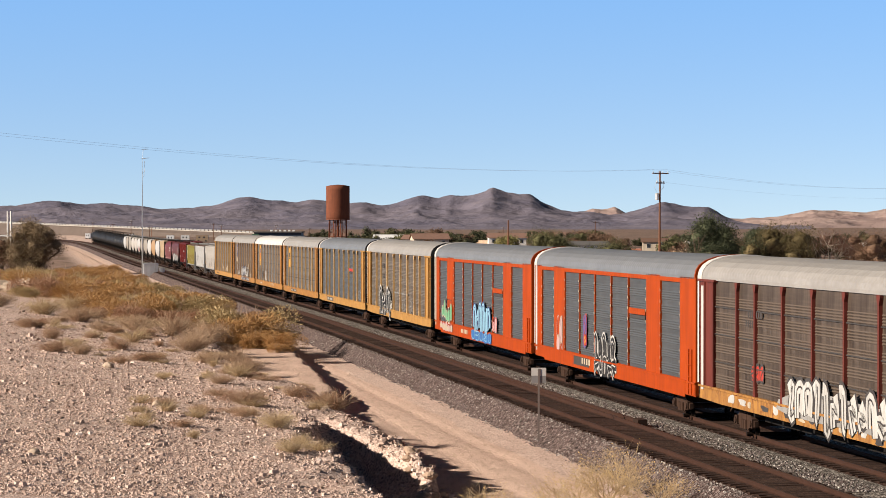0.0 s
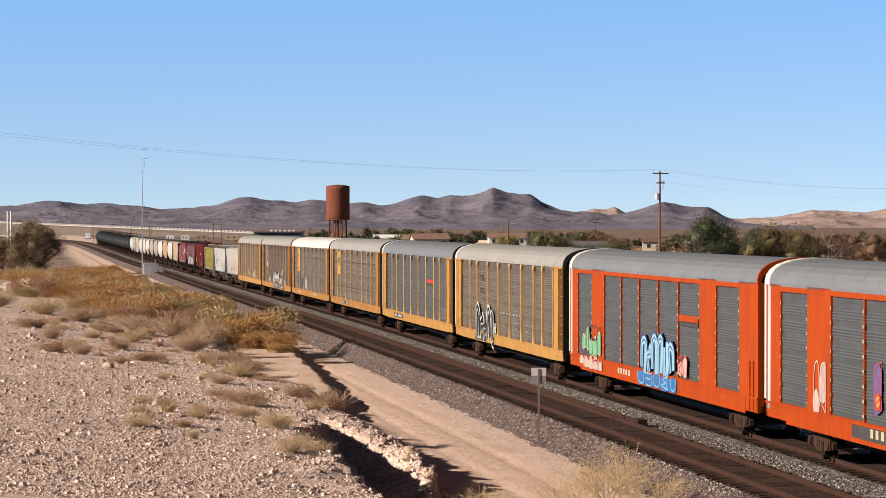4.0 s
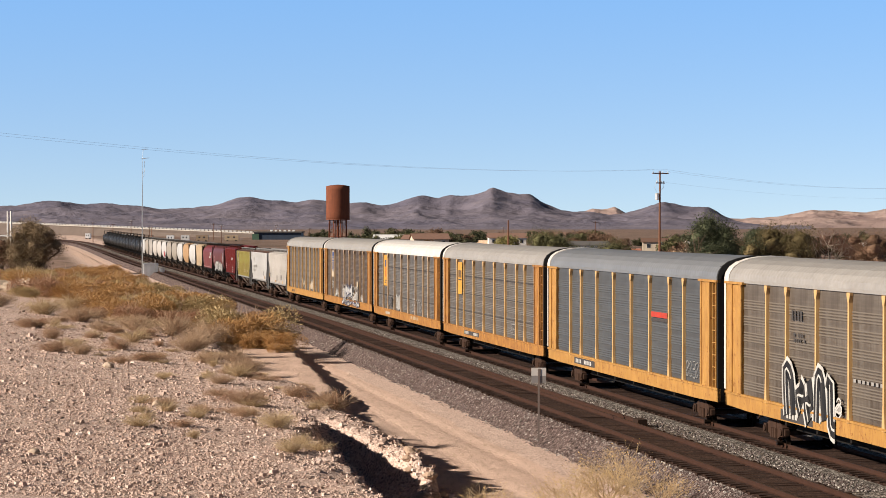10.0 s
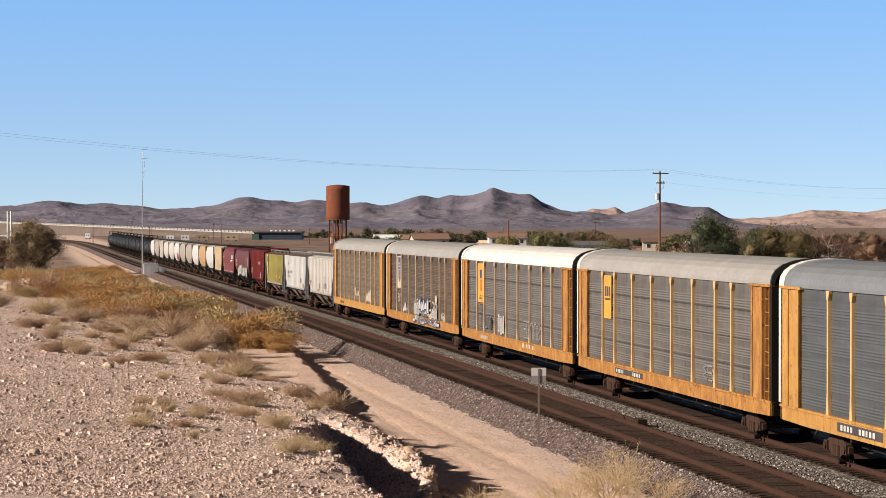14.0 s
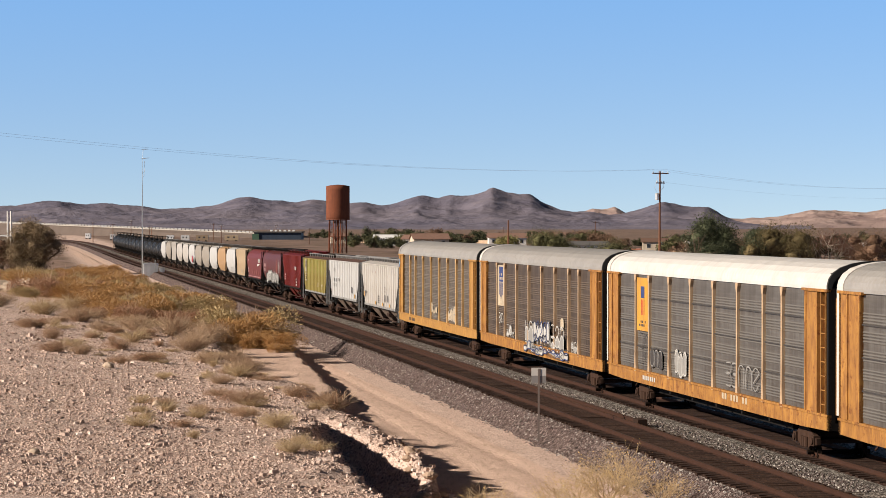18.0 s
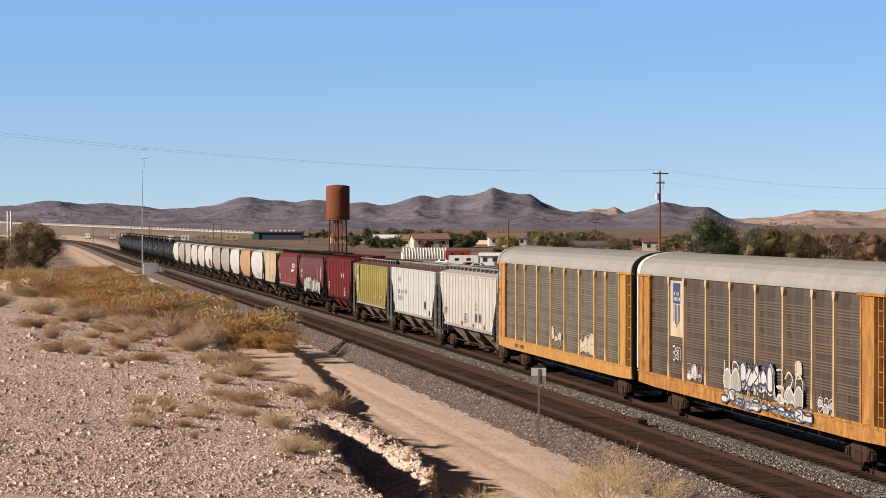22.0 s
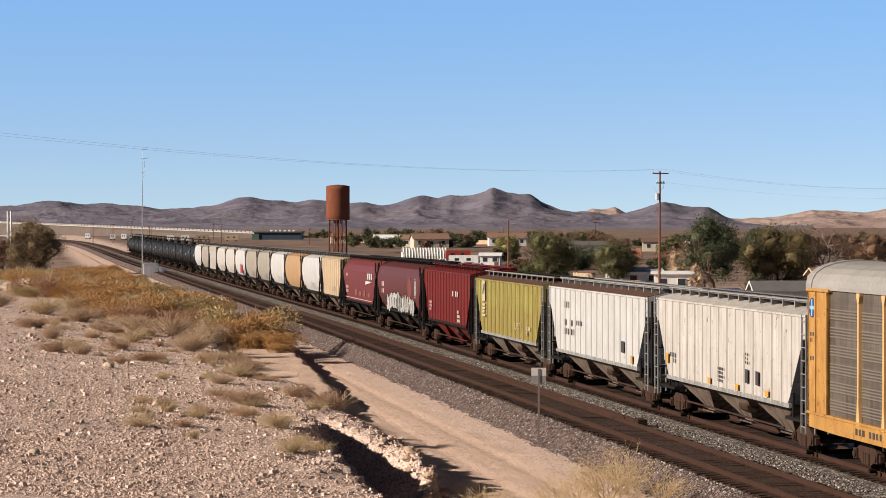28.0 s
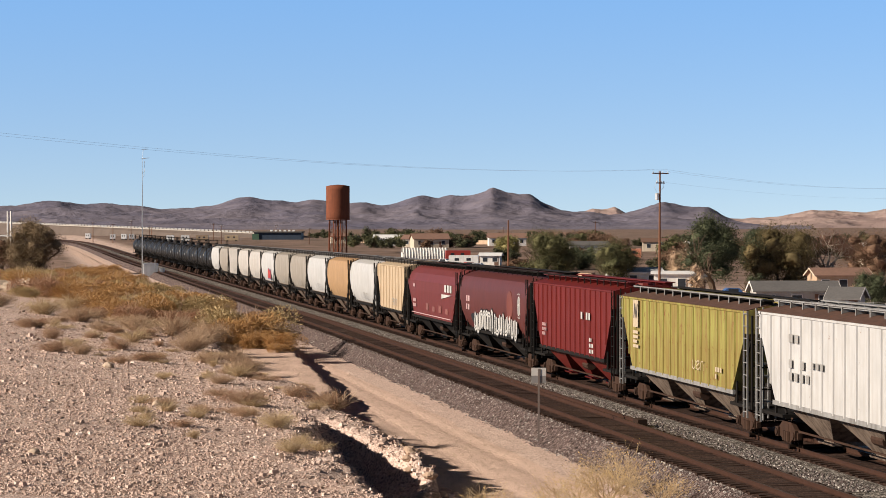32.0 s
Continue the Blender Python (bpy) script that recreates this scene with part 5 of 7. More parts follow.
LEAF = {"dark": leaf_material("leaf_dark_green", (0.035, 0.044, 0.022), (0.105, 0.118, 0.066)), "olive": leaf_material("leaf_olive", (0.05, 0.052, 0.022), (0.15, 0.14, 0.065)),
        "willow": leaf_material("leaf_brown_green", (0.06, 0.046, 0.02), (0.155, 0.118, 0.055)), "brown": leaf_material("leaf_dry_brown", (0.085, 0.05, 0.03), (0.22, 0.13, 0.085)),
        "pink": leaf_material("leaf_withered", (0.10, 0.055, 0.04), (0.23, 0.125, 0.09)), "yellow": leaf_material("leaf_yellow_green", (0.13, 0.12, 0.035), (0.30, 0.26, 0.11)),
        "gold": leaf_material("brush_golden", (0.29, 0.155, 0.06), (0.50, 0.295, 0.12)), "rust": leaf_material("brush_rust", (0.26, 0.135, 0.08), (0.47, 0.285, 0.18)),
        "straw": leaf_material("grass_straw", (0.27, 0.19, 0.09), (0.5, 0.38, 0.2)), "grey": leaf_material("brush_grey_tan", (0.33, 0.225, 0.15), (0.56, 0.41, 0.28)),
        "dull": leaf_material("leaf_dull_brown_olive", (0.11, 0.076, 0.042), (0.26, 0.185, 0.11)), "pale": leaf_material("brush_pale_dry", (0.36, 0.26, 0.15), (0.62, 0.48, 0.30)), "cover": leaf_material("brush_low_cover", (0.28, 0.165, 0.075), (0.48, 0.305, 0.15)), "tip": leaf_material("seed_tip_yellow", (0.45, 0.30, 0.10), (0.70, 0.50, 0.22)), "far": leaf_material("leaf_far_green", (0.03, 0.035, 0.018), (0.085, 0.085, 0.045))}
BARK = painted("bark_brown", (0.12, 0.085, 0.06), (0.05, 0.035, 0.025), 0.5, 0.95)
BARK_PALE = painted("bark_pale", (0.42, 0.35, 0.29), (0.2, 0.15, 0.11), 0.4, 0.95)


@cached
def lump_shape():
    bm = B()
    bmesh.ops.create_icosphere(bm, subdivisions=2, radius=1.0)
    out = [v.co.copy() for v in bm.verts], [tuple(v.index for v in f.verts) for f in bm.faces]
    bm.free()
    return out


def leaves(points, size, rng, droop=0.0, lumps=()):
    """Many small two-triangle leaves as one mesh, over rough clumps of inner growth."""
    verts, faces = [], []
    lv, lf = lump_shape()
    for c, r, flat in lumps:
        i = len(verts)
        o = rng.uniform(0, 50)
        for q in lv:
            k = r * (1 + 0.55 * fbm(q.x * 1.6 + o, q.y * 1.6, q.z * 1.6, 3) + rng.uniform(-0.15, 0.15))
            verts.append(c + Vector((q.x * k, q.y * k, q.z * k * flat)))
        faces += [tuple(i + j for j in f) for f in lf]
    for p in points:
        a = Vector((rng.gauss(0, 1), rng.gauss(0, 1), rng.gauss(0, 1) - droop)).normalized()
        b = a.cross(Vector((rng.gauss(0, 1), rng.gauss(0, 1), rng.gauss(0, 1)))).normalized()
        s = size * rng.uniform(0.5, 1.3)
        i = len(verts)
        verts += [p + a * s, p + b * s * 0.5, p - a * s * 0.8, p - b * s * 0.5]
        faces.append((i, i + 1, i + 2, i + 3))
    me = bpy.data.meshes.new("leaves")
    me.from_pydata([tuple(v) for v in verts], [], faces)
    me.polygons.foreach_set("use_smooth", [len(f) == 3 for f in faces])
    return me


def limb(bm, p, d, length, r, depth, rng, tips, spread=0.55):
    """A branching limb; collects the ends of its twigs."""
    pts = [p]
    q = p.copy()
    for _ in range(3):
        d = (d + Vector((rng.gauss(0, 0.13), rng.gauss(0, 0.13), rng.gauss(0, 0.08)))).normalized()
        q = q + d * length / 3
        pts.append(q.copy())
    tube(bm, pts, r, 5 if depth > 1 else 4, r * 0.6)
    tips.append((q, depth))
    if depth == 0:
        return
    for _ in range(rng.choice((2, 3))):
        nd = (d + Vector((rng.gauss(0, spread), rng.gauss(0, spread), rng.gauss(0.1, spread * 0.6)))).normalized()
        limb(bm, q, nd, length * rng.uniform(0.6, 0.85), r * 0.58, depth - 1, rng, tips, spread)


def tree(x, y, height, width, leaf, label, seed, n=3500, size=0.22, bark=None, lift=0.12, sparse=False, name="tree", lobes=26, flat=1.0):
    """A tapered, forking trunk and a crown of leaves gathered round its twigs in uneven lobes."""
    rng = random.Random(seed)
    z0 = ground_z(x, y) - 0.1
    t = thing(name, label, "tree" if height > 3 else "shrub", "trees of the settlement", pose(x, y, z0))
    bm = B()
    tips = []
    for k in range(rng.choice((2, 3))):
        d = Vector((rng.gauss(0, 0.3), rng.gauss(0, 0.3), 1)).normalized()
        limb(bm, Vector((rng.gauss(0, 0.1), rng.gauss(0, 0.1), 0)), d, height * 0.3, (0.03 if sparse else 0.022) * height + 0.06, 4 if sparse else 3, rng, tips)
    part("trunk", bm, bark or BARK, t)
    pts, centres = [], []
    if sparse:
        ends = [q for q, dep in tips if dep <= 1]
        for _ in range(n):
            q = rng.choice(ends)
            pts.append(q + Vector((rng.gauss(0, 0.45), rng.gauss(0, 0.45), rng.gauss(0, 0.35))))
    else:
        for _ in range(lobes):
            a, u = rng.uniform(0, TAU), rng.uniform(-1, 1)
            k = rng.uniform(0.45, 0.95)
            w = math.sqrt(1 - u * u * 0.9)
            centres.append((Vector((math.cos(a) * w * k * width * 0.40, math.sin(a) * w * k * width * 0.40, height * (0.50 + 0.44 * u * k * flat))), rng.uniform(0.15, 0.26) * width))
        for _ in range(n):
            c, r = rng.choice(centres)
            d = Vector((rng.gauss(0, 1), rng.gauss(0, 1), rng.gauss(0, 1))).normalized() * r * rng.uniform(0.3, 1.06)
            d.z *= 0.9
            pts.append(c + d)
    piece("crown", leaves(pts, size, rng, 0.8 if "willow" in label else 0.0, [(c, r * 0.40, 0.8) for c, r in centres]), LEAF[leaf], t)
    tagged(t.children[-1], kind="stuff")
    return t


def polar(b, d):
    """A place d metres ahead, at a bearing of b thousandths to the right of the camera's axis."""
    return b * d / 1000, d


TREES = [  # bearing, distance, height, width, leaf, label, leaves, leaf size
    (110.6, 361, 11.6, 9.8, "dark", "dense dark green tree with a tall rounded crown", 7000, 0.24),
    (137.5, 367, 9.4, 13.5, "willow", "broad brown-green willow tree with hanging foliage", 8500, 0.20),
    (128.0, 430, 9.9, 7.0, "dark", "grey-green tree behind a willow", 3500, 0.24),
    (174.0, 395, 9.0, 11.0, "brown", "dry brown leafy garden tree", 5000, 0.20),
    (41.5, 420, 8.8, 11.5, "olive", "spreading olive-green tree behind the railway", 7000, 0.20),
    (70.5, 388, 7.8, 8.8, "olive", "olive-green tree with thin trunks", 5500, 0.19),
    (26.5, 600, 6.5, 8.0, "yellow", "yellow-green tree among houses", 3000, 0.24),
    (57.0, 520, 5.5, 9.0, "dark", "low dark green garden tree", 3000, 0.24),
    (175.5, 282, 4.8, 5.6, "dark", "dark green garden shrub beside a grey roof", 3500, 0.14),
    (97.0, 420, 5.6, 6.0, "grey", "leafless tan brushy tree", 2500, 0.18),
    (127.0, 300, 3.8, 2.6, "dark", "small round green shrub", 1500, 0.12),
    (103.0, 340, 4.6, 3.0, "grey", "thin dry tan tree", 1200, 0.13),
    (-167.5, 408, 10.6, 10.5, "dull", "brownish olive desert tree beside the line", 9500, 0.2),
    (-177.5, 412, 7.0, 7.0, "brown", "dry brown desert tree beside the line", 4000, 0.2),
]
for _i, (b, d, h, w, leaf, label, n, size) in enumerate(TREES):
    tree(*polar(b, d), h, w, leaf, label, 40 + _i, int(n * 4.2), size * 0.58)
tree(*polar(158.5, 372), 9.8, 8.0, "pink", "half-bare tree with pale trunk and withered leaves", 77, 7000, 0.12, BARK_PALE, sparse=True)


def far_trees():
    rng = random.Random(8)
    kinds = [("far", "dark green tree on the distant plain"), ("olive", "olive tree on the distant plain"), ("far", "dark green tree on the distant plain"), ("brown", "dry brown tree on the distant plain")]
    protos = []
    for k, (leaf, label) in enumerate(kinds):
        protos.append(tree(*polar(-30 + 9 * k, 900 + 20 * k), 6.0, 8.0 + k, leaf, label, 300 + k, 2600, 0.34, lobes=14))
    spots = [(rng.uniform(-38, 66), rng.uniform(760, 1150)) for _ in range(74)] + [(rng.uniform(66, 182), rng.uniform(520, 900)) for _ in range(34)] + [(rng.uniform(12, 125), rng.uniform(440, 680)) for _ in range(20)] + [(-51, 1300), (-48, 1280), (-54, 1350)]
    for b, d in spots:
        x, y = polar(b, d)
        s = rng.uniform(0.4, 0.85)
        m = pose(x, y, ground_z(x, y) - 0.1, 0, 0, rng.uniform(0, 360))
        ob = copy_thing(rng.choice(protos), m)
        ob.scale = (s * rng.uniform(0.9, 1.4), s * rng.uniform(0.9, 1.4), s)


far_trees()


@cached
def brush_mesh(seed, n, size, twiggy):
    """A low desert bush about one metre across and 0.7 high: rounded cushions of fine shoots that stand outwards."""
    rng = random.Random(seed)
    lob = [(Vector((rng.gauss(0, 0.22), rng.gauss(0, 0.22), rng.uniform(0.10, 0.34))), rng.uniform(0.16, 0.30)) for _ in range(13 if twiggy else 9)]
    verts, faces = [], []
    for _ in range(n):
        c, r = rng.choice(lob)
        d = Vector((rng.gauss(0, 1), rng.gauss(0, 1), rng.gauss(0.25, 1))).normalized()
        p = c + d * r * (rng.uniform(0.3, 1.05) if twiggy else 1.05 - 0.6 * rng.random() ** 1.7)
        if p.z < 0:
            continue
        grow_to = (d + Vector((rng.gauss(0, 0.5), rng.gauss(0, 0.5), rng.gauss(0.3, 0.5)))).normalized()
        side = grow_to.cross(Vector((rng.gauss(0, 1), rng.gauss(0, 1), rng.gauss(0, 1)))).normalized()
        s = size * rng.uniform(0.6, 1.4)
        i = len(verts)
        verts += [p - side * s * 0.28, p + side * s * 0.28, p + grow_to * s * 2.1]
        faces.append((i, i + 1, i + 2))
    me = bpy.data.meshes.new("brush")
    me.from_pydata([tuple(v) for v in verts], [], faces)
    return me


@cached
def twig_mesh(seed, n):
    rng = random.Random(seed)
    bm = B()
    for _ in range(n):
        a, u = rng.uniform(0, TAU), rng.uniform(0.15, 1.0)
        d = Vector((math.cos(a) * u, math.sin(a) * u, rng.uniform(0.45, 1.0))).normalized()
        length = rng.uniform(0.35, 0.8)
        p = Vector((rng.gauss(0, 0.05), rng.gauss(0, 0.05), -0.02))
        q = p + d * length * 0.55
        e = q + (d + Vector((rng.gauss(0, 0.35), rng.gauss(0, 0.35), rng.gauss(0.1, 0.3)))).normalized() * length * 0.45
        tube(bm, [p, q, e], 0.007, 3, 0.002)
        for _k in range(2):
            f = q + (d + Vector((rng.gauss(0, 0.6), rng.gauss(0, 0.6), rng.gauss(0.1, 0.4)))).normalized() * length * 0.35
            tube(bm, [q, f], 0.004, 3, 0.0015)
    return mesh_of(bm, "twigs")


@cached
def dry_bush_mesh(seed):
    """An open, many-forked dry bush about one metre across and 0.7 high."""
    rng = random.Random(seed)
    bm, tips = B(), []
    for _ in range(26):
        a, u = rng.uniform(0, TAU), rng.uniform(0.2, 1.1)
        limb(bm, Vector((rng.gauss(0, 0.05), rng.gauss(0, 0.05), -0.02)), Vector((math.cos(a) * u, math.sin(a) * u, 0.8)).normalized(), rng.uniform(0.2, 0.32), 0.006, 3, rng, tips, 0.5)
    return mesh_of(bm, "dry_twigs"), leaves([q + Vector((rng.gauss(0, 0.02), rng.gauss(0, 0.02), rng.gauss(0, 0.02))) for q, dep in tips if dep <= 1 for _ in range(1)], 0.011, rng)


def dry_bush(x, y, w, h, label, seed):
    t = thing("bush", label, "bush", "desert bushes", pose(x, y, ground_z(x, y) - 0.03, 0, 0, (seed * 47) % 360) @ Matrix.Diagonal((w, w, h / 0.7, 1)))
    twigs, tips = dry_bush_mesh(seed % 3)
    piece("woody_base", twigs, LEAF["pale"], t)
    piece("brushwood", tips, LEAF["tip"], t)
    for ob in t.children:
        tagged(ob, kind="stuff")


def bush(x, y, w, h, leaf, label, seed, near=False, leafy=True):
    """A desert bush: twigs and a crown of tiny leaves."""
    t = thing("bush", label, "bush", "desert bushes", pose(x, y, ground_z(x, y) - 0.03, 0, 0, (seed * 47) % 360) @ Matrix.Diagonal((w, w, h / 0.7, 1)))
    k = seed % 5
    piece("woody_base", twig_mesh(k, 130 if near else 26), LEAF["grey" if leaf != "pale" else "pale"], t)
    if leafy:
        piece("brushwood", brush_mesh(k, 3400 if near else 11000, 0.016 if near else 0.02, near), LEAF[leaf], t)
    for ob in t.children:
        tagged(ob, kind="stuff")
    return t


def bushes():
    rng = random.Random(21)
    # golden brush along the foot of the embankment
    k = 0
    for _ in range(165):
        s = rng.uniform(128, 400)
        l = rng.uniform(10.6, 13) + rng.random() ** 1.2 * (6 + (s - 128) * 0.16)
        if l > 46:
            continue
        x, y, _z = along(s, l)
        w = rng.uniform(2.4, 4.8)
        leaf = rng.choice(("gold", "gold", "gold", "gold", "rust", "straw"))
        bush(x, y, w, rng.uniform(0.55, 0.95) * w * 0.6, leaf, {"gold": "golden-brown desert bush on sandy ground", "rust": "rust-brown desert bush on sandy ground", "grey": "grey-tan dry bush on sandy ground", "straw": "straw-coloured dry bush on sandy ground"}[leaf], k)
        k += 1
    # low growth that fills the ground between the bushes
    pts = []
    while len(pts) < 60000:
        s = 126 + 230 * rng.random() ** 1.2
        l = 10.5 + rng.random() * min(34, 5 + (s - 126) * 0.22)
        if fbm(s / 6, l / 4, 3.3) < -0.12 + 0.25 * step(140, 126, s):
            continue
        x, y, _z = along(s, l)
        pts.append(Vector((x, y, ground_z(x, y) + 0.35 * rng.random() ** 2)))
    ob = piece("brush_cover", leaves(pts, 0.034, rng), LEAF["cover"])
    tagged(ob, "low golden-brown dry growth between desert bushes", "scrub", kind="stuff")
    for s, l, w, h in ((124, 10.6, 2.2, 1.3), (127, 11.8, 2.6, 1.3), (131, 10.3, 2.0, 1.0), (133, 13.0, 2.4, 1.3), (122, 11.0, 1.0, 0.7), (137, 11.4, 2.4, 1.2), (140, 10.2, 1.8, 0.9)):
        x, y, _z = along(s, l)
        bush(x, y, w, h, "gold", "golden-brown desert bush on the bank's edge", k)
        k += 1
    # scattered dry scrub on the stony ground
    for s, l, w, h, leaf in ((50, 16.3, 1.5, 0.8, "rust"), (53, 17.8, 1.2, 0.6, "pale"), (49, 15.2, 0.9, 0.6, "rust"), (70.5, 14.2, 1.9, 1.0, "rust"), (73, 15.2, 1.2, 0.6, "rust"), (66, 17.6, 1.6, 0.7, "rust"),
                             (90, 15.5, 1.8, 0.8, "grey"), (96, 16.8, 1.7, 0.8, "grey"), (101, 15.2, 1.6, 0.9, "grey"), (106, 17.0, 2.2, 1.1, "grey"), (112, 16.2, 2.0, 1.2, "grey"),
                             (118, 15.2, 2.4, 1.5, "grey"), (121, 17.0, 2.4, 1.5, "grey"), (93, 19.5, 1.6, 0.6, "rust"), (88, 21.0, 1.4, 0.5, "rust"), (125, 19, 2.4, 1.2, "grey"),
                             (110, 19.6, 2.0, 0.9, "pale"), (102, 20.5, 1.8, 0.7, "rust"), (84, 16.4, 1.4, 0.6, "pale"), (80, 17.4, 1.3, 0.5, "grey"), (130, 22, 2.4, 1.2, "grey"), (137, 24, 2.6, 1.2, "pale"),
                             (60, 19.5, 0.9, 0.35, "rust"), (57, 21.5, 0.8, 0.3, "pale"), (52, 20.5, 0.7, 0.3, "rust"), (47, 18.0, 0.9, 0.5, "pale"), (145, 27, 2.6, 1.3, "grey"), (150, 22, 2.6, 1.3, "pale")):
        x, y, _z = along(s, l)
        bush(x, y, w, h, leaf, {"rust": "reddish-brown dry scrub on stony ground", "pale": "pale dry scrub on stony ground", "grey": "grey-tan dry bush on stony ground"}[leaf], k, True, leaf != "pale" or k % 2 == 0)
        k += 1
    # low dry tufts on the stony ground
    for _ in range(60):
        s = rng.uniform(48, 118)
        l = edge_lat(s) + LEDGE(s) + 0.6 + 8.0 * rng.random() ** 1.7
        x, y, _z = along(s, l)
        leaf = rng.choice(("rust", "pale", "pale"))
        bush(x, y, rng.uniform(0.5, 1.3), rng.uniform(0.2, 0.45), leaf, {"rust": "small reddish-brown dry tuft on gravel", "pale": "small pale dry tuft on gravel"}[leaf], k, True, leaf == "rust")
        k += 1
    # dry grass and scrub where the gravel meets the golden brush
    for _ in range(40):
        s = rng.uniform(94, 140)
        l = edge_lat(s) + LEDGE(s) + 0.8 + 11.0 * rng.random()
        x, y, _z = along(s, l)
        leaf = rng.choice(("rust", "pale", "grey"))
        bush(x, y, rng.uniform(0.9, 2.2), rng.uniform(0.35, 0.8), leaf, {"rust": "reddish-brown dry scrub beside golden brush", "pale": "pale dry grass tuft beside golden brush", "grey": "tan dry bush beside golden brush"}[leaf], k, True, leaf != "pale")
        k += 1
    # the large dry bush beside the dirt road
    for s, l, w, h in ((52.5, 8.3, 2.6, 1.5), (54.5, 7.4, 2.2, 1.4), (51.0, 7.2, 2.0, 1.2), (52.0, 9.3, 1.8, 1.2), (48.5, 10.8, 2.2, 1.1), (49.5, 12.4, 1.6, 1.0)):
        x, y, _z = along(s, l)
        dry_bush(x, y, w, h, "large pale dry bush beside the dirt road", k)
        k += 1


bushes()


# ---- loose stones ----
def stones(name, label, spots, seed):
    """Worn blocky stones joined into one sheet of rubble; spots of (x, y, z, size)."""
    rng = np.random.default_rng(seed)
    p = np.array(spots)
    n = len(p)
    base = np.array([(x, y, z) for z in (-0.7, 0.62) for x, y in ((-0.8, -0.7), (0.8, -0.7), (0.8, 0.7), (-0.8, 0.7))])
    base[4:, :2] *= 0.72
    v = base[None] * rng.uniform(0.55, 1.2, (n, 8, 3)) * (p[:, 3] / 2)[:, None, None] * np.stack([rng.uniform(0.8, 1.3, n), rng.uniform(0.7, 1.1, n), rng.uniform(0.45, 0.95, n)], -1)[:, None, :]
    a = rng.uniform(0, TAU, n)
    c, s = np.cos(a)[:, None], np.sin(a)[:, None]
    v = np.stack([v[..., 0] * c - v[..., 1] * s, v[..., 0] * s + v[..., 1] * c, v[..., 2]], -1) + p[:, None, :3] + np.array([0, 0, 1])[None, None] * (p[:, 3] * 0.12)[:, None, None]
    f = np.array([(4, 5, 6, 7), (0, 1, 5, 4), (1, 2, 6, 5), (2, 3, 7, 6), (3, 0, 4, 7)])
    faces = (f[None] + 8 * np.arange(n)[:, None, None]).reshape(-1, 4)
    me = bpy.data.meshes.new(name)
    me.from_pydata(v.reshape(-1, 3).tolist(), [], faces.tolist())
    ob = piece(name, me, STONE)
    tagged(ob, label, "stones", kind="stuff")
    return ob


def scatter():
    rng = random.Random(33)
    spots = []
    while len(spots) < 56000:
        y = 5.6 / rng.uniform(0.036, 0.118)
        x = rng.uniform(-0.185, 0.01) * y
        s, l = line_coords(x, y)
        if l < edge_lat(s) + 0.3:
            continue
        if ground_height(x, y)[1] > 0.55:
            continue
        size = (0.038 + 0.06 * rng.random() ** 2.4 + (0.16 * rng.random() ** 2 if rng.random() < 0.035 else 0)) * (0.55 + y / 120)
        spots.append((x, y, ground_z(x, y), size))
    stones("rubble", "pale tan stones scattered over gravel", spots, 4)
    spots = []
    for _ in range(2600):
        s = rng.uniform(46, 82)
        l = edge_lat(s) + rng.gauss(0.1, 0.5)
        x, y, _z = along(s, l)
        spots.append((x, y, ground_z(x, y), 0.04 + 0.2 * rng.random() ** 3))
    stones("bank_rubble", "broken stones and clods along the bank", spots, 5)
    spots = []
    for _ in range(9000):
        s = 48 + 100 * rng.random() ** 1.4
        l = rng.choice((rng.uniform(1.5, 2.85), 5.6 + 1.25 * rng.random() ** 1.6))
        p = along(s, l)
        z = -0.23 if l < 3 else float(np.interp(l, (5.6, 5.8, 6.2, 6.7), (-0.22, -0.32, -0.68, -0.97)))
        z = max(z, ground_z(p.x, p.y) - p.z) if l > 6.5 else z
        spots.append((p.x, p.y, p.z + z, rng.uniform(0.05, 0.10)))
    ob = stones("ballast_stones", "crushed grey ballast stones", spots, 6)
    ob.material_slots[0].material = BALLAST_STONE


def ballast_stone_material():
    n = Nodes("ballast_stone", 0.9)
    return n.done(n.ramp(n.island(), [(0, (0.05, 0.038, 0.035)), (0.5, (0.15, 0.12, 0.115)), (0.85, (0.25, 0.225, 0.21)), (1, (0.48, 0.45, 0.42))]))


BALLAST_STONE = ballast_stone_material()
scatter()


def boulder(x, y, size, seed, label, flat=0.7, sink=0.25, mat=None):
    rng = random.Random(seed)
    bm = B()
    bmesh.ops.create_icosphere(bm, subdivisions=3, radius=0.5)
    for v in bm.verts:
        k = 1 + 0.35 * fbm(v.co.x * 1.7 + seed, v.co.y * 1.7, v.co.z * 1.7, 4)
        v.co = v.co * k
        v.co.z *= flat
        v.co *= size
    ob = part("boulder", bm, mat or ROCK)
    ob.matrix_world = pose(x, y, ground_z(x, y) + size * flat * (0.5 - sink), 0, 0, rng.uniform(0, 360))
    tagged(ob, label, "rock", "rocks on the stony ground")


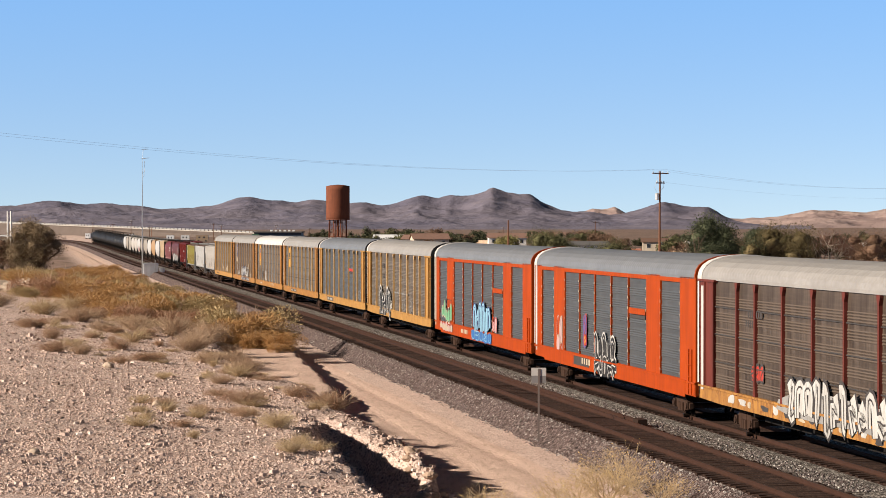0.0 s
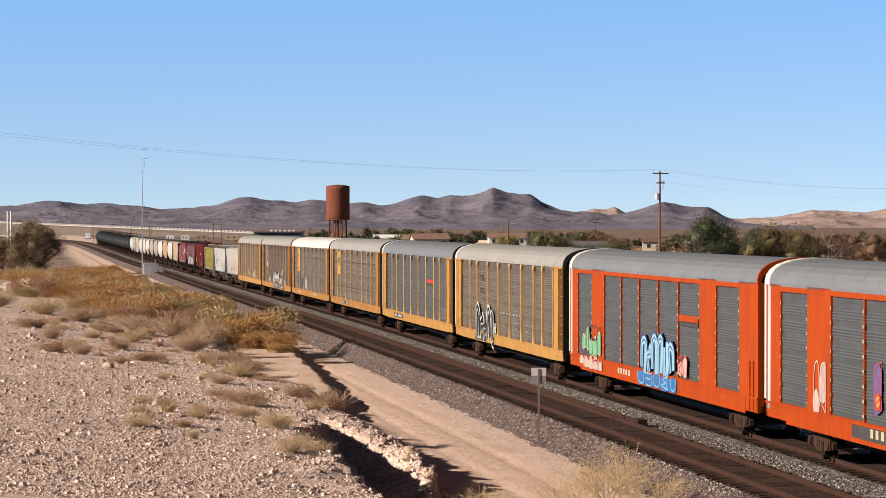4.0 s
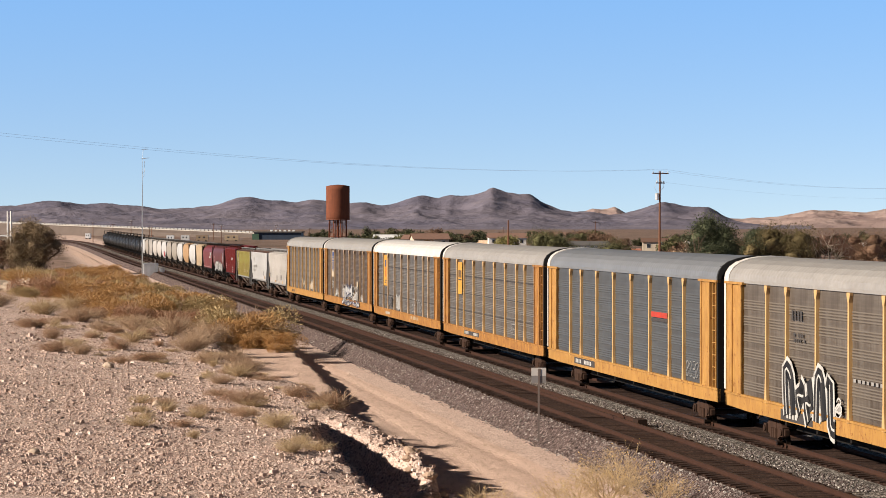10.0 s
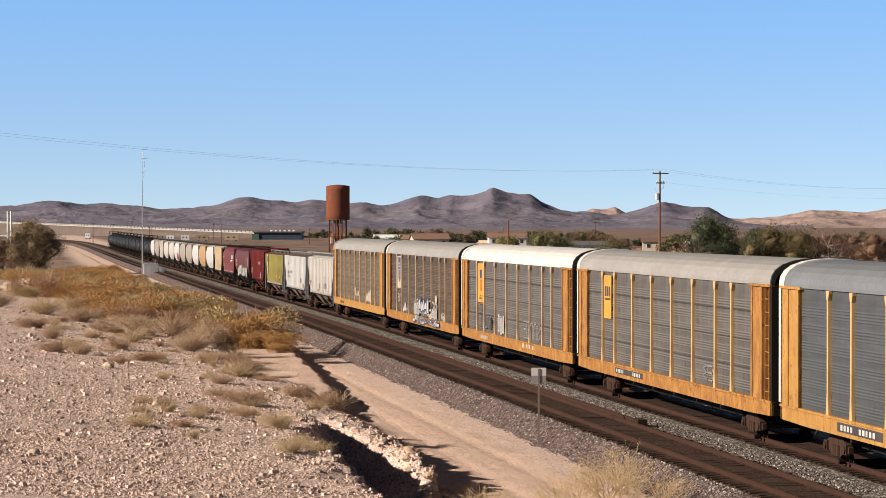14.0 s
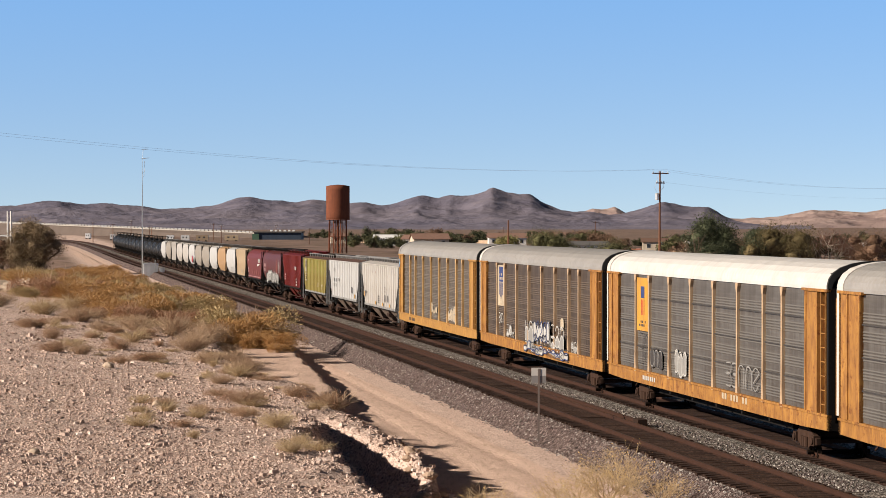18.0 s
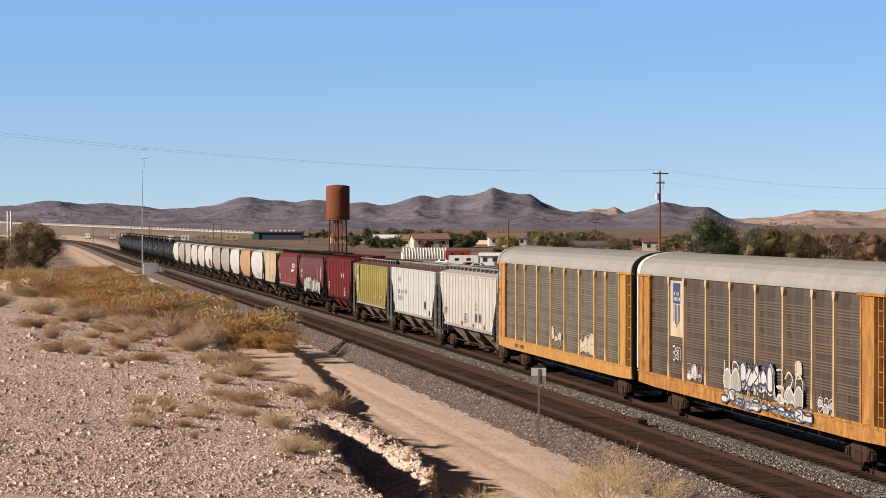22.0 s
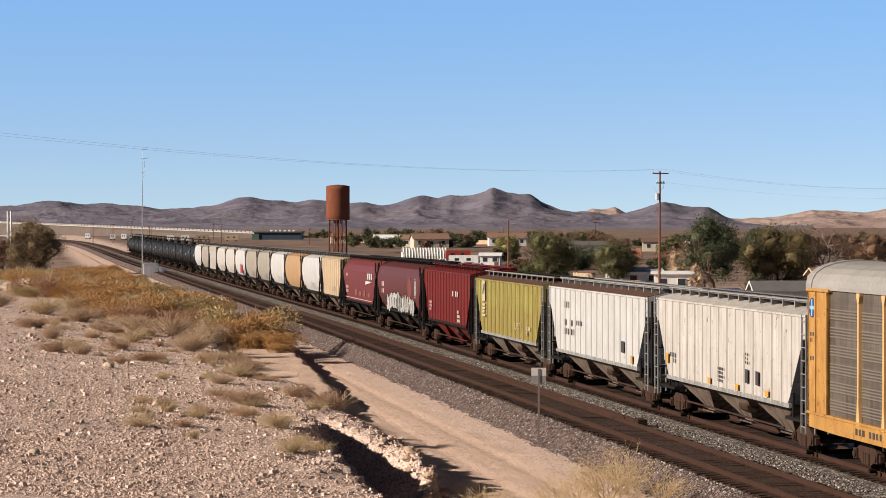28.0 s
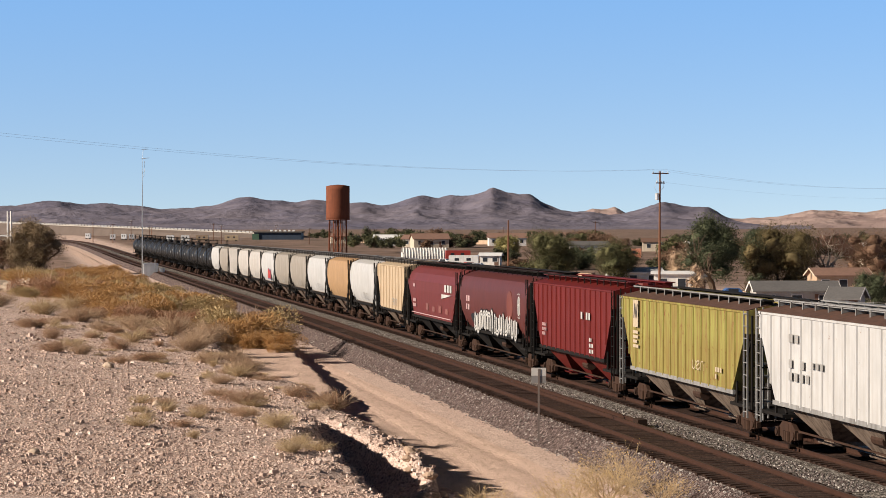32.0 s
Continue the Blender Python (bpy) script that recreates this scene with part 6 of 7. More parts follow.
CLOD = painted("bank_clod", (0.48, 0.35, 0.265), (0.28, 0.19, 0.135), 0.5, 0.97)
ROCK = painted("pale_rock", (0.50, 0.39, 0.30), (0.25, 0.2, 0.15), 0.4, 0.95)
for x, y, size, seed, label in ((-9.4, 56.5, 0.27, 1, "pale rounded rock on gravel"), (-9.0, 77.0, 0.3, 2, "grey stone lying on gravel"), (-9.6, 75.8, 0.2, 3, "dark stone lying on gravel"),
                                (-13.5, 99.0, 0.45, 4, "pale grey stone on gravel"), (-12.6, 68.0, 0.25, 9, "small brown stone on gravel")):
    boulder(x, y, size, seed, label)
# crumbling lumps of hard earth along the cut bank
_r = random.Random(14)
for _k in range(22):
    s = 50.5 + 0.38 * _k
    p = along(s, edge_lat(s) + _r.uniform(-0.25, 0.5))
    boulder(p.x, p.y, _r.uniform(0.2, 0.5), 100 + _k, "broken lump of tan earth on a cut bank", 0.6, 0.4, CLOD)
for x, y, size, seed in ((-34.5, 208.0, 4.2, 5), (-36.8, 205.0, 3.0, 6), (-31.8, 207.0, 2.4, 7)):
    boulder(x, y, size, seed, "weathered pale rock outcrop among bushes", 0.42, 0.3)


# ---- beside the line ----
GALVANISED = painted("galvanised_steel", (0.45, 0.45, 0.45), (0.25, 0.23, 0.21), 0.3, 0.4, 0.6)
SIGN_FACE = plain("sign_back_silver", (0.42, 0.42, 0.42), 0.5, 0.5)
CABINET = painted("cabinet_silver", (0.55, 0.56, 0.57), (0.35, 0.33, 0.3), 0.25, 0.4, 0.5)
CONCRETE = painted("concrete", (0.42, 0.39, 0.35), (0.25, 0.22, 0.19), 0.4, 0.9)
TIMBER = painted("pole_timber", (0.19, 0.085, 0.05), (0.09, 0.05, 0.035), 0.5, 0.9)
RUST = painted("rusted_plate", (0.185, 0.06, 0.032), (0.09, 0.036, 0.024), 0.5, 0.85, rust=0.5)
WIRE = plain("wire_dark", (0.42, 0.44, 0.47), 0.6)


POST_GREY = plain("post_weathered", (0.16, 0.13, 0.12), 0.7)


def line_sign():
    p = along(71.5, 6.45)
    z = p.z - 0.55
    t = thing("line_sign", "grey metal marker sign on a thin post beside the track", "sign", m=pose(p.x, p.y, z, 0, 0, 0))
    part("post", box(B(), -0.035, 0.035, -0.075, -0.048, -0.3, 2.33), POST_GREY, t, "thin brown steel post")
    # one board in two tones: its lit top half is put into the colour
    bm = B()
    box(bm, -0.27, 0.27, -0.045, -0.025, 2.07, 2.36)
    bmesh.ops.bevel(bm, geom=bm.edges[:], offset=0.008, segments=1)
    part("upper_plate", bm, plain("plate_lit_half", (0.50, 0.48, 0.46), 0.6), t, "pale metal plate")
    part("lower_plate", box(B(), -0.265, 0.265, -0.043, -0.025, 1.80, 2.065), plain("plate_unlit_half", (0.21, 0.20, 0.20), 0.6), t, "dull grey metal plate")


line_sign()


def radio_mast():
    x, y = polar(-122.4, 388)
    z = ground_z(x, y)
    t = thing("radio_mast", "slender galvanised radio mast with dipole arms", "antenna mast", m=pose(x, y, z))
    part("mast", tube(B(), [(0, 0, 0), (0, 0, 7), (0, 0, 14.5)], 0.11, 8, 0.06), GALVANISED, t)
    part("top_tube", tube(B(), [(0, 0, 14.5), (0, 0, 18.6)], 0.045, 6, 0.03), GALVANISED, t)
    part("dipole", tube(B(), [(-0.15, 0, 18.6), (1.1, 0, 18.75)], 0.04, 5), GALVANISED, t)
    part("dipole", tube(B(), [(-0.1, 0, 20.1), (0.9, 0, 20.15)], 0.04, 5), GALVANISED, t)
    part("dipole", tube(B(), [(0.05, 0, 18.6), (0.15, 0, 20.15)], 0.03, 5), GALVANISED, t)
    bm = B()
    tube(bm, [(0.0, 0, 16.4), (0.35, 0, 16.6), (0.35, 0, 18.2)], 0.03, 5)
    tube(bm, [(0.0, 0, 15.9), (0.25, 0, 15.8), (0.3, 0, 16.3)], 0.03, 5)
    part("folded_antenna", bm, GALVANISED, t)
    part("base", box(B(), -0.4, 0.4, -0.4, 0.4, -0.2, 0.15), CONCRETE, t)


radio_mast()


def equipment_cabinet(b, d, w, dep, h, label):
    x, y = polar(b, d)
    t = thing("equipment_cabinet", label, "cabinet", "line-side cabinets", pose(x, y, ground_z(x, y), 0, 0, 9.6))
    bm = B()
    box(bm, -w / 2, w / 2, -dep / 2, dep / 2, 0.12, h)
    bmesh.ops.bevel(bm, geom=bm.edges[:], offset=0.02, segments=1)
    part("body", bm, CABINET, t)
    bm = B()
    pts = [(-w / 2 - 0.06, h), (w / 2 + 0.06, h), (0, h + 0.14 * w / 2)]
    sweep(bm, [[(xx, -dep / 2 - 0.06, z) for xx, z in pts], [(xx, dep / 2 + 0.06, z) for xx, z in pts]])
    bmesh.ops.recalc_face_normals(bm, faces=bm.faces)
    part("roof", bm, CABINET, t)
    part("door", box(B(), -w * 0.22, w * 0.22, -dep / 2 - 0.03, -dep / 2, 0.25, h - 0.12), CABINET, t)
    part("plinth", box(B(), -w / 2 - 0.05, w / 2 + 0.05, -dep / 2 - 0.05, dep / 2 + 0.05, -0.2, 0.12), CONCRETE, t)


equipment_cabinet(-119.0, 386, 2.3, 1.8, 2.1, "silver metal signal cabinet house beside the track")
equipment_cabinet(-114.4, 382, 0.75, 0.7, 1.5, "small silver metal cabinet beside the track")
xm, ym = polar(-117.2, 383)
part("vent_pipe", tube(B(), [(xm, ym, ground_z(xm, ym) - 0.1), (xm, ym, ground_z(xm, ym) + 2.7)], 0.06, 6), GALVANISED)
tagged(bpy.data.objects["vent_pipe"], "thin white metal vent pipe beside a cabinet", "pipe")


def water_tower():
    x, y = polar(-42.8, 683)
    t = thing("water_tower", "rust-brown steel water tank on a lattice stand", "water tower", m=pose(x, y, ground_z(x, y)))
    z0, z1, r = 9.7, 18.6, 3.28
    bm = B()
    prof = [(0.02, z0 - 0.15), (r * 0.98, z0 - 0.1)]
    for k in range(9):
        prof.append((r, z0 + (z1 - z0) * k / 8))
    prof += [(r * 0.6, z1 + 0.28), (0.02, z1 + 0.45)]
    smooth(part("tank", lathe(bm, prof, 40), RUST, t))
    part("balcony", lathe(B(), [(r * 0.6, z0 - 0.45), (r + 0.05, z0 - 0.45), (r + 0.05, z0 - 0.1), (r * 0.6, z0 - 0.1)], 32), RUST, t)
    legs = [(2.5 * math.cos(radians(a)), 2.5 * math.sin(radians(a))) for a in (20, 65, 110, 155, 200, 245, 290, 335)]
    for px, py in legs:
        part("leg", tube(B(), [(px * 1.06, py * 1.06, -0.2), (px, py, z0 - 0.4)], 0.15, 6), RUST, t)
    for k in range(8):
        a, b = legs[k], legs[(k + 1) % 8]
        for lo, hi in ((0.3, 4.6), (4.6, 9.1)):
            bm = tube(B(), [(*a, lo), (*b, hi)], 0.05, 4)
            tube(bm, [(*b, lo), (*a, hi)], 0.05, 4)
            tube(bm, [(*a, hi), (*b, hi)], 0.06, 4)
            part("brace", bm, RUST, t)
    part("riser_pipe", tube(B(), [(0, 0, -0.2), (0, 0, z0)], 0.38, 12), RUST, t)


water_tower()


def utility_pole(b, d, height, arms, label, r=0.17, transformer=False, lean=0.0):
    x, y = polar(b, d)
    t = thing("utility_pole", label, "utility pole", "utility poles", pose(x, y, ground_z(x, y), 0, lean, 25))
    part("pole", tube(B(), [(0, 0, -0.3), (0, 0, height * 0.5), (0, 0, height)], r, 8, r * 0.62), TIMBER, t)
    for z, w in arms:
        arm = part("crossarm", box(B(), -w / 2, w / 2, -0.2, -0.08, z - 0.06, z + 0.08), TIMBER, t)
        for k in range(4):
            xx = -w / 2 + 0.12 + (w - 0.24) * k / 3
            part("insulator", lathe(B(), [(0.02, z + 0.08), (0.05, z + 0.09), (0.07, z + 0.2), (0.03, z + 0.28)], 8, 'z', (xx, -0.14, 0)), CABINET, arm)
    if transformer:
        tr = part("transformer", lathe(B(), [(0.02, 0), (0.24, 0), (0.25, 0.05), (0.25, 0.85), (0.2, 0.92), (0.02, 0.94)], 14, 'z', (-0.5, -0.1, height - 3.9)), CABINET, t, "grey transformer can")
        part("bracket", box(B(), -0.4, 0.0, -0.14, -0.06, height - 3.5, height - 3.4), TIMBER, t)
        bm = B()
        tube(bm, [(-0.5, -0.1, height - 2.9), (-0.9, -0.1, height - 2.2), (-0.2, -0.1, height - 0.2)], 0.02, 4)
        tube(bm, [(-0.3, -0.1, height - 3.0), (0.5, -0.1, height - 2.2), (0.45, -0.1, height - 1.3)], 0.02, 4)
        part("jumper_wire", bm, WIRE, t)
    return t


utility_pole(88.1, 333, 16.9, [(16.6, 2.5), (15.3, 1.3)], "tall brown timber utility pole with crossarms and transformer", 0.19, True, 0.3)
utility_pole(26.6, 436, 10.6, [], "plain weathered timber pole", 0.22)
for b, d, h in ((-142.5, 900, 8.2), (-134.4, 950, 7.6), (-127.0, 1000, 9.0), (-118.6, 850, 6.6), (-119.6, 840, 6.6), (-90.3, 900, 7.0), (-54.5, 900, 6.0), (24.5, 900, 6.5), (62.0, 800, 8.5), (106.0, 620, 6.5), (-93.5, 1100, 7.5), (-68.0, 1200, 7.0)):
    utility_pole(b, d, h, [(h - 0.4, 2.0)] if d < 1000 else [(h - 0.4, 1.8), (h - 1.2, 1.8)], "distant timber utility pole with a crossarm", 0.16)


def span(a, b, sag, r, label):
    a, b = Vector(a), Vector(b)
    pts = []
    for k in range(41):
        u = k / 40
        p = a.lerp(b, u)
        p.z -= sag * 4 * u * (1 - u)
        pts.append(p)
    ob = part("power_line", tube(B(), pts, r, 4), WIRE)
    tagged(ob, label, "cable", "overhead wires")


px_, py_ = polar(88.1, 333)
for k, off in enumerate((-1.1, 1.1)):
    span((px_ + off * 0.9, py_ + off * 0.4, 14.35), (-47 + off * 0.9, 155 + off * 0.4, 14.9 + 0.02 * k), 1.7, 0.006, "thin overhead power line in the sky")
    span((px_ + off * 0.9, py_ + off * 0.4, 14.35), (98 + off * 0.9, 490 + off * 0.4, 14.3), 1.2, 0.007, "thin overhead power line in the sky")
span((px_, py_, 12.7), (98, 490, 12.2), 1.0, 0.005, "thin overhead power line in the sky")


# ---- the settlement beyond the train ----
WALL = {"white": painted("wall_white", (0.68, 0.66, 0.63), (0.4, 0.35, 0.3), 0.2), "tan": painted("wall_tan", (0.46, 0.33, 0.23), (0.3, 0.2, 0.14), 0.25), "grey": painted("wall_grey", (0.33, 0.32, 0.31), (0.2, 0.18, 0.17), 0.3),
        "cream": painted("wall_cream", (0.55, 0.47, 0.37), (0.35, 0.28, 0.2), 0.25), "blue": painted("wall_dark_blue", (0.035, 0.05, 0.075), (0.03, 0.03, 0.035), 0.3)}
ROOFS = {"grey": painted("roof_grey", (0.135, 0.13, 0.13), (0.08, 0.075, 0.07), 0.4, 0.9), "tile": painted("roof_tile", (0.25, 0.15, 0.115), (0.16, 0.1, 0.08), 0.4, 0.9), "white": painted("roof_pale", (0.7, 0.7, 0.7), (0.45, 0.42, 0.4), 0.2),
         "brown": painted("roof_brown", (0.17, 0.10, 0.075), (0.1, 0.07, 0.05), 0.4, 0.9)}
GLASS = plain("window_glass", (0.03, 0.035, 0.045), 0.08)


def house(b, d, length, depth, eave, rise, wall, roof, label, turn=0.0, windows=3, fascia=None, name="house"):
    """A gabled house: walls, two roof slopes with overhang, windows with frames, a door."""
    x, y = polar(b, d)
    t = thing(name, label, "house", "houses of the settlement", pose(x, y, ground_z(x, y) - 0.05, 0, 0, turn))
    L, D = length / 2, depth / 2
    bm = B()
    box(bm, -L, L, -D, D, 0, eave)
    for sx in (-L + 0.002, L - 0.002):
        vs = [bm.verts.new((sx, -D, eave)), bm.verts.new((sx, D, eave)), bm.verts.new((sx, 0, eave + rise))]
        bm.faces.new(vs if sx > 0 else vs[::-1])
    part("wall", bm, WALL[wall], t)
    o = 0.45
    for sgn in (-1, 1):
        bm = B()
        k = rise / D
        pts = [(sgn * (D + o), eave - k * o), (0, eave + rise), (0, eave + rise + 0.14), (sgn * (D + o), eave - k * o + 0.14)]
        sweep(bm, [[(-L - o, yy, z) for yy, z in pts], [(L + o, yy, z) for yy, z in pts]])
        bmesh.ops.recalc_face_normals(bm, faces=bm.faces)
        part("roof", bm, ROOFS[roof], t)
    if fascia:
        for sx in (-L - o - 0.03, L + o):
            bm = B()
            for sgn in (-1, 1):
                pts = [(sgn * (D + o), eave - rise / D * o - 0.08), (0, eave + rise - 0.08), (0, eave + rise + 0.16), (sgn * (D + o), eave - rise / D * o + 0.16)]
                sweep(bm, [[(sx, yy, z) for yy, z in pts], [(sx + 0.03, yy, z) for yy, z in pts]])
            bmesh.ops.recalc_face_normals(bm, faces=bm.faces)
            part("fascia_board", bm, WALL[fascia], t, "white fascia board")
    for k in range(windows):
        xx = -L + length * (k + 0.5) / windows
        fr = part("window_frame", box(B(), xx - 0.62, xx + 0.62, -D - 0.05, -D, eave * 0.35, eave * 0.8), WALL["white"], t)
        part("pane", box(B(), xx - 0.54, xx + 0.54, -D - 0.06, -D - 0.045, eave * 0.38, eave * 0.77), GLASS, fr)
    part("door", box(B(), -L + length * 0.72, -L + length * 0.72 + 0.95, -D - 0.04, -D, 0.05, 2.05), ROOFS["brown"], t)
    return t


house(142.8, 272, 9.0, 3.8, 2.5, 0.85, "grey", "grey", "long low house with a grey shingle roof and white fascia", 3, 3, "white")
house(164.5, 262, 3.0, 5.0, 2.0, 1.0, "grey", "grey", "small annex with a grey roof", -20, 1, "white")
house(161.0, 340, 7.5, 4.6, 2.8, 0.85, "tan", "tile", "house with a low orange tile roof", 8, 3, "cream")
house(93.5, 345, 5.2, 3.0, 2.9, 0.25, "white", "white", "white mobile home with a dark window", -6, 2)
house(101.5, 350, 2.6, 3.0, 2.4, 0.3, "white", "grey", "small white garden shed", 10, 1)
house(80.5, 390, 6.0, 4.0, 2.2, 0.6, "white", "white", "low white yard outbuilding", 5, 2)
house(70.5, 395, 3.2, 3.0, 2.2, 0.5, "white", "grey", "small white shed behind a tree", 0, 1)
house(-5.5, 800, 11.5, 8.0, 3.0, 1.6, "cream", "tile", "tan house with a pitched roof", 10, 3)
house(-20.5, 880, 13.0, 7.0, 2.6, 1.2, "white", "white", "long white-roofed house on the plain", -5, 4)
house(-41.5, 950, 8.0, 7.0, 2.6, 1.2, "cream", "tile", "small distant tan house with tile roof", 5, 2)
house(-11.5, 830, 7.0, 7.0, 2.8, 1.3, "cream", "tile", "small tan house with a pitched roof", -15, 2)
house(59.0, 640, 10.0, 7.0, 2.7, 0.9, "white", "grey", "low white house with a flat grey roof", 5, 3)
house(89.0, 700, 11.0, 7.0, 2.8, 0.9, "cream", "brown", "low cream house behind a wall", -4, 3)
house(103.0, 640, 5.0, 6.0, 2.6, 1.0, "white", "white", "small white house in the distance", 12, 2)
house(181.5, 520, 12.0, 8.0, 4.2, 1.4, "cream", "white", "cream house with a pale roof behind trees", 10, 2)
house(19.5, 560, 4.5, 3.5, 2.3, 0.5, "white", "white", "low white trailer home in a yard", -8, 2)
house(26.0, 860, 13.0, 8.0, 3.0, 1.4, "white", "tile", "long distant house with tile roof", 3, 4)
house(43.0, 900, 12.0, 8.0, 3.0, 1.4, "cream", "tile", "distant tan house with tile roof", -6, 3)
house(-177.5, 900, 9.0, 8.0, 4.0, 0.4, "cream", "white", "yellowish low building by the horizon", 0, 2)


def quonset():
    x, y = polar(-7.6, 610)
    t = thing("greenhouse", "long white ribbed arched greenhouse", "greenhouse", m=pose(x, y, ground_z(x, y), 0, 0, 6))
    n = 16
    for k in range(n):
        a, b = -5.6 + 11.2 * k / n, -5.6 + 11.2 * (k + 1) / n
        arch = [(2.6 * math.cos(math.pi * i / 12), 2.7 * math.sin(math.pi * i / 12)) for i in range(13)]
        bm = B()
        sweep(bm, [[(a + 0.12, yy, z) for yy, z in arch], [((a + b) / 2 + 0.05, yy * 1.05, z * 1.05) for yy, z in arch], [(b, yy, z) for yy, z in arch]], close=False, caps=False)
        bmesh.ops.recalc_face_normals(bm, faces=bm.faces)
        part("panel", bm, WALL["white"], t)
        bm = B()
        tube(bm, [(a + 0.06, yy * 0.99, z * 0.99 + 0.01) for yy, z in arch], 0.09, 4)
        part("rib", bm, WALL["grey"], t)
    part("end_wall", box(B(), -5.6, -5.5, -2.4, 2.4, 0, 1.6), WALL["white"], t)


quonset()


def depot():
    x, y = polar(-66.8, 1150)
    t = thing("depot_building", "long dark blue shed with a flat overhanging roof", "building", m=pose(x, y, ground_z(x, y), 0, 0, -4))
    part("wall", box(B(), -11, 11, -5, 5, 0, 3.4), WALL["blue"], t)
    part("roof", box(B(), -12, 11.6, -6, 6, 3.4, 3.9), plain("depot_roof", (0.10, 0.09, 0.085), 0.8), t)
    part("green_end", box(B(), -11.8, -8.6, -5.6, -5.02, 0, 2.8), painted("green_panel", (0.05, 0.11, 0.075)), t)
    for k in range(6):
        part("roof_unit", box(B(), -4 + 2.1 * k, -3 + 2.1 * k, -1, 1, 3.9, 4.6), WALL["white"], t)


depot()


def freeway():
    """A raised road on a long embankment with a pale parapet and posts."""
    x0, y0, x1, y1 = -330.0, 1750.0, -88.0, 1330.0
    t = thing("highway", "long raised highway with pale guard rails", "road", kind="structure")
    d = Vector((x1 - x0, y1 - y0, 0))
    n = Vector((-d.y, d.x, 0)).normalized()
    ends = [(Vector((x0, y0, 0)), 8.2), (Vector((x1, y1, 0)), 1.4)]
    bm = B()
    sweep(bm, [[p + n * 22 + Vector((0, 0, -1.2)), p + n * 8 + Vector((0, 0, z)), p - n * 8 + Vector((0, 0, z)), p - n * 12 + Vector((0, 0, -1.2))] for p, z in ends])
    bmesh.ops.recalc_face_normals(bm, faces=bm.faces)
    part("embankment", bm, plain("scrub_dirt", (0.115, 0.09, 0.078), 0.95, 0, 0.3, 0.1), t)
    for off in (-8.2, 8.2):
        bm = B()
        sweep(bm, [[p + n * (off - 0.3) + Vector((0, 0, z - 0.7)), p + n * (off + 0.3) + Vector((0, 0, z - 0.7)), p + n * (off + 0.3) + Vector((0, 0, z + 0.1)), p + n * (off - 0.3) + Vector((0, 0, z + 0.1))] for p, z in ends])
        bmesh.ops.recalc_face_normals(bm, faces=bm.faces)
        part("parapet", bm, CONCRETE, t)
    post = mesh_of(box(B(), -0.8, 0.8, -0.35, 0.35, 0.1, 0.95), "rail_post")
    for k in range(90):
        u = (k + 0.5) / 90
        p = ends[0][0].lerp(ends[1][0], u)
        z = ends[0][1] + (ends[1][1] - ends[0][1]) * u
        q = p - n * 8.2
        piece("rail_post", post, WALL["white"], t, m=pose(q.x, q.y, z))


freeway()


def fence(b0, d0, b1, d1, h, n, mat, label):
    (xa, ya), (xb, yb) = polar(b0, d0), polar(b1, d1)
    a, b = Vector((xa, ya, 0)), Vector((xb, yb, 0))
    t = thing("fence", label, "fence", "fences")
    ang = math.degrees(math.atan2(yb - ya, xb - xa))
    w = (b - a).length / n
    me = mesh_of(box(B(), 0.02, w - 0.03, -0.03, 0.03, 0.05, h), "board")
    for k in range(n):
        p = a.lerp(b, k / n)
        piece("board", me, mat, t, m=pose(p.x, p.y, ground_z(p.x, p.y) + random.Random(k).uniform(-0.05, 0.05), 0, 0, ang))


ORANGE_WOOD = painted("fence_orange_wood", (0.42, 0.17, 0.06), (0.2, 0.09, 0.04), 0.4, 0.9)
fence(66, 372, 80.5, 366, 1.5, 26, ORANGE_WOOD, "weathered orange-brown board fence")
fence(53, 430, 62, 425, 1.4, 16, WALL["tan"], "tan board fence behind trees")
fence(-46, 985, 22, 905, 1.6, 40, WALL["tan"], "long tan block wall in the distance")
fence(112, 330, 126, 318, 1.0, 18, WALL["tan"], "low reddish-tan garden wall")


def wire_fence():
    t = thing("wire_fence", "thin grey chain-link fence on steel posts", "fence", "fences")
    pts = [polar(118 + 5.2 * k, 268 - 1.2 * k) for k in range(14)]
    post = mesh_of(tube(B(), [(0, 0, -0.1), (0, 0, 1.7)], 0.035, 6), "post")
    for x, y in pts:
        piece("post", post, GALVANISED, t, m=pose(x, y, ground_z(x, y)))
    for z in (0.6, 1.1, 1.65):
        part("wire", tube(B(), [(x, y, ground_z(x, y) + z) for x, y in pts], 0.014, 4), GALVANISED, t)


wire_fence()


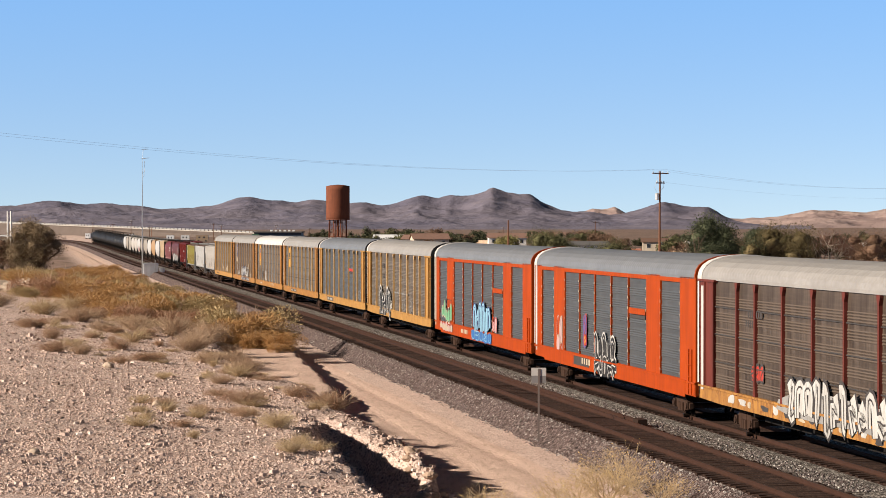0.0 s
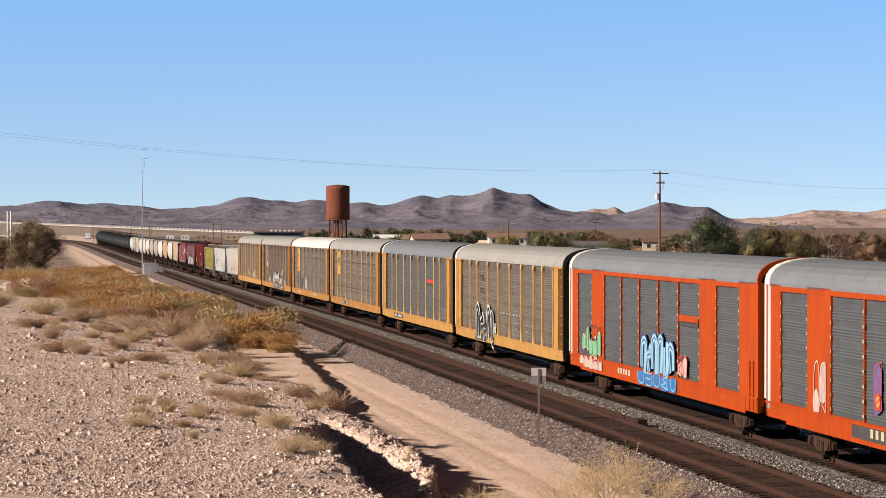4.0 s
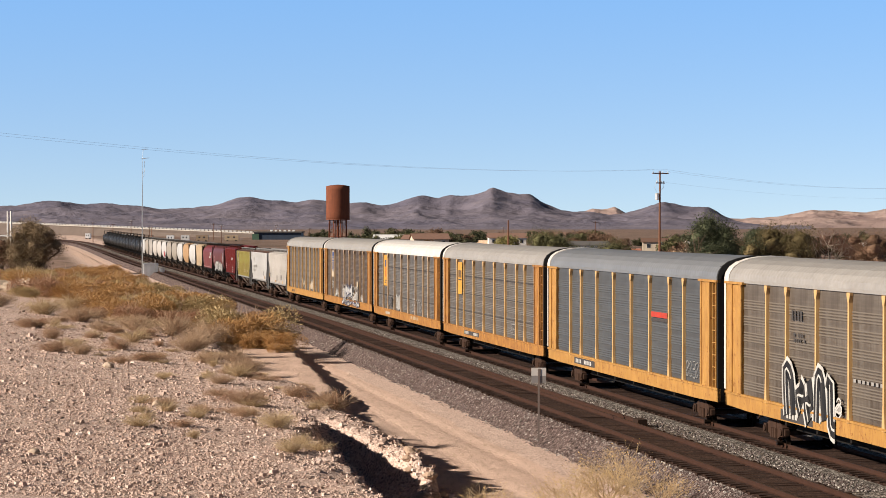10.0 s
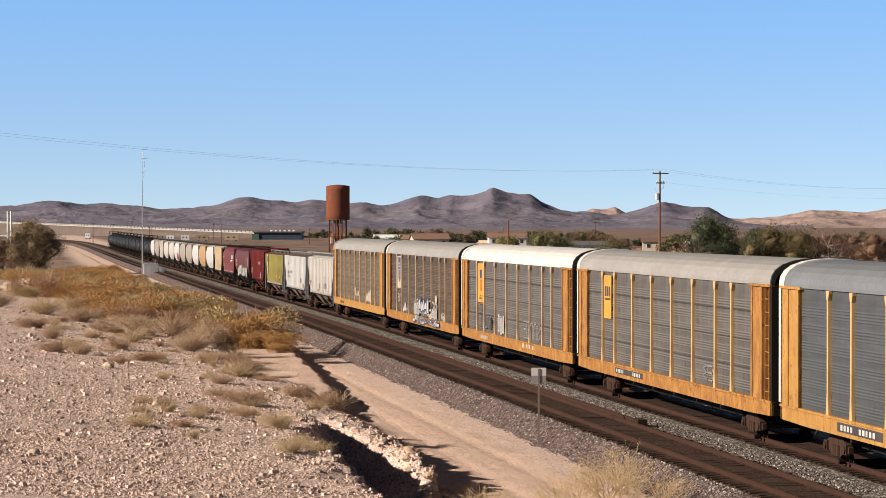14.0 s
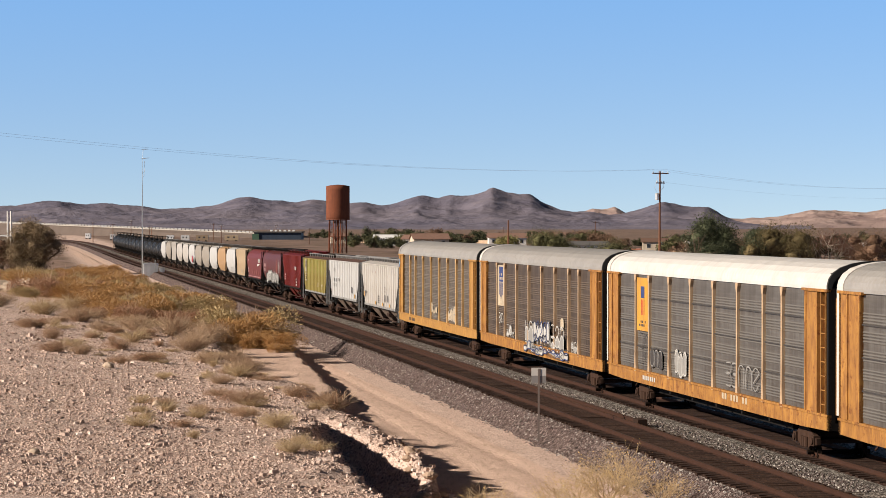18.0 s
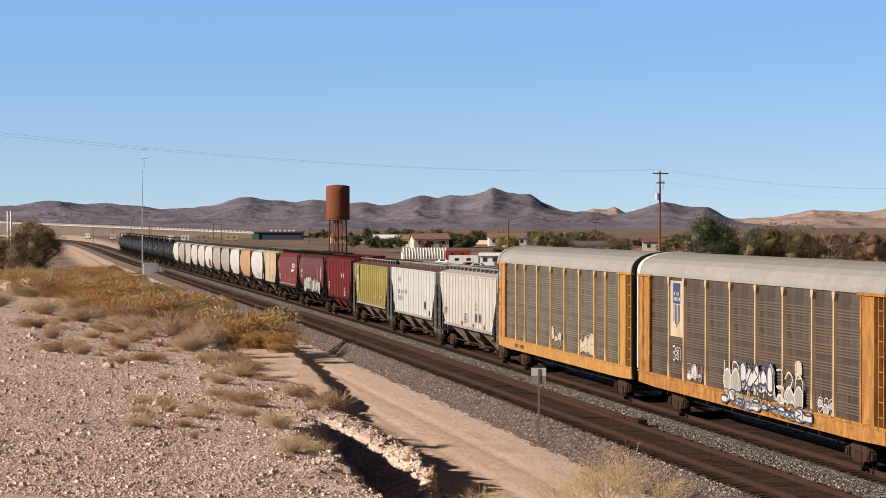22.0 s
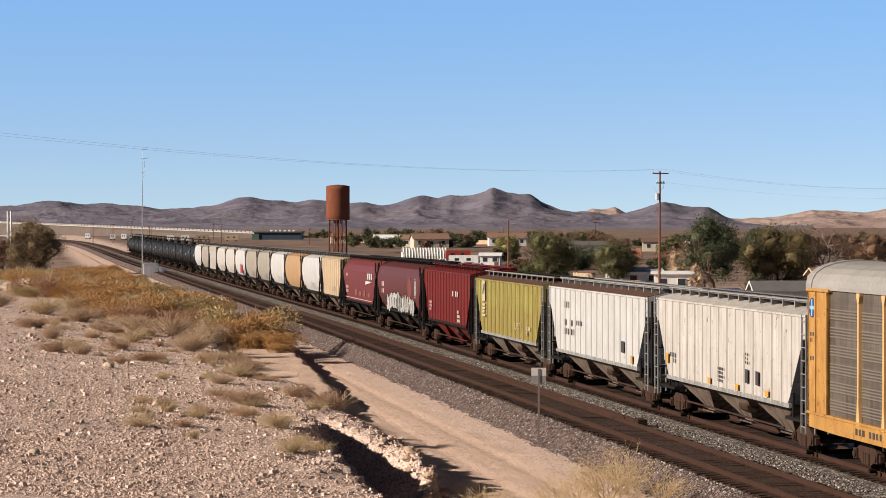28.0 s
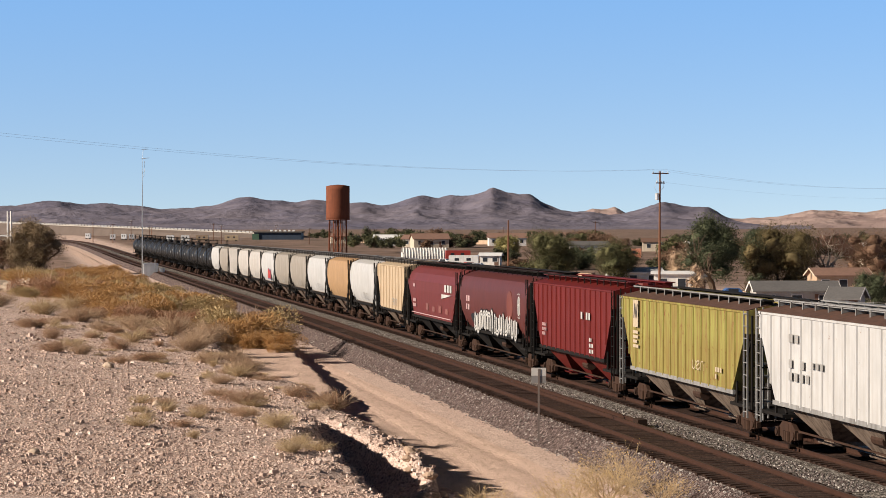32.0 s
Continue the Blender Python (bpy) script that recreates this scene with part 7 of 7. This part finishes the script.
def vehicle(b, d, length, colour, label, turn, kind="car"):
    """A parked vehicle: body with cabin, windows, lamps, wheels."""
    x, y = polar(b, d)
    t = thing("parked_" + kind, label, kind, "parked vehicles", pose(x, y, ground_z(x, y), 0, 0, turn))
    L = length / 2
    if kind == "car":
        pts = [(-L, 0.35), (L, 0.35), (L, 0.85), (L * 0.5, 0.95), (L * 0.25, 1.45), (-L * 0.45, 1.5), (-L * 0.75, 1.0), (-L, 0.92)]
        hw = 0.88
    else:
        pts = [(-L, 0.45), (L, 0.45), (L, 2.55), (L - 0.15, 2.7), (-L + 0.15, 2.7), (-L, 2.55)]
        hw = 1.2
    bm = B()
    sweep(bm, [[(xx, -hw, z) for xx, z in pts], [(xx, hw, z) for xx, z in pts]])
    bmesh.ops.recalc_face_normals(bm, faces=bm.faces)
    part("body", bm, painted(label.replace(" ", "_")[:30], colour, amount=0.15, rough=0.3), t)
    if kind == "car":
        part("window", box(B(), -L * 0.42, L * 0.2, -hw - 0.01, -hw + 0.01, 1.0, 1.38), GLASS, t)
    else:
        for k in range(2):
            part("window", box(B(), -L * 0.6 + k * L * 0.8, -L * 0.3 + k * L * 0.8, -hw - 0.012, -hw, 1.5, 2.1), GLASS, t)
    for sx in (-L * 0.62, L * 0.62):
        for sy in (-hw + 0.06, hw - 0.06):
            part("wheel", lathe(B(), [(0.02, sy - 0.09), (0.32, sy - 0.09), (0.32, sy + 0.09), (0.02, sy + 0.09)], 14, 'y', (sx, 0, 0.32)), HOOP_BLACK, t)


VEHICLES = [(4.0, 545, 4.4, (0.65, 0.65, 0.66), "white car parked in a yard", 10, "car"), (8.5, 540, 6.5, (0.68, 0.68, 0.67), "white trailer parked in a yard", -5, "trailer"), (11.0, 530, 4.4, (0.35, 0.04, 0.035), "red car parked in a yard", 20, "car"),
            (14.5, 520, 4.5, (0.55, 0.57, 0.62), "silver car parked in a yard", -15, "car"), (6.0, 590, 6.0, (0.35, 0.05, 0.04), "dark red trailer in a yard", 4, "trailer"), (1.0, 560, 4.3, (0.6, 0.6, 0.62), "pale car parked in a yard", -30, "car"),
            (85.5, 360, 5.8, (0.05, 0.05, 0.06), "black car parked beside a mobile home", 12, "car"), (77.0, 420, 4.4, (0.6, 0.6, 0.6), "white car parked behind a fence", -10, "car"), (118.5, 315, 4.2, (0.05, 0.12, 0.3), "blue car half hidden by foliage", 5, "car"),
            (-144.5, 1150, 2.4, (0.7, 0.7, 0.7), "white box trailer standing on the plain", 0, "trailer"), (-134.5, 1100, 2.4, (0.7, 0.7, 0.7), "white box trailer standing on the plain", 5, "trailer"), (-129.8, 1120, 2.4, (0.68, 0.68, 0.68), "white box trailer standing on the plain", -4, "trailer"),
            (-126.8, 1120, 2.4, (0.66, 0.66, 0.66), "white box trailer standing on the plain", 8, "trailer"), (-111.0, 1000, 3.0, (0.7, 0.7, 0.7), "white box trailer standing on the plain", 0, "trailer"), (-105.0, 1000, 3.4, (0.66, 0.65, 0.63), "pale box trailer standing on the plain", 3, "trailer"),
            (-98.0, 1020, 5.0, (0.30, 0.22, 0.15), "brown box trailer standing on the plain", 0, "trailer"), (-86.0, 1050, 6.0, (0.4, 0.3, 0.2), "tan box trailer standing on the plain", 0, "trailer"), (99.0, 560, 6.0, (0.68, 0.68, 0.66), "white trailer behind trees", 0, "trailer"), (76.0, 600, 5.5, (0.6, 0.25, 0.15), "reddish trailer among houses", 0, "trailer")]
for args in VEHICLES:
    vehicle(*args)

for b in (-177.2, -175.8):
    x, y = polar(b, 880)
    ob = part("white_stack", tube(B(), [(x, y, ground_z(x, y) - 0.2), (x, y, 11.3)], 0.35, 10), WALL["white"])
    tagged(ob, "slim white chimney stack by the horizon", "chimney", "white stacks")


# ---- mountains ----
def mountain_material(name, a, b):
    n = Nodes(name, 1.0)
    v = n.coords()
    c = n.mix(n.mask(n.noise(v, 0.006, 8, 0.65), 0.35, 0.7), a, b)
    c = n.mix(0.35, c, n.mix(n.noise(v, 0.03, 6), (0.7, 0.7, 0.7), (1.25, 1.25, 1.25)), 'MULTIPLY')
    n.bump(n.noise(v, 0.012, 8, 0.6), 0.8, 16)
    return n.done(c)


def mountains(name, label, foot, peaks, d0, d1, b0, b1, mat, seed):
    """A ridge of overlapping summits on a swelling foot, cut by gullies."""
    nb, nd = 640, 60
    fx, fy = zip(*foot)
    verts, faces = [], []
    for j in range(nd):
        v = j / (nd - 1)
        d = d0 + (d1 - d0) * v
        for i in range(nb):
            b = b0 + (b1 - b0) * i / (nb - 1)
            bb = b + 2.5 * fbm(b / 30 + seed, v * 1.5, 5.0, 3)
            h = float(np.interp(bb, fx, fy)) + sum(q * math.exp(-abs((bb - c) / w) ** 1.5) for c, q, w in peaks)
            x, y = b * d / 1000, d
            rough = fbm(x / 60 + seed, y / 110, 0.3, 6)
            ridge = 1 - abs(fbm(x / 120 + seed, y / 260, 2.0, 5))
            up = min(1.0, v / 0.8) ** 1.6 if v < 0.8 else max(0.0, math.cos((v - 0.8) / 0.2 * math.pi / 2))
            spur = 1 - abs(fbm(x / 190 + seed + y / 600, y / 330 - x / 700, 4.0, 7)) * 1.6
            z = 34.0 * (spur - 0.55) * up * (1.05 - up) + h * d / 4346 * up * (1 + 0.04 * rough * up + 0.12 * (ridge - 0.75) * (1 - up)) + 2.2 * rough * up + 0.8 * fbm(x / 22, y / 60, seed, 3) * up
            verts.append((x, y, z - 1.5 + 8.0 * up))
    for j in range(nd - 1):
        for i in range(nb - 1):
            k = j * nb + i
            faces.append((k, k + 1, k + nb + 1, k + nb))
    me = bpy.data.meshes.new(name)
    me.from_pydata(verts, [], faces)
    ob = piece(name, me, mat)
    smooth(ob)
    tagged(ob, label, "mountain", kind="structure")


FOOT = [(-280, 26), (-110, 25), (-60, 25), (10, 26), (35, 22), (52, 14), (75, 10), (88, 13), (112, 8), (124, -3), (135, -8), (160, -10)]
PEAKS = [(-200, 8, 25), (-157, 14, 13), (-137, 7, 8), (-122, 4, 8), (-79, 22, 13), (-66, 7, 7), (-52, 12, 10), (-33, 8, 8), (-10, 21, 10), (3, 14, 7), (20, 34, 11), (36, 20, 12), (61, 6, 8), (91, 23, 12), (107, 14, 9)]
HILL_FOOT = [(20, 14), (70, 14), (120, 8), (140, 11), (200, 14), (300, 20)]
HILLS = [(61, 13, 5), (69, 11, 4), (151, 10, 9), (160, 4, 8), (186, 13, 12), (215, 15, 25)]
# the range's rock colours carry bluish-purple distance haze, painted in
mountains("mountain_range", "dark purple-brown desert mountain range", FOOT, PEAKS, 2900, 4300, -270, 150, mountain_material("hazed_mountain_rock", (0.122, 0.114, 0.158), (0.20, 0.175, 0.205)), 3.0)
mountains("far_hills", "pale pinkish desert hills behind the range", HILL_FOOT, HILLS, 3800, 4600, 30, 290, mountain_material("pale_hill_rock", (0.27, 0.19, 0.18), (0.42, 0.32, 0.285)), 9.0)


motions()
